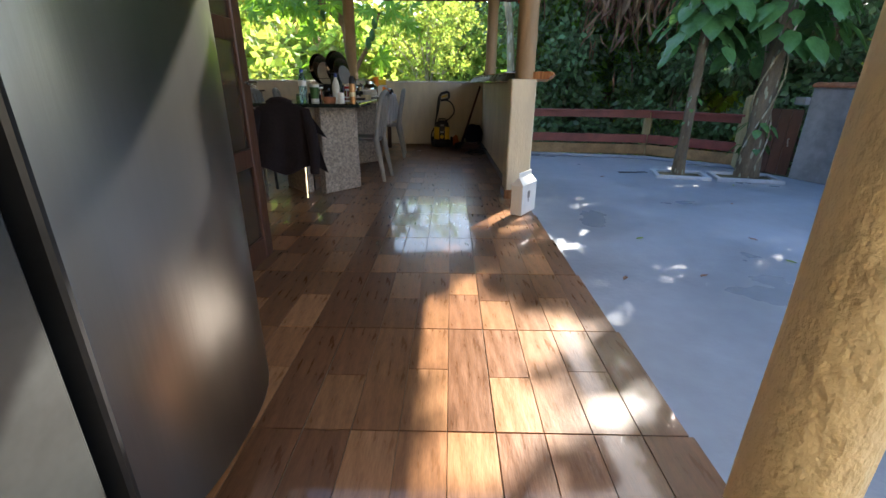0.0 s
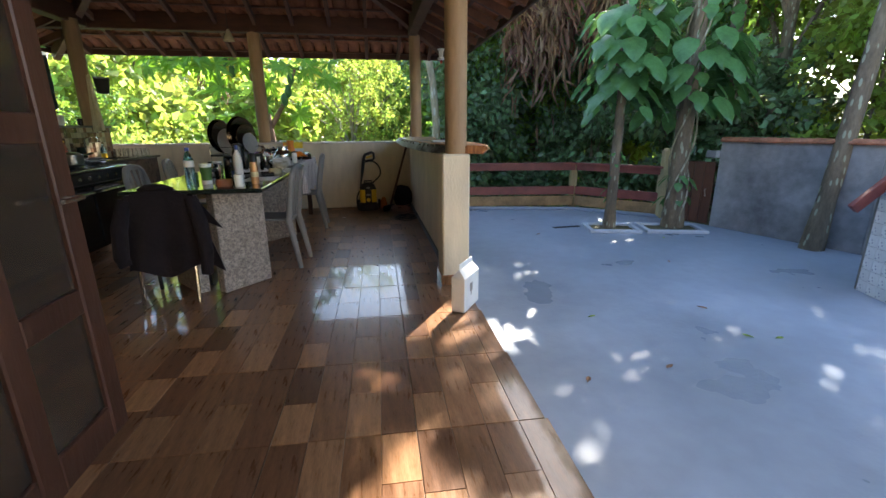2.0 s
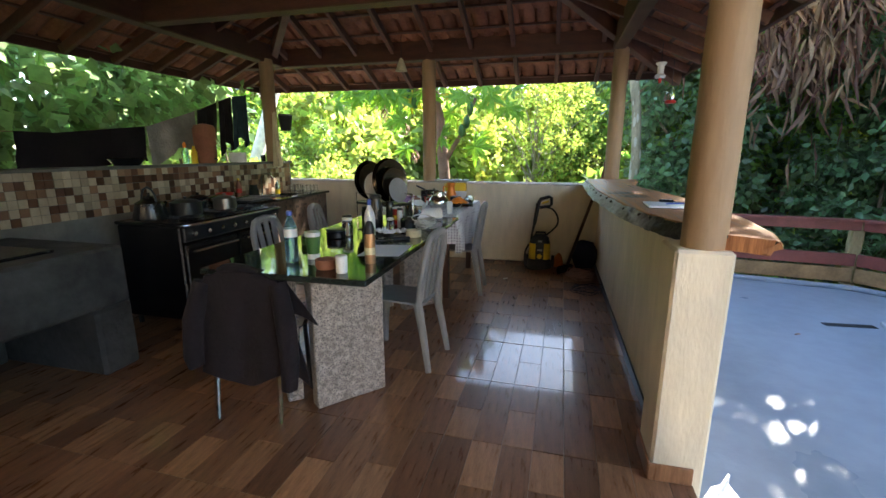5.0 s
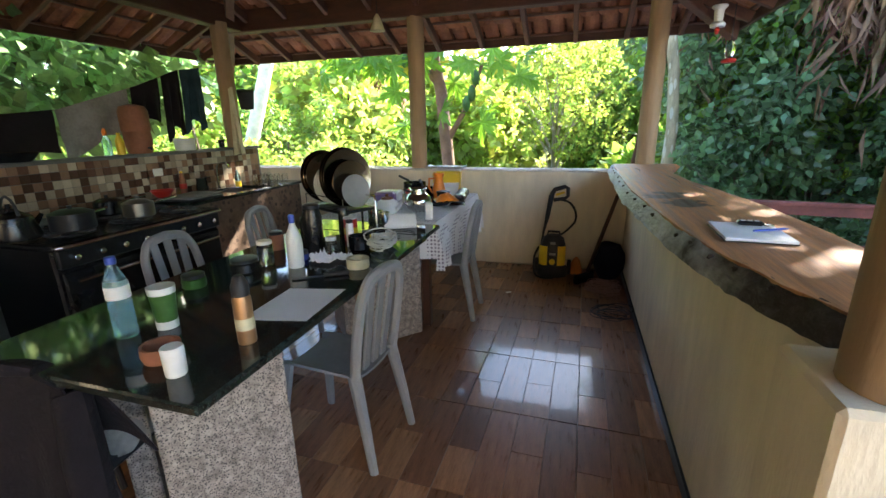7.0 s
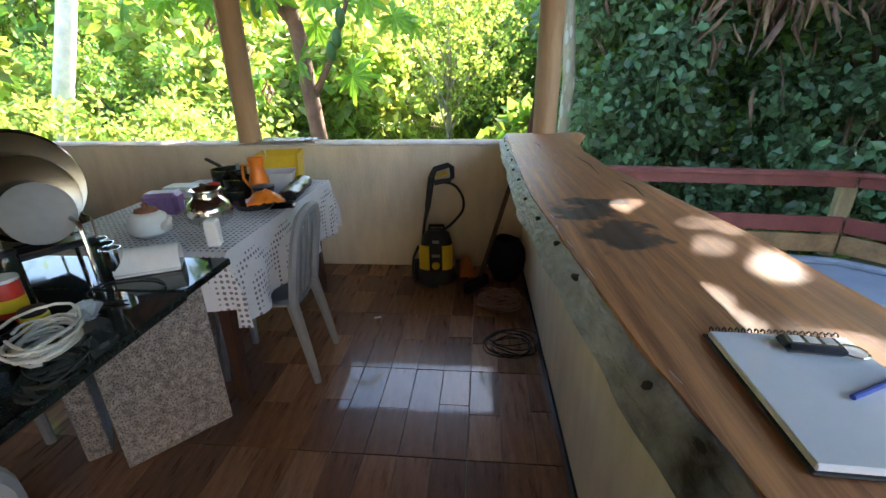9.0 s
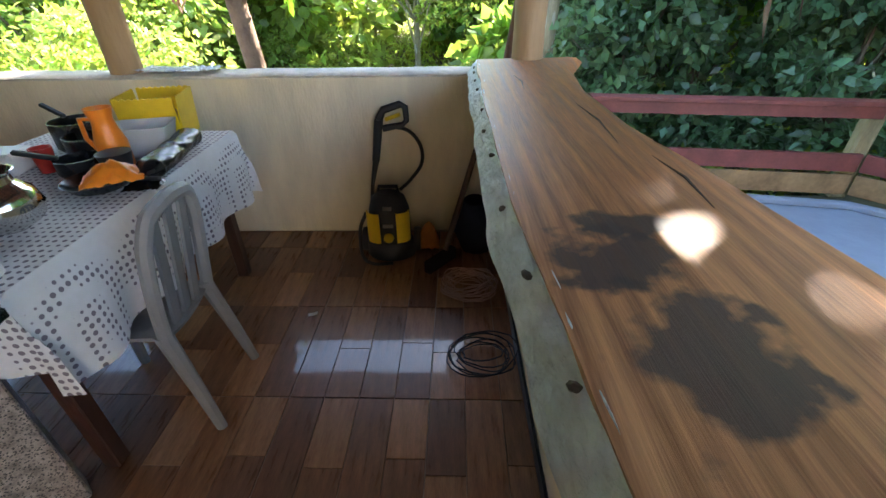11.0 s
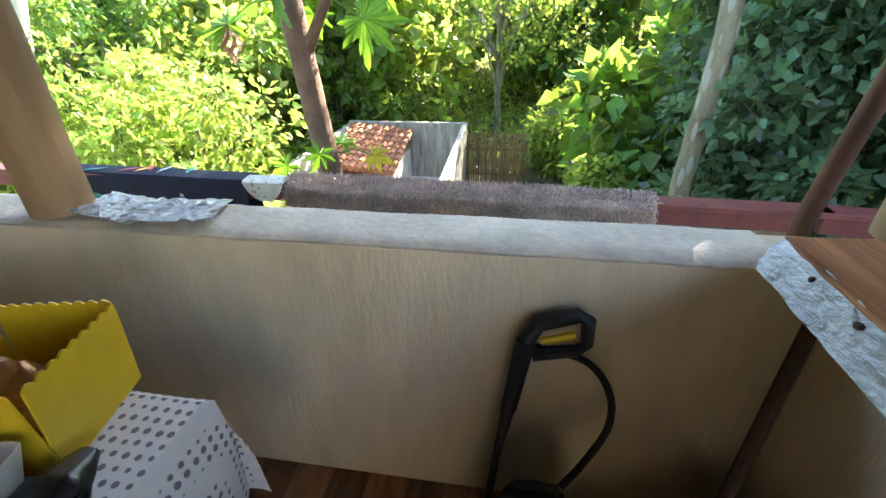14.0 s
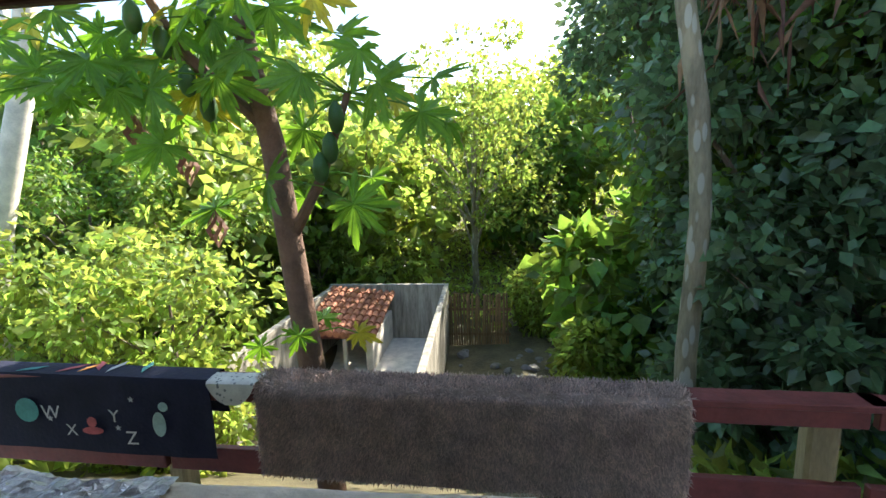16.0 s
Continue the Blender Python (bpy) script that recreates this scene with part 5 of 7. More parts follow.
for x in (-0.18, 0.18):
    part("leg", Build().tube([(x, 0.17, 0.42), (x, 0.2, 0.0)], 0.014, 8), M["blackmatte"], jc)
    part("leg", Build().tube([(x, -0.17, 0.8), (x, -0.16, 0.42), (x, -0.21, 0.0)], 0.014, 8), M["chrome"], jc)
part("backrest", Build().box((-0.19, -0.19, 0.58), (0.19, -0.16, 0.82), 0.012), M["blackmatte"], jc)


def jacket_fn(u, v):
    a = (v - 0.5) * 2
    side = 1 if a > 0 else -1
    dr = abs(a)
    z = 0.86 - 0.035 * (1 - min(1, dr * 8)) * 0 - 0.62 * max(0, dr - 0.04) * (1.0 if side < 0 else 0.5)
    w = 0.22 + 0.10 * dr + (0.05 * dr if u > 0.5 else 0)
    x = (u - 0.5) * 2 * w + 0.05 * dr
    y = -0.175 + side * (0.035 + 0.03 * dr) + 0.025 * math.sin(u * 13 + dr * 3) * dr * (1 if side < 0 else 0.3)
    sag = -0.05 * abs(2 * u - 1) ** 2 * (1 - dr) + 0.04 * math.sin(u * 9 + 1) * dr
    return (x, y, z + sag)


jk = thing("jacket", "dark maroon jacket hung over a chair back", "jacket", pose(-1.22, 4.98, 0.0, 0, 0, 8) @ Matrix.Diagonal((0.88, 1, 1, 1)))
part("body", Build().sheet(jacket_fn, 36, 40, 0.008), M["darkcloth"], jk, smooth=True)
part("collar", Build().tube([(-0.12, -0.2, 0.855), (-0.06, -0.225, 0.875), (0, -0.23, 0.88), (0.06, -0.225, 0.875), (0.12, -0.2, 0.855)], [0.015, 0.022, 0.024, 0.022, 0.015], 8), M["darkcloth"], jk, smooth=True)
for sx in (-1, 1):
    part("sleeve", Build().tube([(sx * 0.23, -0.19, 0.79), (sx * 0.285, -0.235, 0.6), (sx * 0.30, -0.25, 0.4), (sx * 0.285, -0.25, 0.24 if sx > 0 else 0.34)], [0.05, 0.058, 0.055, 0.045], 12, None, 0.12), M["darkcloth"], jk, smooth=True)
solid("folded_clothes", Build().sheet(lambda u, v: (-0.17 + 0.36 * u + 0.02 * noise.noise((u * 4, v * 4, 1)), -0.1 + 0.32 * v, 0.47 + 0.13 * math.sin(math.pi * u) ** 0.5 * math.sin(math.pi * v) ** 0.5 + 0.02 * noise.noise((u * 6, v * 6, 4))), 20, 20), M["greycloth"], "crumpled grey clothes on a chair seat", "clothes", pose(-1.22, 5.0, 0.0, 0, 0, 8), smooth=True)


# ---- things on the granite table ----
def lathe_thing(name, label, cat, x, y, z, prof, material, extra=(), n=20, rz=0.0):
    t = thing(name, label, cat, pose(x, y, z + 0.001, 0, 0, rz))
    part("body", Build().lathe(prof, n), material, t, smooth=True)
    for nm, pr, mt in extra:
        part(nm, Build().lathe(pr, n), mt, t, smooth=True)
    return t


lathe_thing("water_bottle", "clear blue plastic water bottle with a blue cap", "bottle", -1.06, 5.06, TZ, [(0.032, 0), (0.036, 0.01), (0.034, 0.04), (0.036, 0.06), (0.034, 0.09), (0.036, 0.15), (0.036, 0.19), (0.02, 0.235), (0.013, 0.25), (0.013, 0.262)], M["bottle"], [("cap", [(0.016, 0.258), (0.016, 0.28), (0.013, 0.283)], M["blue"]), ("label", [(0.0365, 0.14), (0.0365, 0.185)], M["white"])])
lathe_thing("green_tumbler", "tall green tumbler with white bands", "tumbler", -0.98, 5.15, TZ, [(0.034, 0), (0.036, 0.05), (0.042, 0.13)], M["fruit"], [("band", [(0.0435, 0.13), (0.045, 0.155)], M["white"]), ("base_band", [(0.035, 0.0), (0.0365, 0.03)], M["white"])])
lathe_thing("ashtray", "round brown glass bowl", "bowl", -0.80, 4.97, TZ, [(0.05, 0), (0.058, 0.02), (0.056, 0.05), (0.048, 0.05), (0.045, 0.012)], M["clay"])
lathe_thing("white_jar", "small white plastic jar", "jar", -0.68, 4.91, TZ, [(0.026, 0), (0.029, 0.005), (0.031, 0.085), (0.028, 0.09)], M["white"])
lathe_thing("spray_can", "bronze spray can with a black cap", "can", -0.62, 5.13, TZ, [(0.029, 0), (0.03, 0.01), (0.03, 0.15), (0.026, 0.165)], M["copper"], [("cap", [(0.028, 0.165), (0.028, 0.195), (0.018, 0.225), (0.012, 0.232)], M["blackmatte"]), ("print_band", [(0.0304, 0.05), (0.0304, 0.09)], M["tape"])])
solid("paper_sheet", Build().sheet(lambda u, v: (-0.15 + 0.25 * u + 0.05 * v, -0.15 + 0.32 * v, 0.0015 + 0.001 * noise.noise((u * 3, v * 3, 0))), 8, 8, 0.0008), M["paper"], "white sheet of paper on the granite table", "paper", pose(-0.65, 5.44, TZ, 0, 0, 12))
kn = thing("knife", "black-handled knife on the table", "knife", pose(-0.84, 5.68, TZ + 0.003, 0, 0, 33))
part("blade", Build().box((0, -0.014, 0), (0.14, 0.014, 0.003), 0.001), M["darksteel"], kn)
part("handle", Build().box((0.14, -0.012, -0.002), (0.26, 0.012, 0.018), 0.006), M["blackmatte"], kn)
solid("tape_roll", Build().lathe([(0.036, 0), (0.056, 0), (0.057, 0.024), (0.056, 0.048), (0.036, 0.048), (0.036, 0)], 28, None, False), M["tape"], "roll of cream masking tape", "tape", pose(-0.63, 5.93, TZ + 0.001), smooth=True)
sp = lathe_thing("cleaner_bottle", "white cleaner bottle with a blue cap", "bottle", -0.94, 5.86, TZ, [(0.036, 0), (0.04, 0.01), (0.041, 0.13), (0.034, 0.17), (0.016, 0.215), (0.013, 0.23)], M["white"], [("cap", [(0.015, 0.228), (0.016, 0.262), (0.009, 0.27)], M["blue"])])
lathe_thing("thermos", "black thermos flask on the granite table", "flask", -1.0, 6.12, TZ, [(0.052, 0), (0.055, 0.01), (0.055, 0.2), (0.045, 0.235), (0.045, 0.25)], M["black"], [("lid", [(0.046, 0.25), (0.046, 0.27), (0.03, 0.278)], M["darksteel"])])
lathe_thing("dark_mug", "dark pot without a lid", "pot", -0.77, 6.22, TZ, [(0.05, 0), (0.06, 0.01), (0.062, 0.085), (0.056, 0.085), (0.052, 0.012)], M["black"])
lathe_thing("red_can", "red can with a yellow and white print", "can", -0.93, 6.42, TZ, [(0.04, 0), (0.042, 0.005), (0.042, 0.13), (0.04, 0.135)], M["red"], [("lid", [(0.043, 0.133), (0.043, 0.143)], M["white"]), ("print_band", [(0.0425, 0.04), (0.0425, 0.08)], M["yellow"])])
for k, (x, y, r, h, c, lab) in enumerate(((-1.15, 5.74, 0.068, 0.05, "black", "round dark tin with a green lid"), (-1.12, 5.86, 0.04, 0.11, "glass", "clear glass jar with a pale lid"), (-0.86, 6.07, 0.03, 0.09, "glass", "clear spice jar with a white lid"), (-0.86, 6.28, 0.022, 0.14, "white", "slim white bottle among the table clutter"), (-0.79, 6.36, 0.035, 0.06, "yellow", "small yellow tub among the table clutter"), (-1.15, 6.3, 0.05, 0.14, "black", "black canister among the table clutter"), (-1.25, 6.12, 0.04, 0.09, "clay", "brown jar among the table clutter"), (-1.05, 6.55, 0.035, 0.16, "water", "dark green glass bottle"), (-1.0, 5.98, 0.045, 0.03, "blue", "small blue plastic dish"), (-1.22, 5.5, 0.05, 0.045, "fruit", "dark green round tin"))):
    lathe_thing("jar" if r < 0.045 else "tin", lab, "jar", x, y, TZ, [(r * 0.92, 0), (r, 0.006), (r, h * 0.9), (r * 0.85, h)], M[c], [("lid", [(r * 0.95, h), (r * 0.95, h + 0.016), (r * 0.8, h + 0.018)], M["white" if c == "glass" else "darksteel"])])
for k, (x, y, s) in enumerate(((-0.84, 5.98, 0.12), (-0.9, 6.0, 0.09), (-0.76, 6.02, 0.08))):
    solid("crumpled_wrapper", Build().sheet(lambda u, v, s=s, k=k: ((u - 0.5) * s, (v - 0.5) * s * 1.2, 0.010 + 0.02 * noise.noise((u * 5 + k, v * 5, k)) ** 2 * 3 + 0.006 * noise.noise((u * 11, v * 11, k))), 14, 14, 0.001), M["paper"], "crumpled pale wrapper on the table", "wrapper", pose(x, y, TZ + 0.004, 0, 0, 40 * k))
cb = thing("cable_bundle", "tangled bundle of white cable", "cable", pose(-0.64, 6.24, TZ, 0, 0, 20))
for i in range(13):
    r = rnd(0.045, 0.09)
    part("loop", Build().tube([(r * math.cos(a * 0.42 + i) + 0.01 * math.sin(a), r * 1.3 * math.sin(a * 0.42 + i), 0.012 + 0.004 * i + (0.008 + 0.022 * ((i * 5) % 4) / 4) * (1 + math.sin(a * 0.42 + i * 2.1))) for a in range(13 + i % 4)], 0.0045, 5), M["whitewire"], cb, smooth=True)
b = Build()
for i in range(24):
    a, t = rnd(0, 6.28), rnd(0.2, 1.2)
    b.sheet(lambda u, v, a=a, t=t: (0.055 * v * math.cos(a) * math.sin(t) + (u - 0.5) * 0.03 * math.sin(a) * (1 - v * 0.3), 0.055 * v * math.sin(a) * math.sin(t) - (u - 0.5) * 0.03 * math.cos(a), 0.02 + 0.06 * v * math.cos(t)), 2, 3)
solid("plastic_flower", b, M["translucentbox"], "bunched clear plastic film", "plastic film", pose(-0.66, 6.4, TZ + 0.001))
b = Build()
b.tube([(-0.1 + 0.13 * math.cos(a * 0.35), 0.09 * math.sin(a * 0.35), 0.004) for a in range(16)], 0.003, 5)
solid("black_cable", b, M["blackmatte"], "loop of thin black cable", "cable", pose(-0.62, 6.62, TZ + 0.004))
rk = thing("dish_rack", "two-tier wire dish rack holding stacked plates and steel trays", "dish rack", pose(-1.2, 6.78, TZ + 0.123, 0, 0, -28))
for x in (-0.235, 0.235):
    for y in (-0.13, 0.13):
        part("leg", Build().tube([(x, y, -0.12), (x, y, 0.02)], 0.005, 6), M["chrome"], rk)
for i in range(5):
    part("wire", Build().tube([(-0.235 + 0.1175 * i, -0.13, 0.024), (-0.235 + 0.1175 * i, 0.13, 0.024)], 0.003, 5), M["chrome"], rk)
part("tray", Build().box((-0.24, -0.14, 0), (0.24, 0.14, 0.02), 0.006), M["darksteel"], rk)
for y in (-0.13, 0.13):
    part("wire", Build().tube([(-0.24, y, 0.02), (-0.24, y, 0.1), (0.24, y, 0.1), (0.24, y, 0.02)], 0.004, 6), M["chrome"], rk)


def plate(name, r, x, z, tilt, material, label, depth=0.02):
    t = thing(name, label, "plate", pose(-1.2, 6.78, TZ + 0.123, 0, 0, -28) @ pose(x, 0, z, 0, 90 + tilt, 0), "stacked dishes")
    part("dish", Build().lathe([(0.001, 0), (r * 0.6, 0.001), (r * 0.68, 0.004), (r, depth), (r * 0.985, depth + 0.003), (r * 0.66, 0.009), (0.001, 0.006)], 36, None, False), material, t, smooth=True)


for i in range(6):
    plate("dinner_plate", 0.135, -0.13 + 0.026 * i, 0.16, -4, M["white"], "white dinner plate standing in the dish rack")
for i in range(3):
    plate("steel_tray", 0.185 - 0.012 * i, -0.21 + 0.018 * i, 0.215, -5, M["traysteel"], "round steel tray standing in the dish rack")
for i, r in enumerate((0.2, 0.195, 0.19)):
    plate("steel_tray", r, 0.07 + 0.018 * i, 0.225, -5, M["traysteel"], "round steel tray standing in the dish rack")
plate("steel_tray", 0.15, 0.15, 0.19, -7, M["traysteel"], "small round steel tray standing in the dish rack")
plate("glass_plate", 0.11, 0.19, 0.14, -9, M["chair"], "frosted glass plate leaning in the dish rack")
hd = thing("cup_holder", "bent steel cup holder with steel mugs", "cup holder", pose(-0.96, 6.74, TZ + 0.004, 0, 0, -35))
part("frame", Build().tube([(-0.1, 0, 0), (-0.1, 0, 0.2), (-0.085, 0, 0.225), (0.085, 0, 0.225), (0.1, 0, 0.2), (0.1, 0, 0)], 0.008, 8), M["chrome"], hd, smooth=True)
for x in (-0.06, 0.02, 0.1):
    part("mug", Build().lathe([(0.033, 0.002), (0.036, 0.01), (0.036, 0.115), (0.033, 0.115), (0.032, 0.012)], 18, pose(x, 0.06, 0)), M["chrome"], hd, smooth=True)
pr = thing("towel_roll", "white half-round paper dispenser", "dispenser", pose(-0.76, 6.80, TZ + 0.004, 0, 0, 28))
part("base", Build().box((-0.11, -0.06, 0), (0.11, 0.06, 0.012), 0.003), M["white"], pr)
part("cover", Build().sheet(lambda u, v: (-0.11 + 0.22 * v, -0.055 * math.cos(math.pi * u * 1.1), 0.014 + 0.075 * math.sin(min(math.pi, math.pi * u * 1.02))), 16, 2, 0.004), M["white"], pr, smooth=True)
solid("white_shaker", Build().box((-0.028, -0.028, 0), (0.028, 0.028, 0.12), 0.008), M["white"], "square white plastic bottle", "bottle", pose(-0.62, 7.02, 0.864, 0, 0, 15))

# ---- things on the cloth-covered table ----
CZ = 0.861
kt = lathe_thing("silver_jug", "shiny round silver jug tipped on its side", "jug", -0.80, 7.30, CZ, [(0.05, 0), (0.095, 0.03), (0.11, 0.075), (0.095, 0.12), (0.062, 0.15), (0.06, 0.17), (0.075, 0.185), (0.07, 0.186), (0.055, 0.168)], M["chrome"])
part("handle", Build().tube([(-0.09, 0.03, 0.13), (-0.15, 0.05, 0.12), (-0.15, 0.05, 0.06), (-0.1, 0.03, 0.04)], 0.008, 7), M["chrome"], kt)
tp = lathe_thing("teapot", "pale enamel teapot with a dark lid", "teapot", -1.0, 7.14, CZ, [(0.05, 0), (0.085, 0.025), (0.092, 0.06), (0.075, 0.1), (0.045, 0.12)], M["white"], [("lid", [(0.05, 0.12), (0.045, 0.132), (0.012, 0.14), (0.014, 0.155), (0.004, 0.16)], M["clay"])])
part("spout", Build().tube([(0.08, -0.02, 0.05), (0.12, -0.03, 0.08), (0.135, -0.035, 0.11)], [0.02, 0.014, 0.01], 8), M["white"], tp)
solid("lilac_box", Build().box((-0.09, -0.06, 0), (0.09, 0.06, 0.12), 0.02), M["purple"], "translucent lilac plastic box", "box", pose(-1.18, 7.50, CZ, 0, 0, 12))
solid("white_box", Build().box((-0.1, -0.07, 0), (0.1, 0.07, 0.09), 0.012), M["white"], "white plastic food box", "box", pose(-1.25, 7.78, CZ, 0, 0, 5))
lathe_thing("red_cup", "small red cup on the tablecloth", "cup", -1.06, 7.78, CZ, [(0.032, 0), (0.04, 0.1), (0.036, 0.1), (0.03, 0.01)], M["red"])
pan = thing("frying_pan", "black frying pan on the tablecloth", "pan", pose(-0.74, 7.62, CZ))
part("bowl", Build().lathe([(0.09, 0.002), (0.12, 0.035), (0.116, 0.036), (0.086, 0.008), (0.001, 0.006)], 28), M["black"], pan, smooth=True)
part("handle", Build().box((0.115, -0.012, 0.025), (0.24, 0.012, 0.04), 0.005), M["blackmatte"], pan)
for k, (x, y, r, h) in enumerate(((-0.98, 7.95, 0.1, 0.1), (-1.12, 8.08, 0.11, 0.13), (-0.9, 7.75, 0.08, 0.07))):
    p = lathe_thing("saucepan", "black saucepan stacked on the table", "pan", x, y, CZ, [(r * 0.85, 0), (r, 0.02), (r, h), (r * 0.96, h), (r * 0.94, 0.015)], M["black"])
    part("handle", Build().box((r, -0.012, h - 0.03), (r + 0.14, 0.012, h - 0.012), 0.005, pose(0, 0, 0, 0, -18, 120 + 40 * k)), M["blackmatte"], p)
jg = lathe_thing("orange_jug", "orange plastic jug with a flared spout", "jug", -0.79, 7.82, CZ, [(0.052, 0), (0.056, 0.01), (0.058, 0.11), (0.042, 0.17), (0.038, 0.2), (0.05, 0.245), (0.047, 0.245), (0.034, 0.2)], M["orange"])
part("handle", Build().tube([(-0.035, 0.0, 0.2), (-0.09, 0, 0.2), (-0.095, 0, 0.12), (-0.055, 0, 0.06)], 0.009, 7), M["orange"], jg, smooth=True)
yb = thing("yellow_box", "yellow scalloped plastic basket holding small packets", "basket", pose(-0.83, 8.24, CZ, 0, 0, 12) @ Matrix.Diagonal((1.22, 1.22, 1.08, 1)))
for rz, off in ((0, 0.1), (90, 0.1), (180, 0.1), (270, 0.1)):
    part("side", Build().sheet(lambda u, v: (-0.1 + 0.2 * u, -0.1 - 0.012 * v, 0.19 * v + (0.008 * abs(math.sin(u * 28)) if v > 0.95 else 0)), 54, 4, 0.004), M["yellow"], yb, m=pose(0, 0, 0, 0, 0, rz))
part("bottom", Build().box((-0.098, -0.098, 0), (0.098, 0.098, 0.006), 0.002), M["yellow"], yb)
for i in range(5):
    part("packet", Build().lathe([(0.02, 0), (0.035, 0.02), (0.03, 0.06), (0.01, 0.08)], 10, pose(rnd(-0.05, 0.05), rnd(-0.05, 0.05), 0.01 + 0.018 * i, rnd(-40, 40), rnd(-40, 40), 0)), M["copper"], yb, smooth=True)
tub = thing("storage_tub", "frosted plastic tub with a blue inside", "tub", pose(-0.775, 8.00, CZ, 0, 0, 14) @ Matrix.Diagonal((1.15, 1.1, 1, 1)))
part("body", Build().prism([(-0.08, -0.06), (0.08, -0.06), (0.08, 0.06), (-0.08, 0.06)], 0.0, 0.02).sheet(lambda u, v: (0.11 * math.copysign(min(1, abs(1.35 * math.cos(6.283 * u))), math.cos(6.283 * u)) * (0.75 + 0.25 * v), 0.085 * math.copysign(min(1, abs(1.35 * math.sin(6.283 * u))), math.sin(6.283 * u)) * (0.75 + 0.25 * v), 0.01 + 0.12 * v), 48, 3, 0.003), M["translucentbox"], tub, smooth=True)
part("insert", Build().box((-0.075, -0.05, 0.022), (0.0, 0.05, 0.09), 0.008), M["blue"], tub)
lathe_thing("black_container", "black round food container on the tablecloth", "container", -0.72, 7.72, CZ + 0.04, [(0.05, 0), (0.06, 0.05), (0.062, 0.06), (0.02, 0.07)], M["blackmatte"])
solid("snack_bag", Build().sheet(lambda u, v: ((u - 0.5) * 0.2, (v - 0.5) * 0.15, 0.012 + 0.06 * math.sin(math.pi * u) * math.sin(math.pi * v) + 0.014 * noise.noise((u * 8, v * 8, 2))), 20, 20), M["orange"], "crinkled orange snack bag", "bag", pose(-0.66, 7.60, CZ + 0.035, 0, 0, 30), smooth=True)
rb = thing("rolled_plastic_bag", "glossy black plastic bag rolled up on the tablecloth", "bag", pose(-0.60, 7.89, CZ + 0.002, 0, 0, 8))


def roll(u, v):
    a, w = 6.2832 * u, min(1.0, 0.35 + 5 * min(v, 1 - v))
    k = 1 + 0.16 * noise.noise((math.cos(a) * 2, math.sin(a) * 2, v * 9)) + 0.05 * noise.noise((math.cos(a) * 6, math.sin(a) * 6, v * 34))
    return (0.055 * w * k * math.cos(a), (v - 0.5) * 0.56, 0.042 + 0.04 * w * k * math.sin(a))


part("roll", Build().sheet(roll, 40, 70), M["black"], rb, smooth=True)
part("loose_end", Build().sheet(lambda u, v: ((u - 0.5) * 0.13, -0.25 - 0.09 * v, 0.008 + 0.03 * (1 - v) * math.sin(math.pi * u) + 0.012 * abs(noise.noise((u * 8, v * 6, 3)))), 18, 12), M["black"], rb, smooth=True)

# ---- pressure washer ----
pw = thing("pressure_washer", "black and yellow pressure washer standing on the floor", "pressure washer", pose(0.215, 8.49, 0.004))
part("base", Build().lathe([(0.15, 0), (0.16, 0.02), (0.155, 0.09), (0.12, 0.12)], 20, Matrix.Diagonal((1, 0.75, 1, 1))), M["blackmatte"], pw, smooth=True)
part("body", Build().lathe([(0.125, 0.1), (0.13, 0.16), (0.125, 0.32), (0.10, 0.40), (0.06, 0.43)], 20, Matrix.Diagonal((1, 0.75, 1, 1))), M["blackmatte"], pw, smooth=True)
for sx in (-1, 1):
    part("side_panel", Build().sheet(lambda u, v, sx=sx: (sx * (0.05 + 0.078 * math.sin(u * 1.57)), -0.102 * math.cos(u * 1.15) - 0.002, 0.13 + 0.2 * v), 8, 6, 0.008), M["yellow"], pw, smooth=True)
    part("wheel", Build().lathe([(0.02, -0.02), (0.075, -0.02), (0.08, 0), (0.075, 0.02), (0.02, 0.02)], 20, pose(sx * 0.165, 0.04, 0.08, 0, 90, 0)), M["blackmatte"], pw, smooth=True)
part("knob", Build().lathe([(0.03, 0), (0.03, 0.015), (0.026, 0.02)], 18, pose(0, -0.105, 0.17, 90, 0, 0)), M["yellow"], pw, smooth=True)
part("name_plate", Build().box((-0.032, -0.104, 0.235), (0.032, -0.099, 0.26), 0.002), M["steel"], pw)
part("name_plate", Build().box((-0.026, -0.09, 0.345), (0.026, -0.083, 0.37), 0.002), M["steel"], pw)
part("carry_handle", Build().tube([(-0.06, 0.02, 0.41), (-0.055, 0.02, 0.455), (0.055, 0.02, 0.455), (0.06, 0.02, 0.41)], 0.012, 8), M["blackmatte"], pw, smooth=True)
gun = part("lance", Build().tube([(-0.145, 0.09, 0.1), (-0.11, 0.14, 0.42), (-0.085, 0.19, 0.55)], [0.012, 0.012, 0.02], 10).tube([(-0.085, 0.19, 0.55), (-0.05, 0.215, 0.8)], [0.024, 0.028], 10), M["blackmatte"], pw, smooth=True)
part("grip", Build().tube([(-0.05, 0.22, 0.80), (-0.02, 0.225, 0.855), (0.08, 0.232, 0.885), (0.11, 0.232, 0.87), (0.115, 0.232, 0.79), (0.09, 0.23, 0.765), (-0.03, 0.222, 0.745)], [0.026, 0.024, 0.022, 0.02, 0.018, 0.018, 0.022], 8), M["blackmatte"], pw, smooth=True)
part("trigger", Build().tube([(-0.01, 0.215, 0.80), (0.08, 0.22, 0.83)], 0.012, 8), M["yellow"], pw)
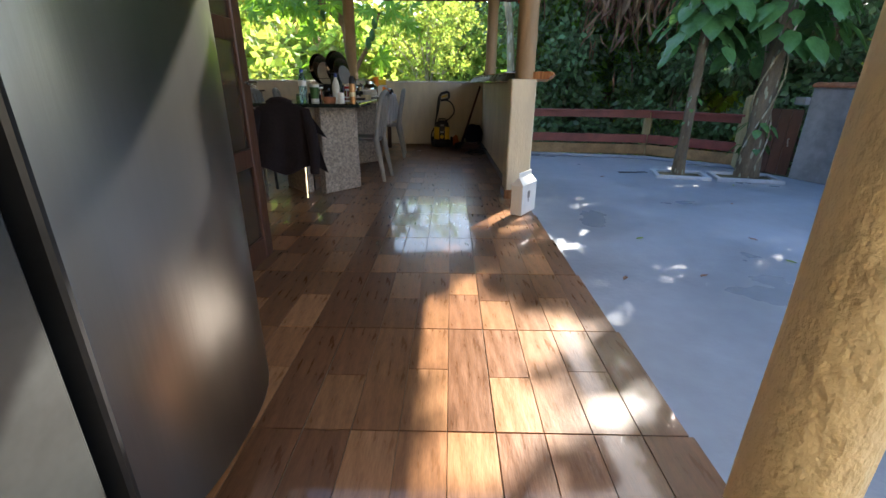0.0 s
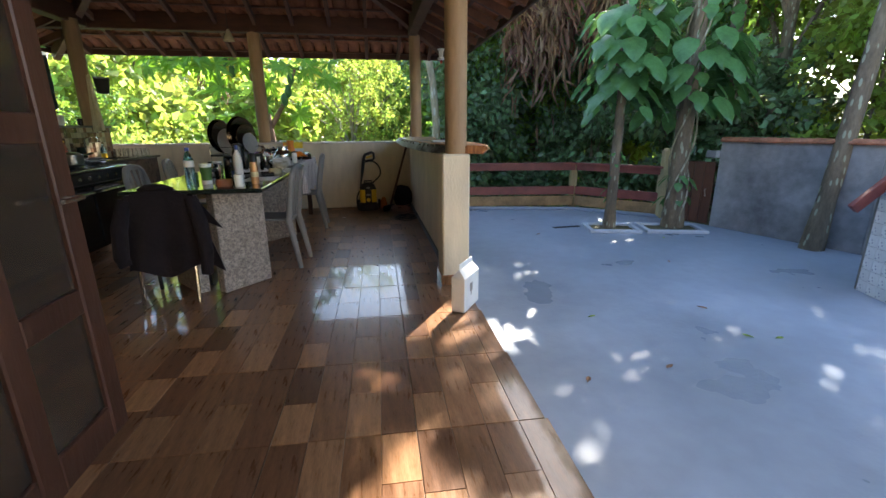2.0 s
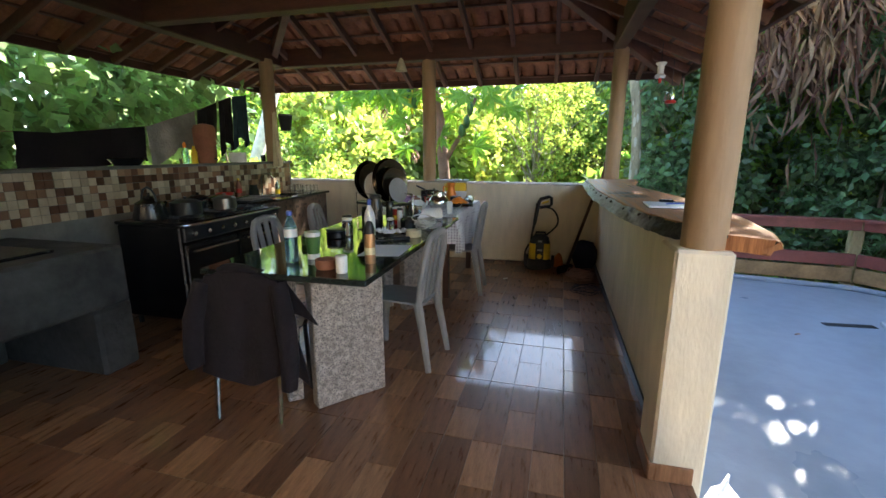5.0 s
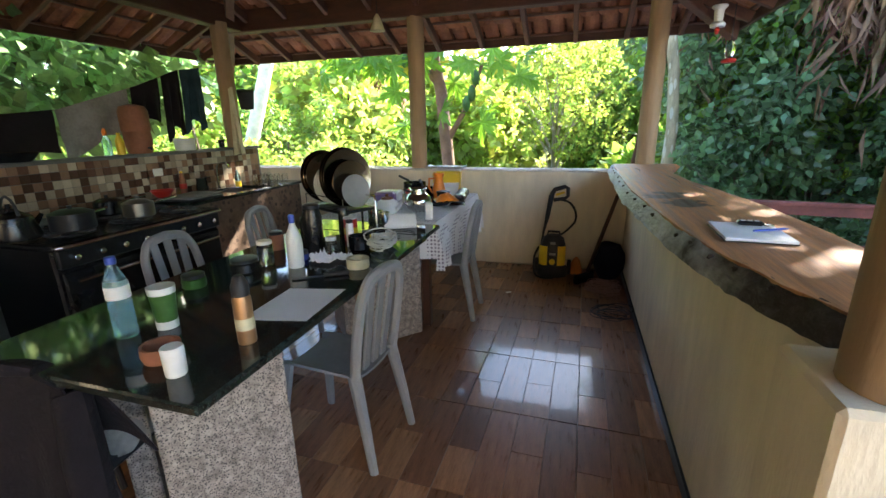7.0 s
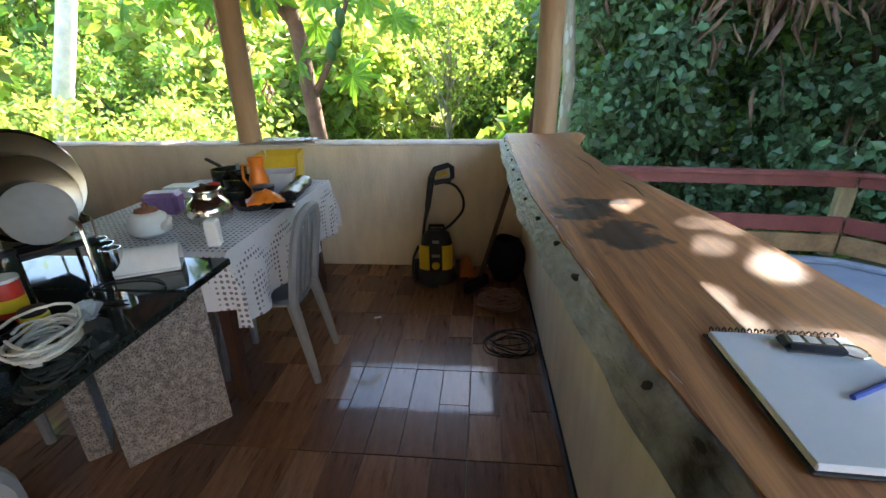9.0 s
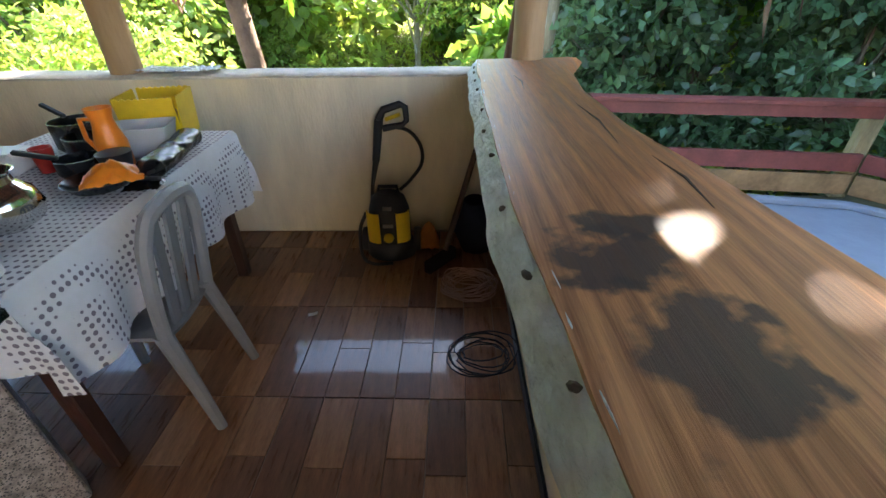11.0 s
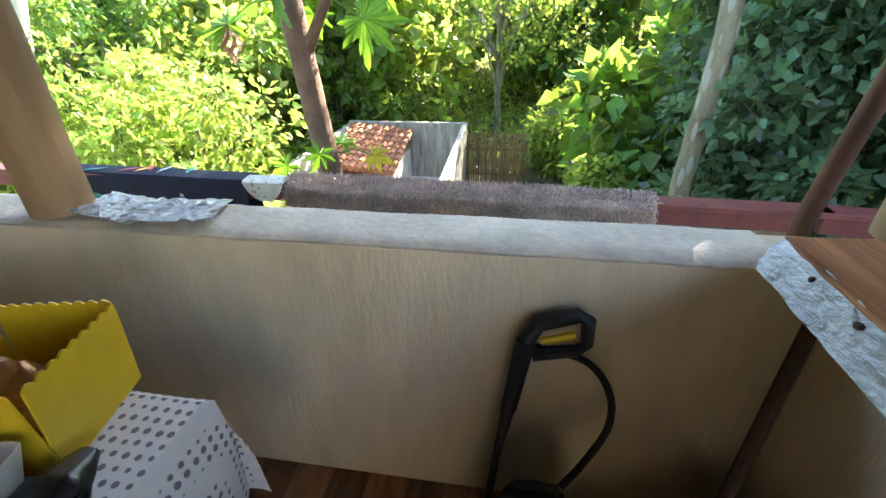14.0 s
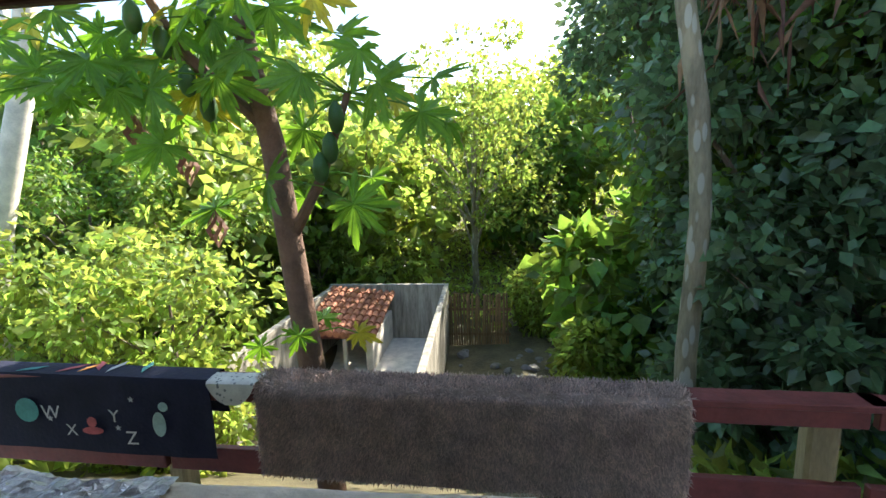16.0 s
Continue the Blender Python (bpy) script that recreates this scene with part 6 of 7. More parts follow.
part("hose", Build().tube(bend([(-0.02, 0.245, 0.755), (0.12, 0.23, 0.73), (0.195, 0.21, 0.64), (0.2, 0.17, 0.54), (0.13, 0.1, 0.46), (0.07, 0.05, 0.42)]), 0.011, 8), M["blackmatte"], pw, smooth=True)
part("hose", Build().tube(bend([(-0.14, -0.02, 0.3), (-0.18, -0.06, 0.2), (-0.17, -0.12, 0.05), (-0.1, -0.16, 0.015), (0.02, -0.15, 0.012)]), 0.011, 8), M["blackmatte"], pw, smooth=True)
broom = thing("broom", "wooden broom leaning in the corner", "broom", pose(0, 0, 0))
part("stick", Build().tube([(0.56, 8.36, 0.1), (0.86, 8.74, 0.98)], 0.019, 8), M["door"], broom, smooth=True)
part("brush", Build().box((-0.13, -0.03, 0), (0.13, 0.03, 0.09), 0.015, pose(0.53, 8.33, 0.004, 0, 0, 50)), M["darkcloth"], broom)
solid("dark_blue_bag", Build().sheet(lambda u, v: (0.15 * math.cos(6.283 * u) * (0.55 + 0.5 * math.sin(3.0 * v)) * (1 + 0.15 * noise.noise((u * 6, v * 5, 2))), 0.11 * math.sin(6.283 * u) * (0.55 + 0.5 * math.sin(3.0 * v)), 0.36 * v + 0.02 * noise.noise((u * 5, v * 5, 8))), 30, 16), M["navy"], "crumpled dark blue cloth bag in the corner", "bag", pose(0.76, 8.52, 0.003), smooth=True)
solid("orange_cloth", Build().sheet(lambda u, v: ((u - 0.5) * 0.14, (v - 0.5) * 0.1, 0.02 + 0.17 * math.sin(math.pi * u) ** 0.7 * math.sin(math.pi * v) ** 0.7 + 0.02 * noise.noise((u * 7, v * 7, 3))), 16, 16), mat("orange_cloth", (0.5, 0.16, 0.03), 0.9), "crumpled orange cloth on the floor", "cloth", pose(0.45, 8.55, 0.002), smooth=True)
for x, y, r, m_, lab in ((0.69, 8.05, 0.15, "wire", "coil of thin brown electric wire"), (0.735, 7.54, 0.15, "blackmatte", "loose coil of black cable")):
    t = thing("wire_coil", lab, "cable", pose(x, y, 0.003))
    for i in range(16 if m_ == "wire" else 7):
        rr = r * rnd(0.6, 1.08)
        part("loop", Build().tube([(rnd(-0.01, 0.01) + rr * math.cos(a * 0.33 + i), rr * 0.85 * math.sin(a * 0.33 + i), 0.012 + 0.005 * i + (0.01 + 0.03 * ((i * 7) % 5) / 5) * (1 + math.sin(a * 0.33 * (1 + i % 2) + i * 1.7))) for a in range(20 + i % 4)], 0.0035, 5), M[m_], t, smooth=True)
solid("paper_scrap", Build().sheet(lambda u, v: ((u - 0.5) * 0.05, (v - 0.5) * 0.025, 0.004 + 0.006 * u * u), 5, 3, 0.001), M["paper"], "small scrap of paper on the floor", "paper", pose(-0.145, 7.87, 0.003, 0, 0, 10))

# ---- low wall's packets ----
for k, (x, s) in enumerate(((-1.12, 0.23), (-0.93, 0.22))):
    solid("plastic_packet", Build().sheet(lambda u, v, s=s, k=k: ((u - 0.5) * s * 1.3, (v - 0.5) * s * 0.75, 0.008 + 0.018 * abs(noise.noise((u * 6 + k, v * 6, k))) + 0.003 * noise.noise((u * 16, v * 16, k))), 18, 14, 0.001), M["film"], "crinkled clear plastic packet on the low wall", "packet", pose(x, WY + 0.09, 1.066, 0, 0, -12 + 20 * k))


# ---- left side of the kitchen ----
sv = thing("stove", "black six-burner gas range with two ovens", "stove", pose(-3.12, 5.72, 0.003))
part("body", Build().box((0, 0, 0.08), (0.62, 1.24, 0.86), 0.012), M["black"], sv)
part("cooktop", Build().box((-0.01, -0.01, 0.861), (0.66, 1.25, 0.89), 0.008), M["black"], sv)
part("control_panel", Build().box((0.622, 0.01, 0.74), (0.66, 1.23, 0.858), 0.008), M["darksteel"], sv)
for i in range(8):
    part("knob", Build().lathe([(0.02, 0), (0.018, 0.025), (0.014, 0.028)], 12, pose(0.661, 0.1 + 0.15 * i, 0.8, 0, 90, 0)), M["chrome"], sv, smooth=True)
for y in (0.02, 0.63):
    d = part("oven_door", Build().box((0.622, y, 0.14), (0.65, y + 0.59, 0.72), 0.01), M["black"], sv)
    part("oven_handle", Build().tube([(0.65, y + 0.05, 0.66), (0.69, y + 0.05, 0.66), (0.69, y + 0.54, 0.66), (0.65, y + 0.54, 0.66)], 0.011, 8), M["chrome"], d)
part("front_rail", Build().tube([(0.67, 0, 0.875), (0.69, 0.02, 0.875), (0.69, 1.22, 0.875), (0.67, 1.24, 0.875)], 0.01, 8), M["chrome"], sv)
for i in range(3):
    for j in range(2):
        x, y = 0.17 + 0.31 * j, 0.22 + 0.4 * i
        part("burner", Build().lathe([(0.055, 0.891), (0.05, 0.905), (0.02, 0.91)], 16, pose(x, y, 0)), M["darksteel"], sv, smooth=True)
        g = Build()
        for a in range(4):
            g.box((0.03, -0.006, 0.905), (0.13, 0.006, 0.92), 0.003, pose(x, y, 0, 0, 0, 90 * a + 45))
        g.tube([(x + 0.13 * math.cos(a * 0.7), y + 0.13 * math.sin(a * 0.7), 0.912) for a in range(10)], 0.006, 5)
        part("grate", g, M["blackmatte"], sv)
for x in (0.05, 0.57):
    for y in (0.05, 1.19):
        part("foot", Build().lathe([(0.02, 0), (0.02, 0.08)], 10, pose(x, y, 0)), M["blackmatte"], sv)


def pot(x, y, r, h, lab, material, kettle=False, hs=1):
    t = thing("kettle" if kettle else "pot", lab, "pot", pose(x, y, 0.925))
    part("body", Build().lathe([(r * 0.9, 0), (r, 0.01), (r, h), (r * 0.97, h)] if not kettle else [(r, 0), (r * 1.02, 0.02), (r * 0.8, h * 0.8), (r * 0.35, h)], 24), material, t, smooth=True)
    part("lid", Build().lathe([(r * (0.98 if not kettle else 0.36), h), (r * 0.6 if not kettle else r * 0.3, h + 0.02), (0.012, h + 0.025), (0.014, h + 0.045)], 20), material, t, smooth=True)
    if kettle:
        part("bail_handle", Build().tube([(r * 0.6 * math.cos(a), 0, h * 0.85 + r * 0.95 * math.sin(a)) for a in (0, 0.5, 1.0, 1.57, 2.1, 2.6, 3.14)], 0.008, 8), M["blackmatte"], t, smooth=True)
        part("spout", Build().tube([(0, r * 0.9, h * 0.4), (0, r * 1.3, h * 0.75)], [0.02, 0.012], 8), material, t)
    else:
        part("handle", Build().tube([(0, r, h * 0.8), (0.02, r + 0.08, h * 0.9), (0.03, r + 0.2 * hs, h * 1.0)], 0.011, 8), M["chrome"], t, smooth=True)


pot(-2.75, 5.72, 0.12, 0.16, "dark enamel kettle with a bail handle on the range", M["black"], True)
pot(-2.66, 5.98, 0.12, 0.11, "dark cooking pot with a lid on the range", M["darksteel"], hs=0.4)
pot(-2.65, 6.42, 0.1, 0.1, "grey metal saucepan with a long handle on the range", M["steel"])
pot(-2.95, 6.42, 0.09, 0.1, "small dark pan on the range", M["black"])

ct = thing("kitchen_counter", "dark granite kitchen counter with a sink", "counter", pose(0, 0, 0))
part("worktop", Build().box((-3.455, 7.04, 0.87), (-2.84, 7.7, 0.9), 0.006).box((-3.455, 7.7, 0.87), (-3.3, 8.2, 0.9), 0.004).box((-2.95, 7.7, 0.87), (-2.84, 8.2, 0.9), 0.004).box((-3.455, 8.2, 0.87), (-2.84, 8.75, 0.9), 0.006), M["darkgranite"], ct)
part("sink", Build().box((-3.299, 7.701, 0.72), (-2.951, 8.199, 0.735), 0.004).box((-3.3, 7.7, 0.735), (-3.29, 8.2, 0.885), 0.002).box((-2.96, 7.7, 0.735), (-2.95, 8.2, 0.885), 0.002), M["steel"], ct)
part("front_wall", Build().box((-2.93, 7.1, 0.0), (-2.87, 8.7, 0.868), 0.006), mat("tiled_front", (0.16, 0.11, 0.08), 0.4, var=0.5, scale=7, spots=(16, 0.3, (0.06, 0.04, 0.03))), ct)
part("leg", Build().box((-2.9, 7.05, 0.003), (-2.86, 7.09, 0.868), 0.005), M["chrome"], ct)
tap = part("tap", Build().tube([(-3.38, 7.95, 0.9), (-3.38, 7.95, 1.12), (-3.34, 7.95, 1.17), (-3.24, 7.95, 1.17), (-3.2, 7.95, 1.12)], 0.012, 8), M["chrome"], ct, smooth=True)
solid("draining_tray", Build().box((-0.2, -0.2, 0), (0.2, 0.2, 0.015), 0.005), M["darksteel"], "dark draining tray on the counter", "tray", pose(-3.1, 7.3, 0.901))
solid("cutting_board", Build().box((-0.15, -0.22, 0), (0.15, 0.22, 0.02), 0.006), M["greycloth"], "pale cutting board on the counter", "cutting board", pose(-3.08, 7.32, 0.917, 0, 0, 8))
for i in range(9):
    lathe_thing("drinking_glass", "upturned clear drinking glass by the sink", "glass", -3.2 + 0.11 * (i % 4) + rnd(-0.01, 0.01), 8.32 + 0.12 * (i // 4), 0.9, [(0.033, 0), (0.028, 0.11), (0.024, 0.11), (0.029, 0.004)], M["glass"])
lathe_thing("soap_bottle", "clear dish soap bottle with yellow liquid", "bottle", -3.25, 8.1, 0.9 - 0.0, [(0.03, 0), (0.032, 0.12), (0.012, 0.16), (0.012, 0.18)], M["bottle"], [("liquid", [(0.0325, 0.002), (0.0325, 0.06)], M["yellow"])])
lathe_thing("red_bowl", "red plastic bowl on the counter", "bowl", -3.3, 7.18, 0.92, [(0.05, 0), (0.1, 0.07), (0.095, 0.07), (0.045, 0.008)], M["red"])
lathe_thing("sauce_bottle", "dark sauce bottle with a red label", "bottle", -3.3, 7.42, 0.92, [(0.03, 0), (0.033, 0.13), (0.013, 0.18), (0.012, 0.2)], M["clay"], [("cap", [(0.014, 0.2), (0.014, 0.22)], M["yellow"]), ("label", [(0.034, 0.05), (0.034, 0.1)], M["red"])])
lathe_thing("coffee_jug", "dark glass jug on the counter", "jug", -3.2, 7.55, 0.92, [(0.05, 0), (0.06, 0.03), (0.045, 0.12), (0.05, 0.14)], M["water"])
solid("wall_socket", Build().box((0, -0.05, -0.035), (0.012, 0.05, 0.035), 0.004), M["white"], "white wall socket plate on the mosaic", "socket", pose(-3.452, 7.3, 1.14))
solid("wall_ledge", Build().box((-3.64, 2.46, 1.292), (-3.43, 8.76, 1.32), 0.008), M["concrete"], "grey stone ledge on the low kitchen wall", "ledge", kind="structure")
cf = lathe_thing("clay_water_filter", "tall brown clay water filter", "water filter", -3.55, 7.25, 1.32, [(0.09, 0), (0.105, 0.02), (0.115, 0.12), (0.11, 0.2), (0.118, 0.21), (0.12, 0.38), (0.1, 0.42), (0.03, 0.44)], M["clay"])
part("tap", Build().tube([(0.1, 0, 0.05), (0.14, 0, 0.05), (0.145, 0, 0.03)], 0.01, 7), M["blackmatte"], cf)
lathe_thing("spray_bottle", "clear spray bottle with an orange top", "bottle", -3.55, 6.95, 1.32, [(0.035, 0), (0.037, 0.12), (0.014, 0.17)], M["bottle"], [("spray_head", [(0.016, 0.17), (0.02, 0.2), (0.01, 0.23)], M["orange"])])
lathe_thing("yellow_bottle", "yellow-green cleaner bottle on the ledge", "bottle", -3.54, 7.06, 1.32, [(0.033, 0), (0.035, 0.12), (0.014, 0.17), (0.014, 0.19)], M["yellow"])
lathe_thing("white_pot", "white enamel pot on the ledge", "pot", -3.54, 7.75, 1.32, [(0.09, 0), (0.1, 0.02), (0.1, 0.12), (0.095, 0.12)], M["white"])
lathe_thing("black_bowl", "wide dark bowl on the ledge", "bowl", -3.54, 6.25, 1.32, [(0.1, 0), (0.15, 0.06), (0.145, 0.07)], M["black"])
lathe_thing("clay_jar", "brown clay jar on the ledge", "jar", -3.54, 5.0, 1.32, [(0.09, 0), (0.12, 0.1), (0.12, 0.28), (0.09, 0.34)], M["clay"])
for y in (8.25, 8.4, 8.52):
    lathe_thing("dark_cup", "small dark cup on the ledge", "cup", -3.54, y, 1.32, [(0.03, 0), (0.035, 0.09), (0.03, 0.09)], M["black"])


# washing line outside the low wall
LINE = [(-3.86, 3.9, 1.62), (-3.88, 5.9, 1.6), (-3.9, 6.85, 1.71), (-3.9, 7.6, 1.95), (-3.88, 8.1, 2.15), (-3.88, 8.9, 2.3)]


def line_at(y):
    for (x0, y0, z0), (x1, y1, z1) in zip(LINE, LINE[1:]):
        if y <= y1:
            f = (y - y0) / (y1 - y0)
            return Vector((x0 + (x1 - x0) * f, y, z0 + (z1 - z0) * f))
    return Vector(LINE[-1])


solid("washing_line", Build().tube(LINE, 0.004, 5), M["wire"], "thin washing line across the open kitchen side", "washing line")
for y0, y1, dr, mt, lab, nm in ((5.6, 6.8, 0.36, "darkcloth", "black cloth hanging on the washing line", "black_cloth"), (6.82, 7.5, 0.40, "greycloth", "worn grey checked towel on the washing line", "towel"), (7.54, 7.86, 0.40, "darkcloth", "dark shirt on the washing line", "shirt"), (7.9, 8.12, 0.62, "darkcloth", "long dark trousers on the washing line", "trousers"), (8.14, 8.42, 0.62, "tealcloth", "dark teal cloth on the washing line", "cloth")):
    def fn(u, v, y0=y0, y1=y1, dr=dr):
        p = line_at(y0 + (y1 - y0) * u)
        return (p.x + 0.008 + 0.03 * math.sin(u * 14 + y0 * 3) * v + 0.008 * math.cos(3 * v), p.y + 0.03 * noise.noise((u * 3, v * 3, y0)) * v, p.z + 0.006 - dr * v * (1 + 0.12 * math.sin(u * 7 + y0)))
    solid(nm, Build().sheet(fn, 24, 18, 0.004), M[mt], lab, "laundry", smooth=True)
solid("yellow_cloth", Build().sheet(lambda u, v: (-3.36 + 0.10 * (u - 0.5) * (0.4 + v) + 0.012 * math.sin(u * 9) * v, 8.30 + 0.015 * math.sin(u * 14), 1.95 - 0.72 * v + 0.03 * u), 10, 14, 0.003), M["tape"], "yellow cloth hung on the corner post", "cloth", smooth=True)
solid("dark_bucket", Build().lathe([(0.07, 0), (0.095, 0.2), (0.09, 0.2)], 18, pose(-3.30, 8.47, 1.75, 10, 8, 0)), M["blackmatte"], "dark bucket hung on the corner post", "bucket", smooth=True)

# wood-fired stove of masonry
mo = thing("masonry_stove", "grey plastered masonry wood stove with a dark firing hole", "masonry stove", pose(0, 0, 0.002))
part("top_block", Build().box((-3.455, 3.3, 0.45), (-2.43, 5.2, 0.84), 0.02), M["soot"], mo)
part("side_block", Build().box((-3.455, 3.3, 0), (-2.43, 3.7, 0.448), 0.02), M["soot"], mo)
part("side_block", Build().box((-3.455, 4.95, 0), (-2.43, 5.2, 0.448), 0.02), M["soot"], mo)
part("back_block", Build().box((-3.455, 3.703, 0), (-3.3, 4.947, 0.448), 0.01), M["soot"], mo)
part("plate", Build().box((-3.3, 3.5, 0.841), (-2.6, 4.9, 0.86), 0.005), M["black"], mo)
structure("wall_pillar", Build().box((-3.7, 4.05, 0), (-3.463, 4.6, 2.6), 0.008), M["concrete"], "tiled kitchen pillar")

# lamps under the roof
for x, y in ((-1.55, 8.35),):
    lp = thing("pendant_lamp", "small cream cone pendant lamp under the roof", "lamp", pose(x, y, 2.42))
    part("shade", Build().lathe([(0.075, 0), (0.03, 0.12), (0.012, 0.15)], 18, None, False).lathe([(0.07, 0.001), (0.026, 0.118)], 18, None, False), M["tape"], lp, smooth=True)
    part("cord", Build().tube([(0, 0, 0.14), (0, 0, 0.4)], 0.004, 5), M["blackmatte"], lp)
fd = thing("bird_feeder", "hanging glass bird feeder with a red base", "bird feeder", pose(1.55, 8.5, 1.98))
part("bottle", Build().lathe([(0.03, 0.03), (0.04, 0.06), (0.04, 0.13), (0.015, 0.17)], 16), M["glass"], fd, smooth=True)
part("base", Build().lathe([(0.05, 0), (0.06, 0.015), (0.05, 0.03)], 16), M["red"], fd, smooth=True)
part("cord", Build().tube([(0, 0, 0.17), (0, 0, 0.45)], 0.003, 5), M["blackmatte"], fd)
f2 = thing("bird_feeder", "white plastic bird feeder under the eaves", "bird feeder", pose(1.35, 8.15, 2.2))
part("body", Build().lathe([(0.05, 0), (0.055, 0.02), (0.03, 0.04), (0.035, 0.12), (0.055, 0.14), (0.05, 0.15)], 16), M["white"], f2, smooth=True)
part("cord", Build().tube([(0, 0, 0.15), (0, 0, 0.35)], 0.003, 5), M["blackmatte"], f2)
part("flower", Build().lathe([(0.01, -0.05), (0.02, -0.02), (0.008, 0.0)], 10), M["red"], f2)

# ---- rug and blanket over the railing ----
RY, RT = 10.46, PZ + 0.962


def over_rail(x0, x1, front, backd, seed, thick):
    def fn(u, v):
        x = x0 + (x1 - x0) * u
        s = -front + (front + backd + 0.17) * v
        yr = 10.55 + (10.38 - 10.55) * (x + 2.2) / 4.1
        wob = 0.01 * noise.noise((x * 3, s * 4, seed))
        if s < 0:
            return (x + wob, yr - 0.085 - thick + 0.012 * noise.noise((x * 4, s * 3, seed + 1)) * min(1, -s * 5), RT + s - 0.004)
        if s < 0.17:
            return (x, yr - 0.085 + s, RT + 0.006 + 0.004 * math.sin(s * 18) + wob * 0.3)
        return (x + wob, yr + 0.085 + thick, RT - (s - 0.17))
    return fn


rug = thing("shaggy_rug", "brown shaggy rug hung over the railing to dry", "rug", pose(0, 0, 0))
rfn = over_rail(-1.49, 0.98, 0.6, 0.35, 1, 0.012)
part("backing", Build().sheet(rfn, 60, 50, 0.012), M["rug"], rug, smooth=True)
rng = np.random.default_rng(3)
pp, oo = [], []
for i in range(42000):
    u, v = rng.uniform(0, 1), rng.uniform(0.01, 0.8)
    p = rfn(u, v)
    pp.append(p)
    oo.append((0, -0.35, 0.9) if 0.53 < v < 0.70 else (0, -0.8, -0.35) if v <= 0.53 else (0, 1, 0))
ob = new("shag", leaf_mesh("shag", np.array(pp), 0.036, M["rug"], 0.25, 0.22, rng, np.array(oo)))
ob.parent = rug
tagged(ob, kind="stuff")
bl = thing("navy_blanket", "navy alphabet blanket with space pictures hung over the railing", "blanket", pose(0, 0, 0))
bfn = over_rail(-3.75, -1.80, 0.52, 0.3, 4, 0.008)
part("fabric", Build().sheet(bfn, 50, 36, 0.006), M["navy"], bl, smooth=True)


def front_y(x):
    return 10.55 + (10.38 - 10.55) * (x + 2.2) / 4.1 - 0.085 - 0.008 - 0.021


def letter(ch, x, z, size, mt):
    cu = bpy.data.curves.new("letter", "FONT")
    cu.body, cu.size, cu.extrude, cu.align_x = ch, size, 0.0006, "CENTER"
    cu.materials.append(mt)
    o = new("letter", cu)
    o.parent, o.matrix_basis = bl, pose(x, front_y(x), z, 90, 0, 0)


def blob(poly, mt, x, z, nm="motif"):
    part(nm, Build().prism(poly, 0, 0.002), mt, bl, m=pose(x, front_y(x), z, 90, 0, 0))


def disc(r, n=16, sx=1.0, sy=1.0):
    return [(r * sx * math.cos(6.283 * i / n), r * sy * math.sin(6.283 * i / n)) for i in range(n)]


def star(r):
    return [(r * (1 if i % 2 == 0 else 0.42) * math.sin(3.1416 * i / 5), r * (1 if i % 2 == 0 else 0.42) * math.cos(3.1416 * i / 5)) for i in range(10)]


teal, pink, pale = mat("teal_print", (0.10, 0.33, 0.30), 0.9), mat("pink_print", (0.55, 0.14, 0.14), 0.9), mat("pale_print", (0.62, 0.62, 0.58), 0.9)
letter("W", -2.94, RT - 0.29, 0.13, pale)
letter("X", -2.8, RT - 0.40, 0.11, pale)
letter("Y", -2.47, RT - 0.29, 0.12, pale)
letter("Z", -2.36, RT - 0.44, 0.13, pale)
blob(disc(0.085), teal, -3.12, RT - 0.24)
blob(disc(0.075, sy=0.35), pink, -2.64, RT - 0.36)
blob(disc(0.035), pink, -2.64, RT - 0.30)
for x, z in ((-2.33, -0.13), (-2.95, -0.29), (-2.45, -0.33)):
    blob(star(0.022), pale, x, RT + z)
blob(disc(0.032), mat("mint_print", (0.35, 0.5, 0.45), 0.9), -2.11, RT - 0.17, "figure")
blob(disc(0.06, sx=0.75, sy=1.4), mat("mint_print", (0.35, 0.5, 0.45), 0.9), -2.15, RT - 0.29, "figure")
for k, (x, c) in enumerate(((-3.2, teal), (-2.9, pink), (-2.75, mat("orange_print", (0.6, 0.25, 0.06), 0.9)), (-2.55, pale), (-2.3, teal), (-2.62, pink))):
    part("motif", Build().prism([(0, 0), (0.12, 0.03), (0.16, 0.08), (0.05, 0.05)], 0, 0.002), c, bl, m=pose(x, front_y(x) + 0.035 + 0.01 * k, RT + 0.0145 + 0.0002 * k, 0, 0, 20 * k))
doily = solid("round_cloth", Build().sheet(lambda u, v: (-1.62 + 0.17 * (2 * u - 1) * math.sqrt(max(0.02, 1 - (v * 0.98) ** 2)), front_y(-1.62) + 0.13 - 0.14 * min(1, v * 2.2) - 0.012, RT + 0.018 - 0.24 * max(0, v - 0.42)), 24, 20, 0.004), mat("pale_round_cloth", (0.58, 0.58, 0.5), 0.9, var=0.2, scale=10, spots=(30, 0.25, (0.2, 0.22, 0.2))), "pale round printed cloth on the railing", "cloth", smooth=True)


# ---- mosaic tiles on the kitchen wall ----
kw = bpy.data.objects["wall_kitchen"]
TS = 0.066
kinds = {k: mesh("mosaic_tile", Build().box((0, 0.0015, 0.0015), (0.008, TS - 0.0015, TS - 0.0015), 0.0015), M[k]) for k in ("mosaic", "mosaic_mid", "mosaic_dark")}
joined = {k: Build() for k in kinds}
rr = random.Random(4)
count = 0
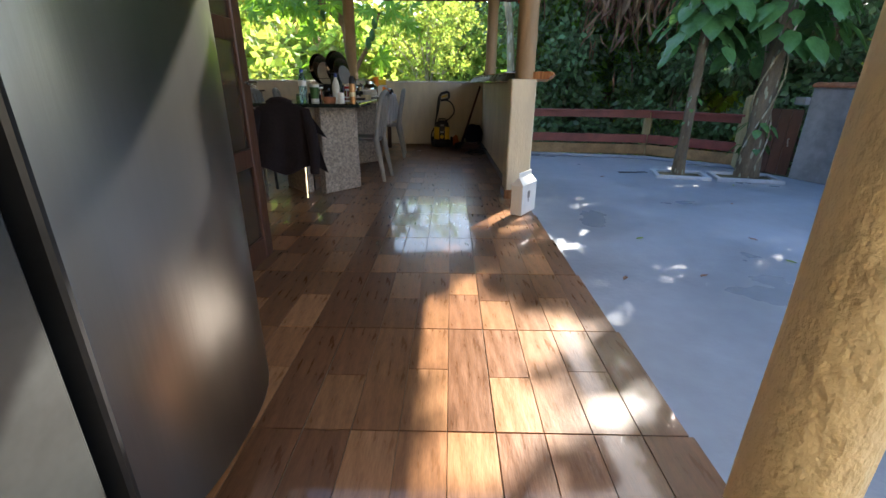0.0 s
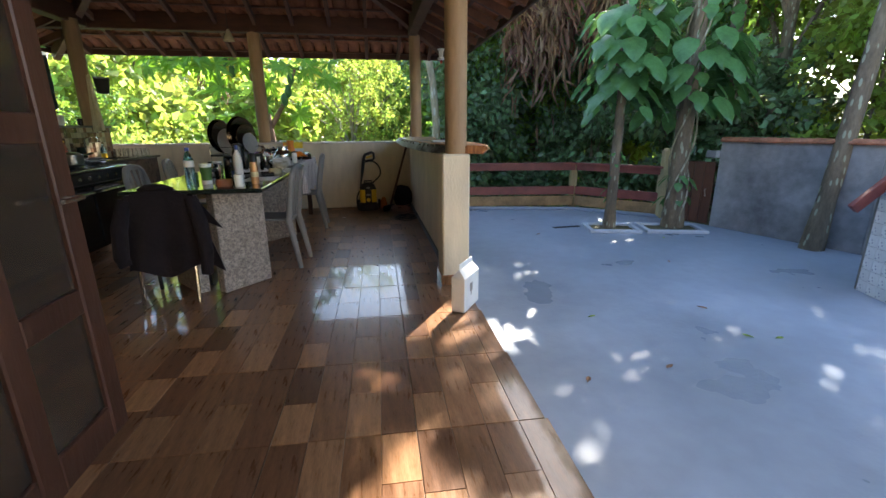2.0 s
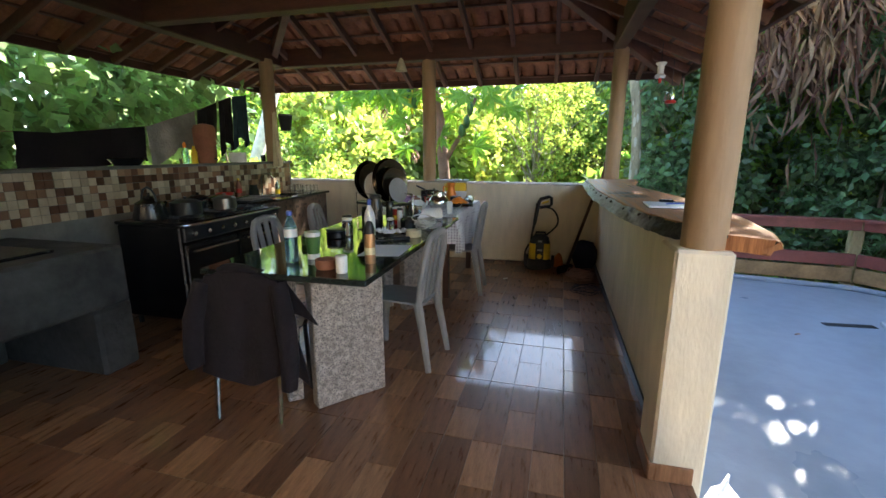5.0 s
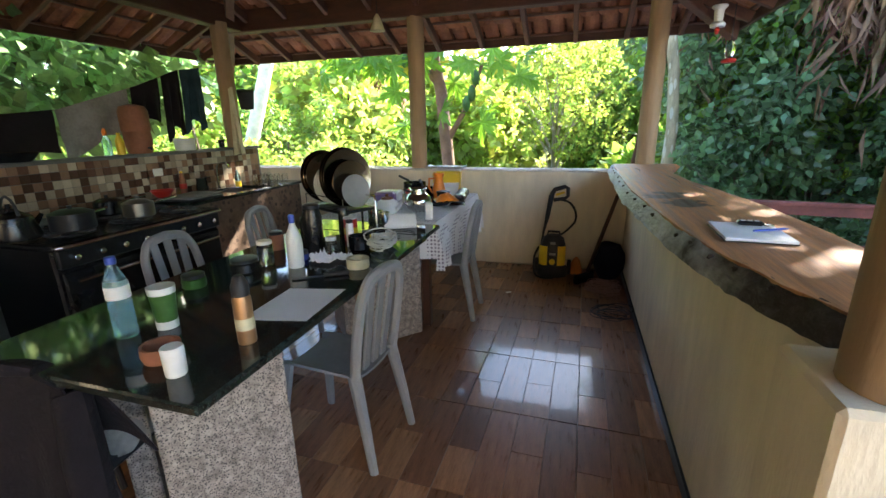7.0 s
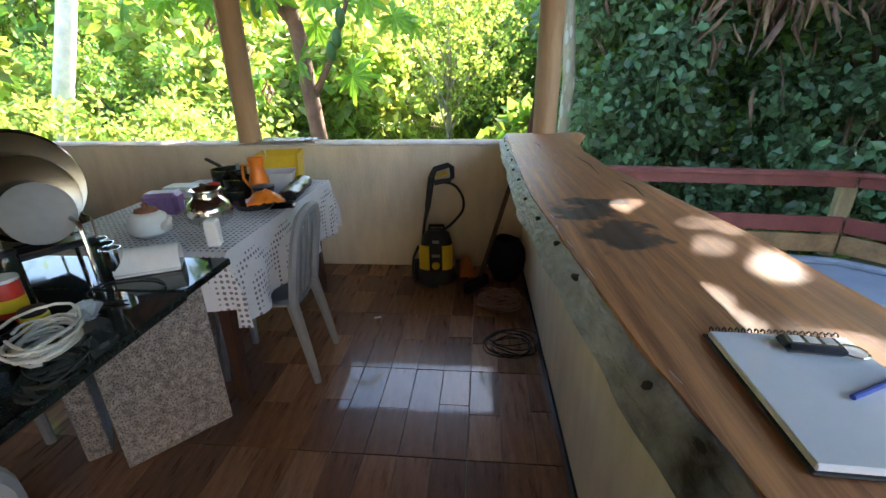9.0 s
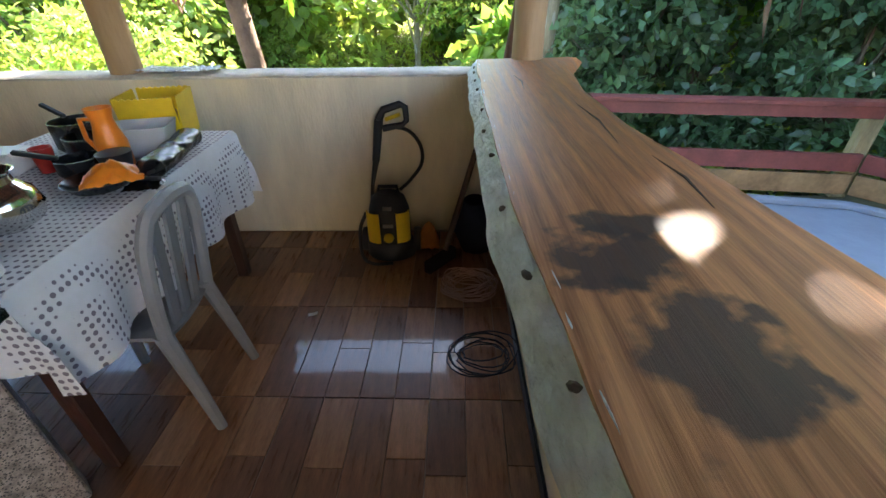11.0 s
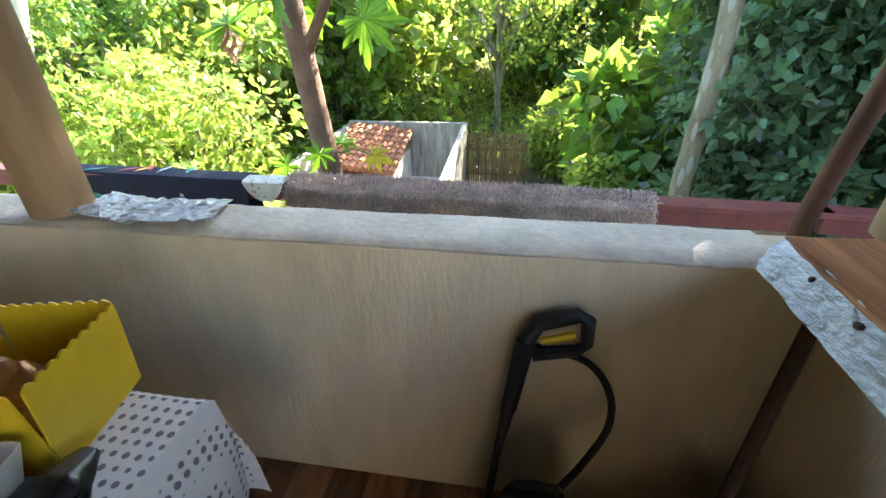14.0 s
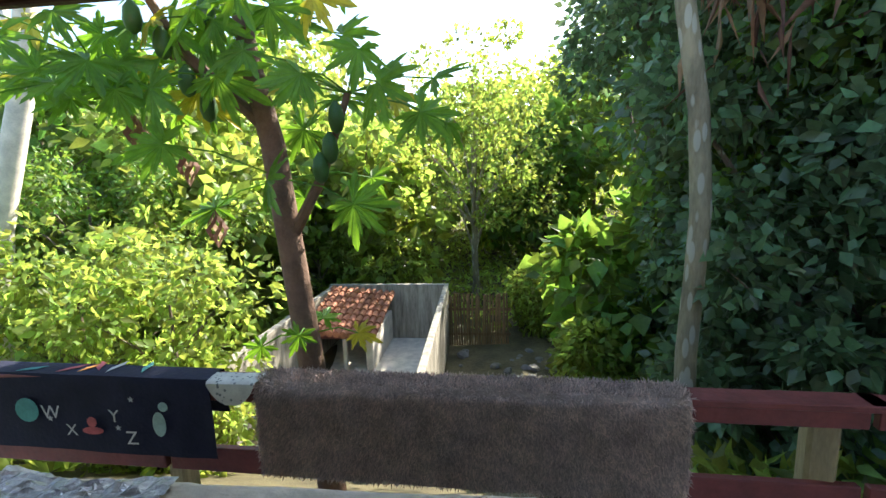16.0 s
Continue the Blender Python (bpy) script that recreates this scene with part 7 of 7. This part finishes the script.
for i in range(int((8.74 - 4.62) / TS)):
    for j in range(6):
        k = rr.choices(("mosaic", "mosaic_mid", "mosaic_dark"), (5, 3, 2.5))[0]
        y, z = 4.62 + TS * i, 0.9 + TS * j
        if y > 5.55 and count < 300:
            count += 1
            o = new("mosaic_tile", kinds[k])
            o.parent, o.matrix_basis = kw, pose(-3.457, y, z)
        else:
            joined[k].box((-3.457, y + 0.0015, z + 0.0015), (-3.449, y + TS - 0.0015, z + TS - 0.0015), 0.0015)
for i in range(8):
    for j in range(38):
        k = rr.choices(("mosaic", "mosaic_mid", "mosaic_dark"), (5, 3, 2.5))[0]
        joined[k].box((-3.461, 4.06 + TS * i, 0.05 + TS * j), (-3.453, 4.06 + TS * (i + 1) - 0.003, 0.05 + TS * (j + 1) - 0.003), 0.0015)
for k, b in joined.items():
    tagged(part("mosaic_tiles", b, M[k], kw), kind="stuff")

# ---- wood-look floor tiles: four planks to a tile ----
floor = bpy.data.objects["floor_slab"]
T = 0.605
rr = random.Random(9)
rest = {k: Build() for k in ("plank_far", "plank_far_pale", "plank_far_dark")}
cache = {}
SKEW = pose(0.425, 3.095, 0, 0, 0, -1.0)
# the four strips printed on each tile: where they are cut, and their tones from the near end
STRIPS = (((0.45,), ("pale", "dark")), ((), ("",)), ((0.52,), ("pale", "")), ((), ("dark",)))
for c in range(-1, 7):
    for r in range(-9, 10):
        x0, y0 = -T * (c + 1), T * r
        near = -1.9 < x0 < 0.1 and -1.9 < y0 < 5.4
        flip = rr.random() < 0.25
        for q in range(4):
            cuts, tones = STRIPS[3 - q if flip else q]
            ends = [0.0] + [T * (1 - k if flip else k) for k in cuts] + [T]
            tones = tones[::-1] if flip else tones
            for a, e, tone in zip(ends, ends[1:], tones):
                w = T / 4
                px0, px1 = x0 + w * q + (0.0022 if q == 0 else 0.0009), x0 + w * (q + 1) - (0.0022 if q == 3 else 0.0009)
                py0, py1 = y0 + a + (0.0022 if a == 0 else 0.0009), y0 + e - (0.0022 if e == T else 0.0009)
                if c == -1 and q == 3:
                    px1 = x0 + w * q + 0.128 - 0.02 * (y0 + T / 2)
                if not (-2.25 < py0 + 3.095 and py1 + 3.095 < 8.76) and not py0 + 3.095 > 8.0:
                    continue
                if py0 + 3.095 > 8.7:
                    continue
                py1 = min(py1, 8.765 - 3.095 - 0.004)
                if px1 - px0 < 0.02 or py1 - py0 < 0.02:
                    continue
                kind = "plank" + ("_" + tone if tone else "")
                if near:
                    key_ = (kind, round(px1 - px0, 4), round(py1 - py0, 4))
                    if key_ not in cache:
                        cache[key_] = mesh("plank", Build().box((0, 0, 0), (key_[1], key_[2], 0.0065), 0.0012), M[kind])
                    o = new("plank", cache[key_])
                    o.parent, o.matrix_basis = floor, SKEW @ pose(px0, py0, -0.0065 + rr.uniform(-0.0003, 0.0003), rr.uniform(-0.06, 0.06), rr.uniform(-0.12, 0.12), 0)
                else:
                    rest[kind.replace("plank", "plank_far")].box((px0, py0, -0.0065), (px1, py1, 0.0), 0.0012, SKEW)
for k, b in rest.items():
    tagged(part("planks", b, M[k], floor), kind="stuff")
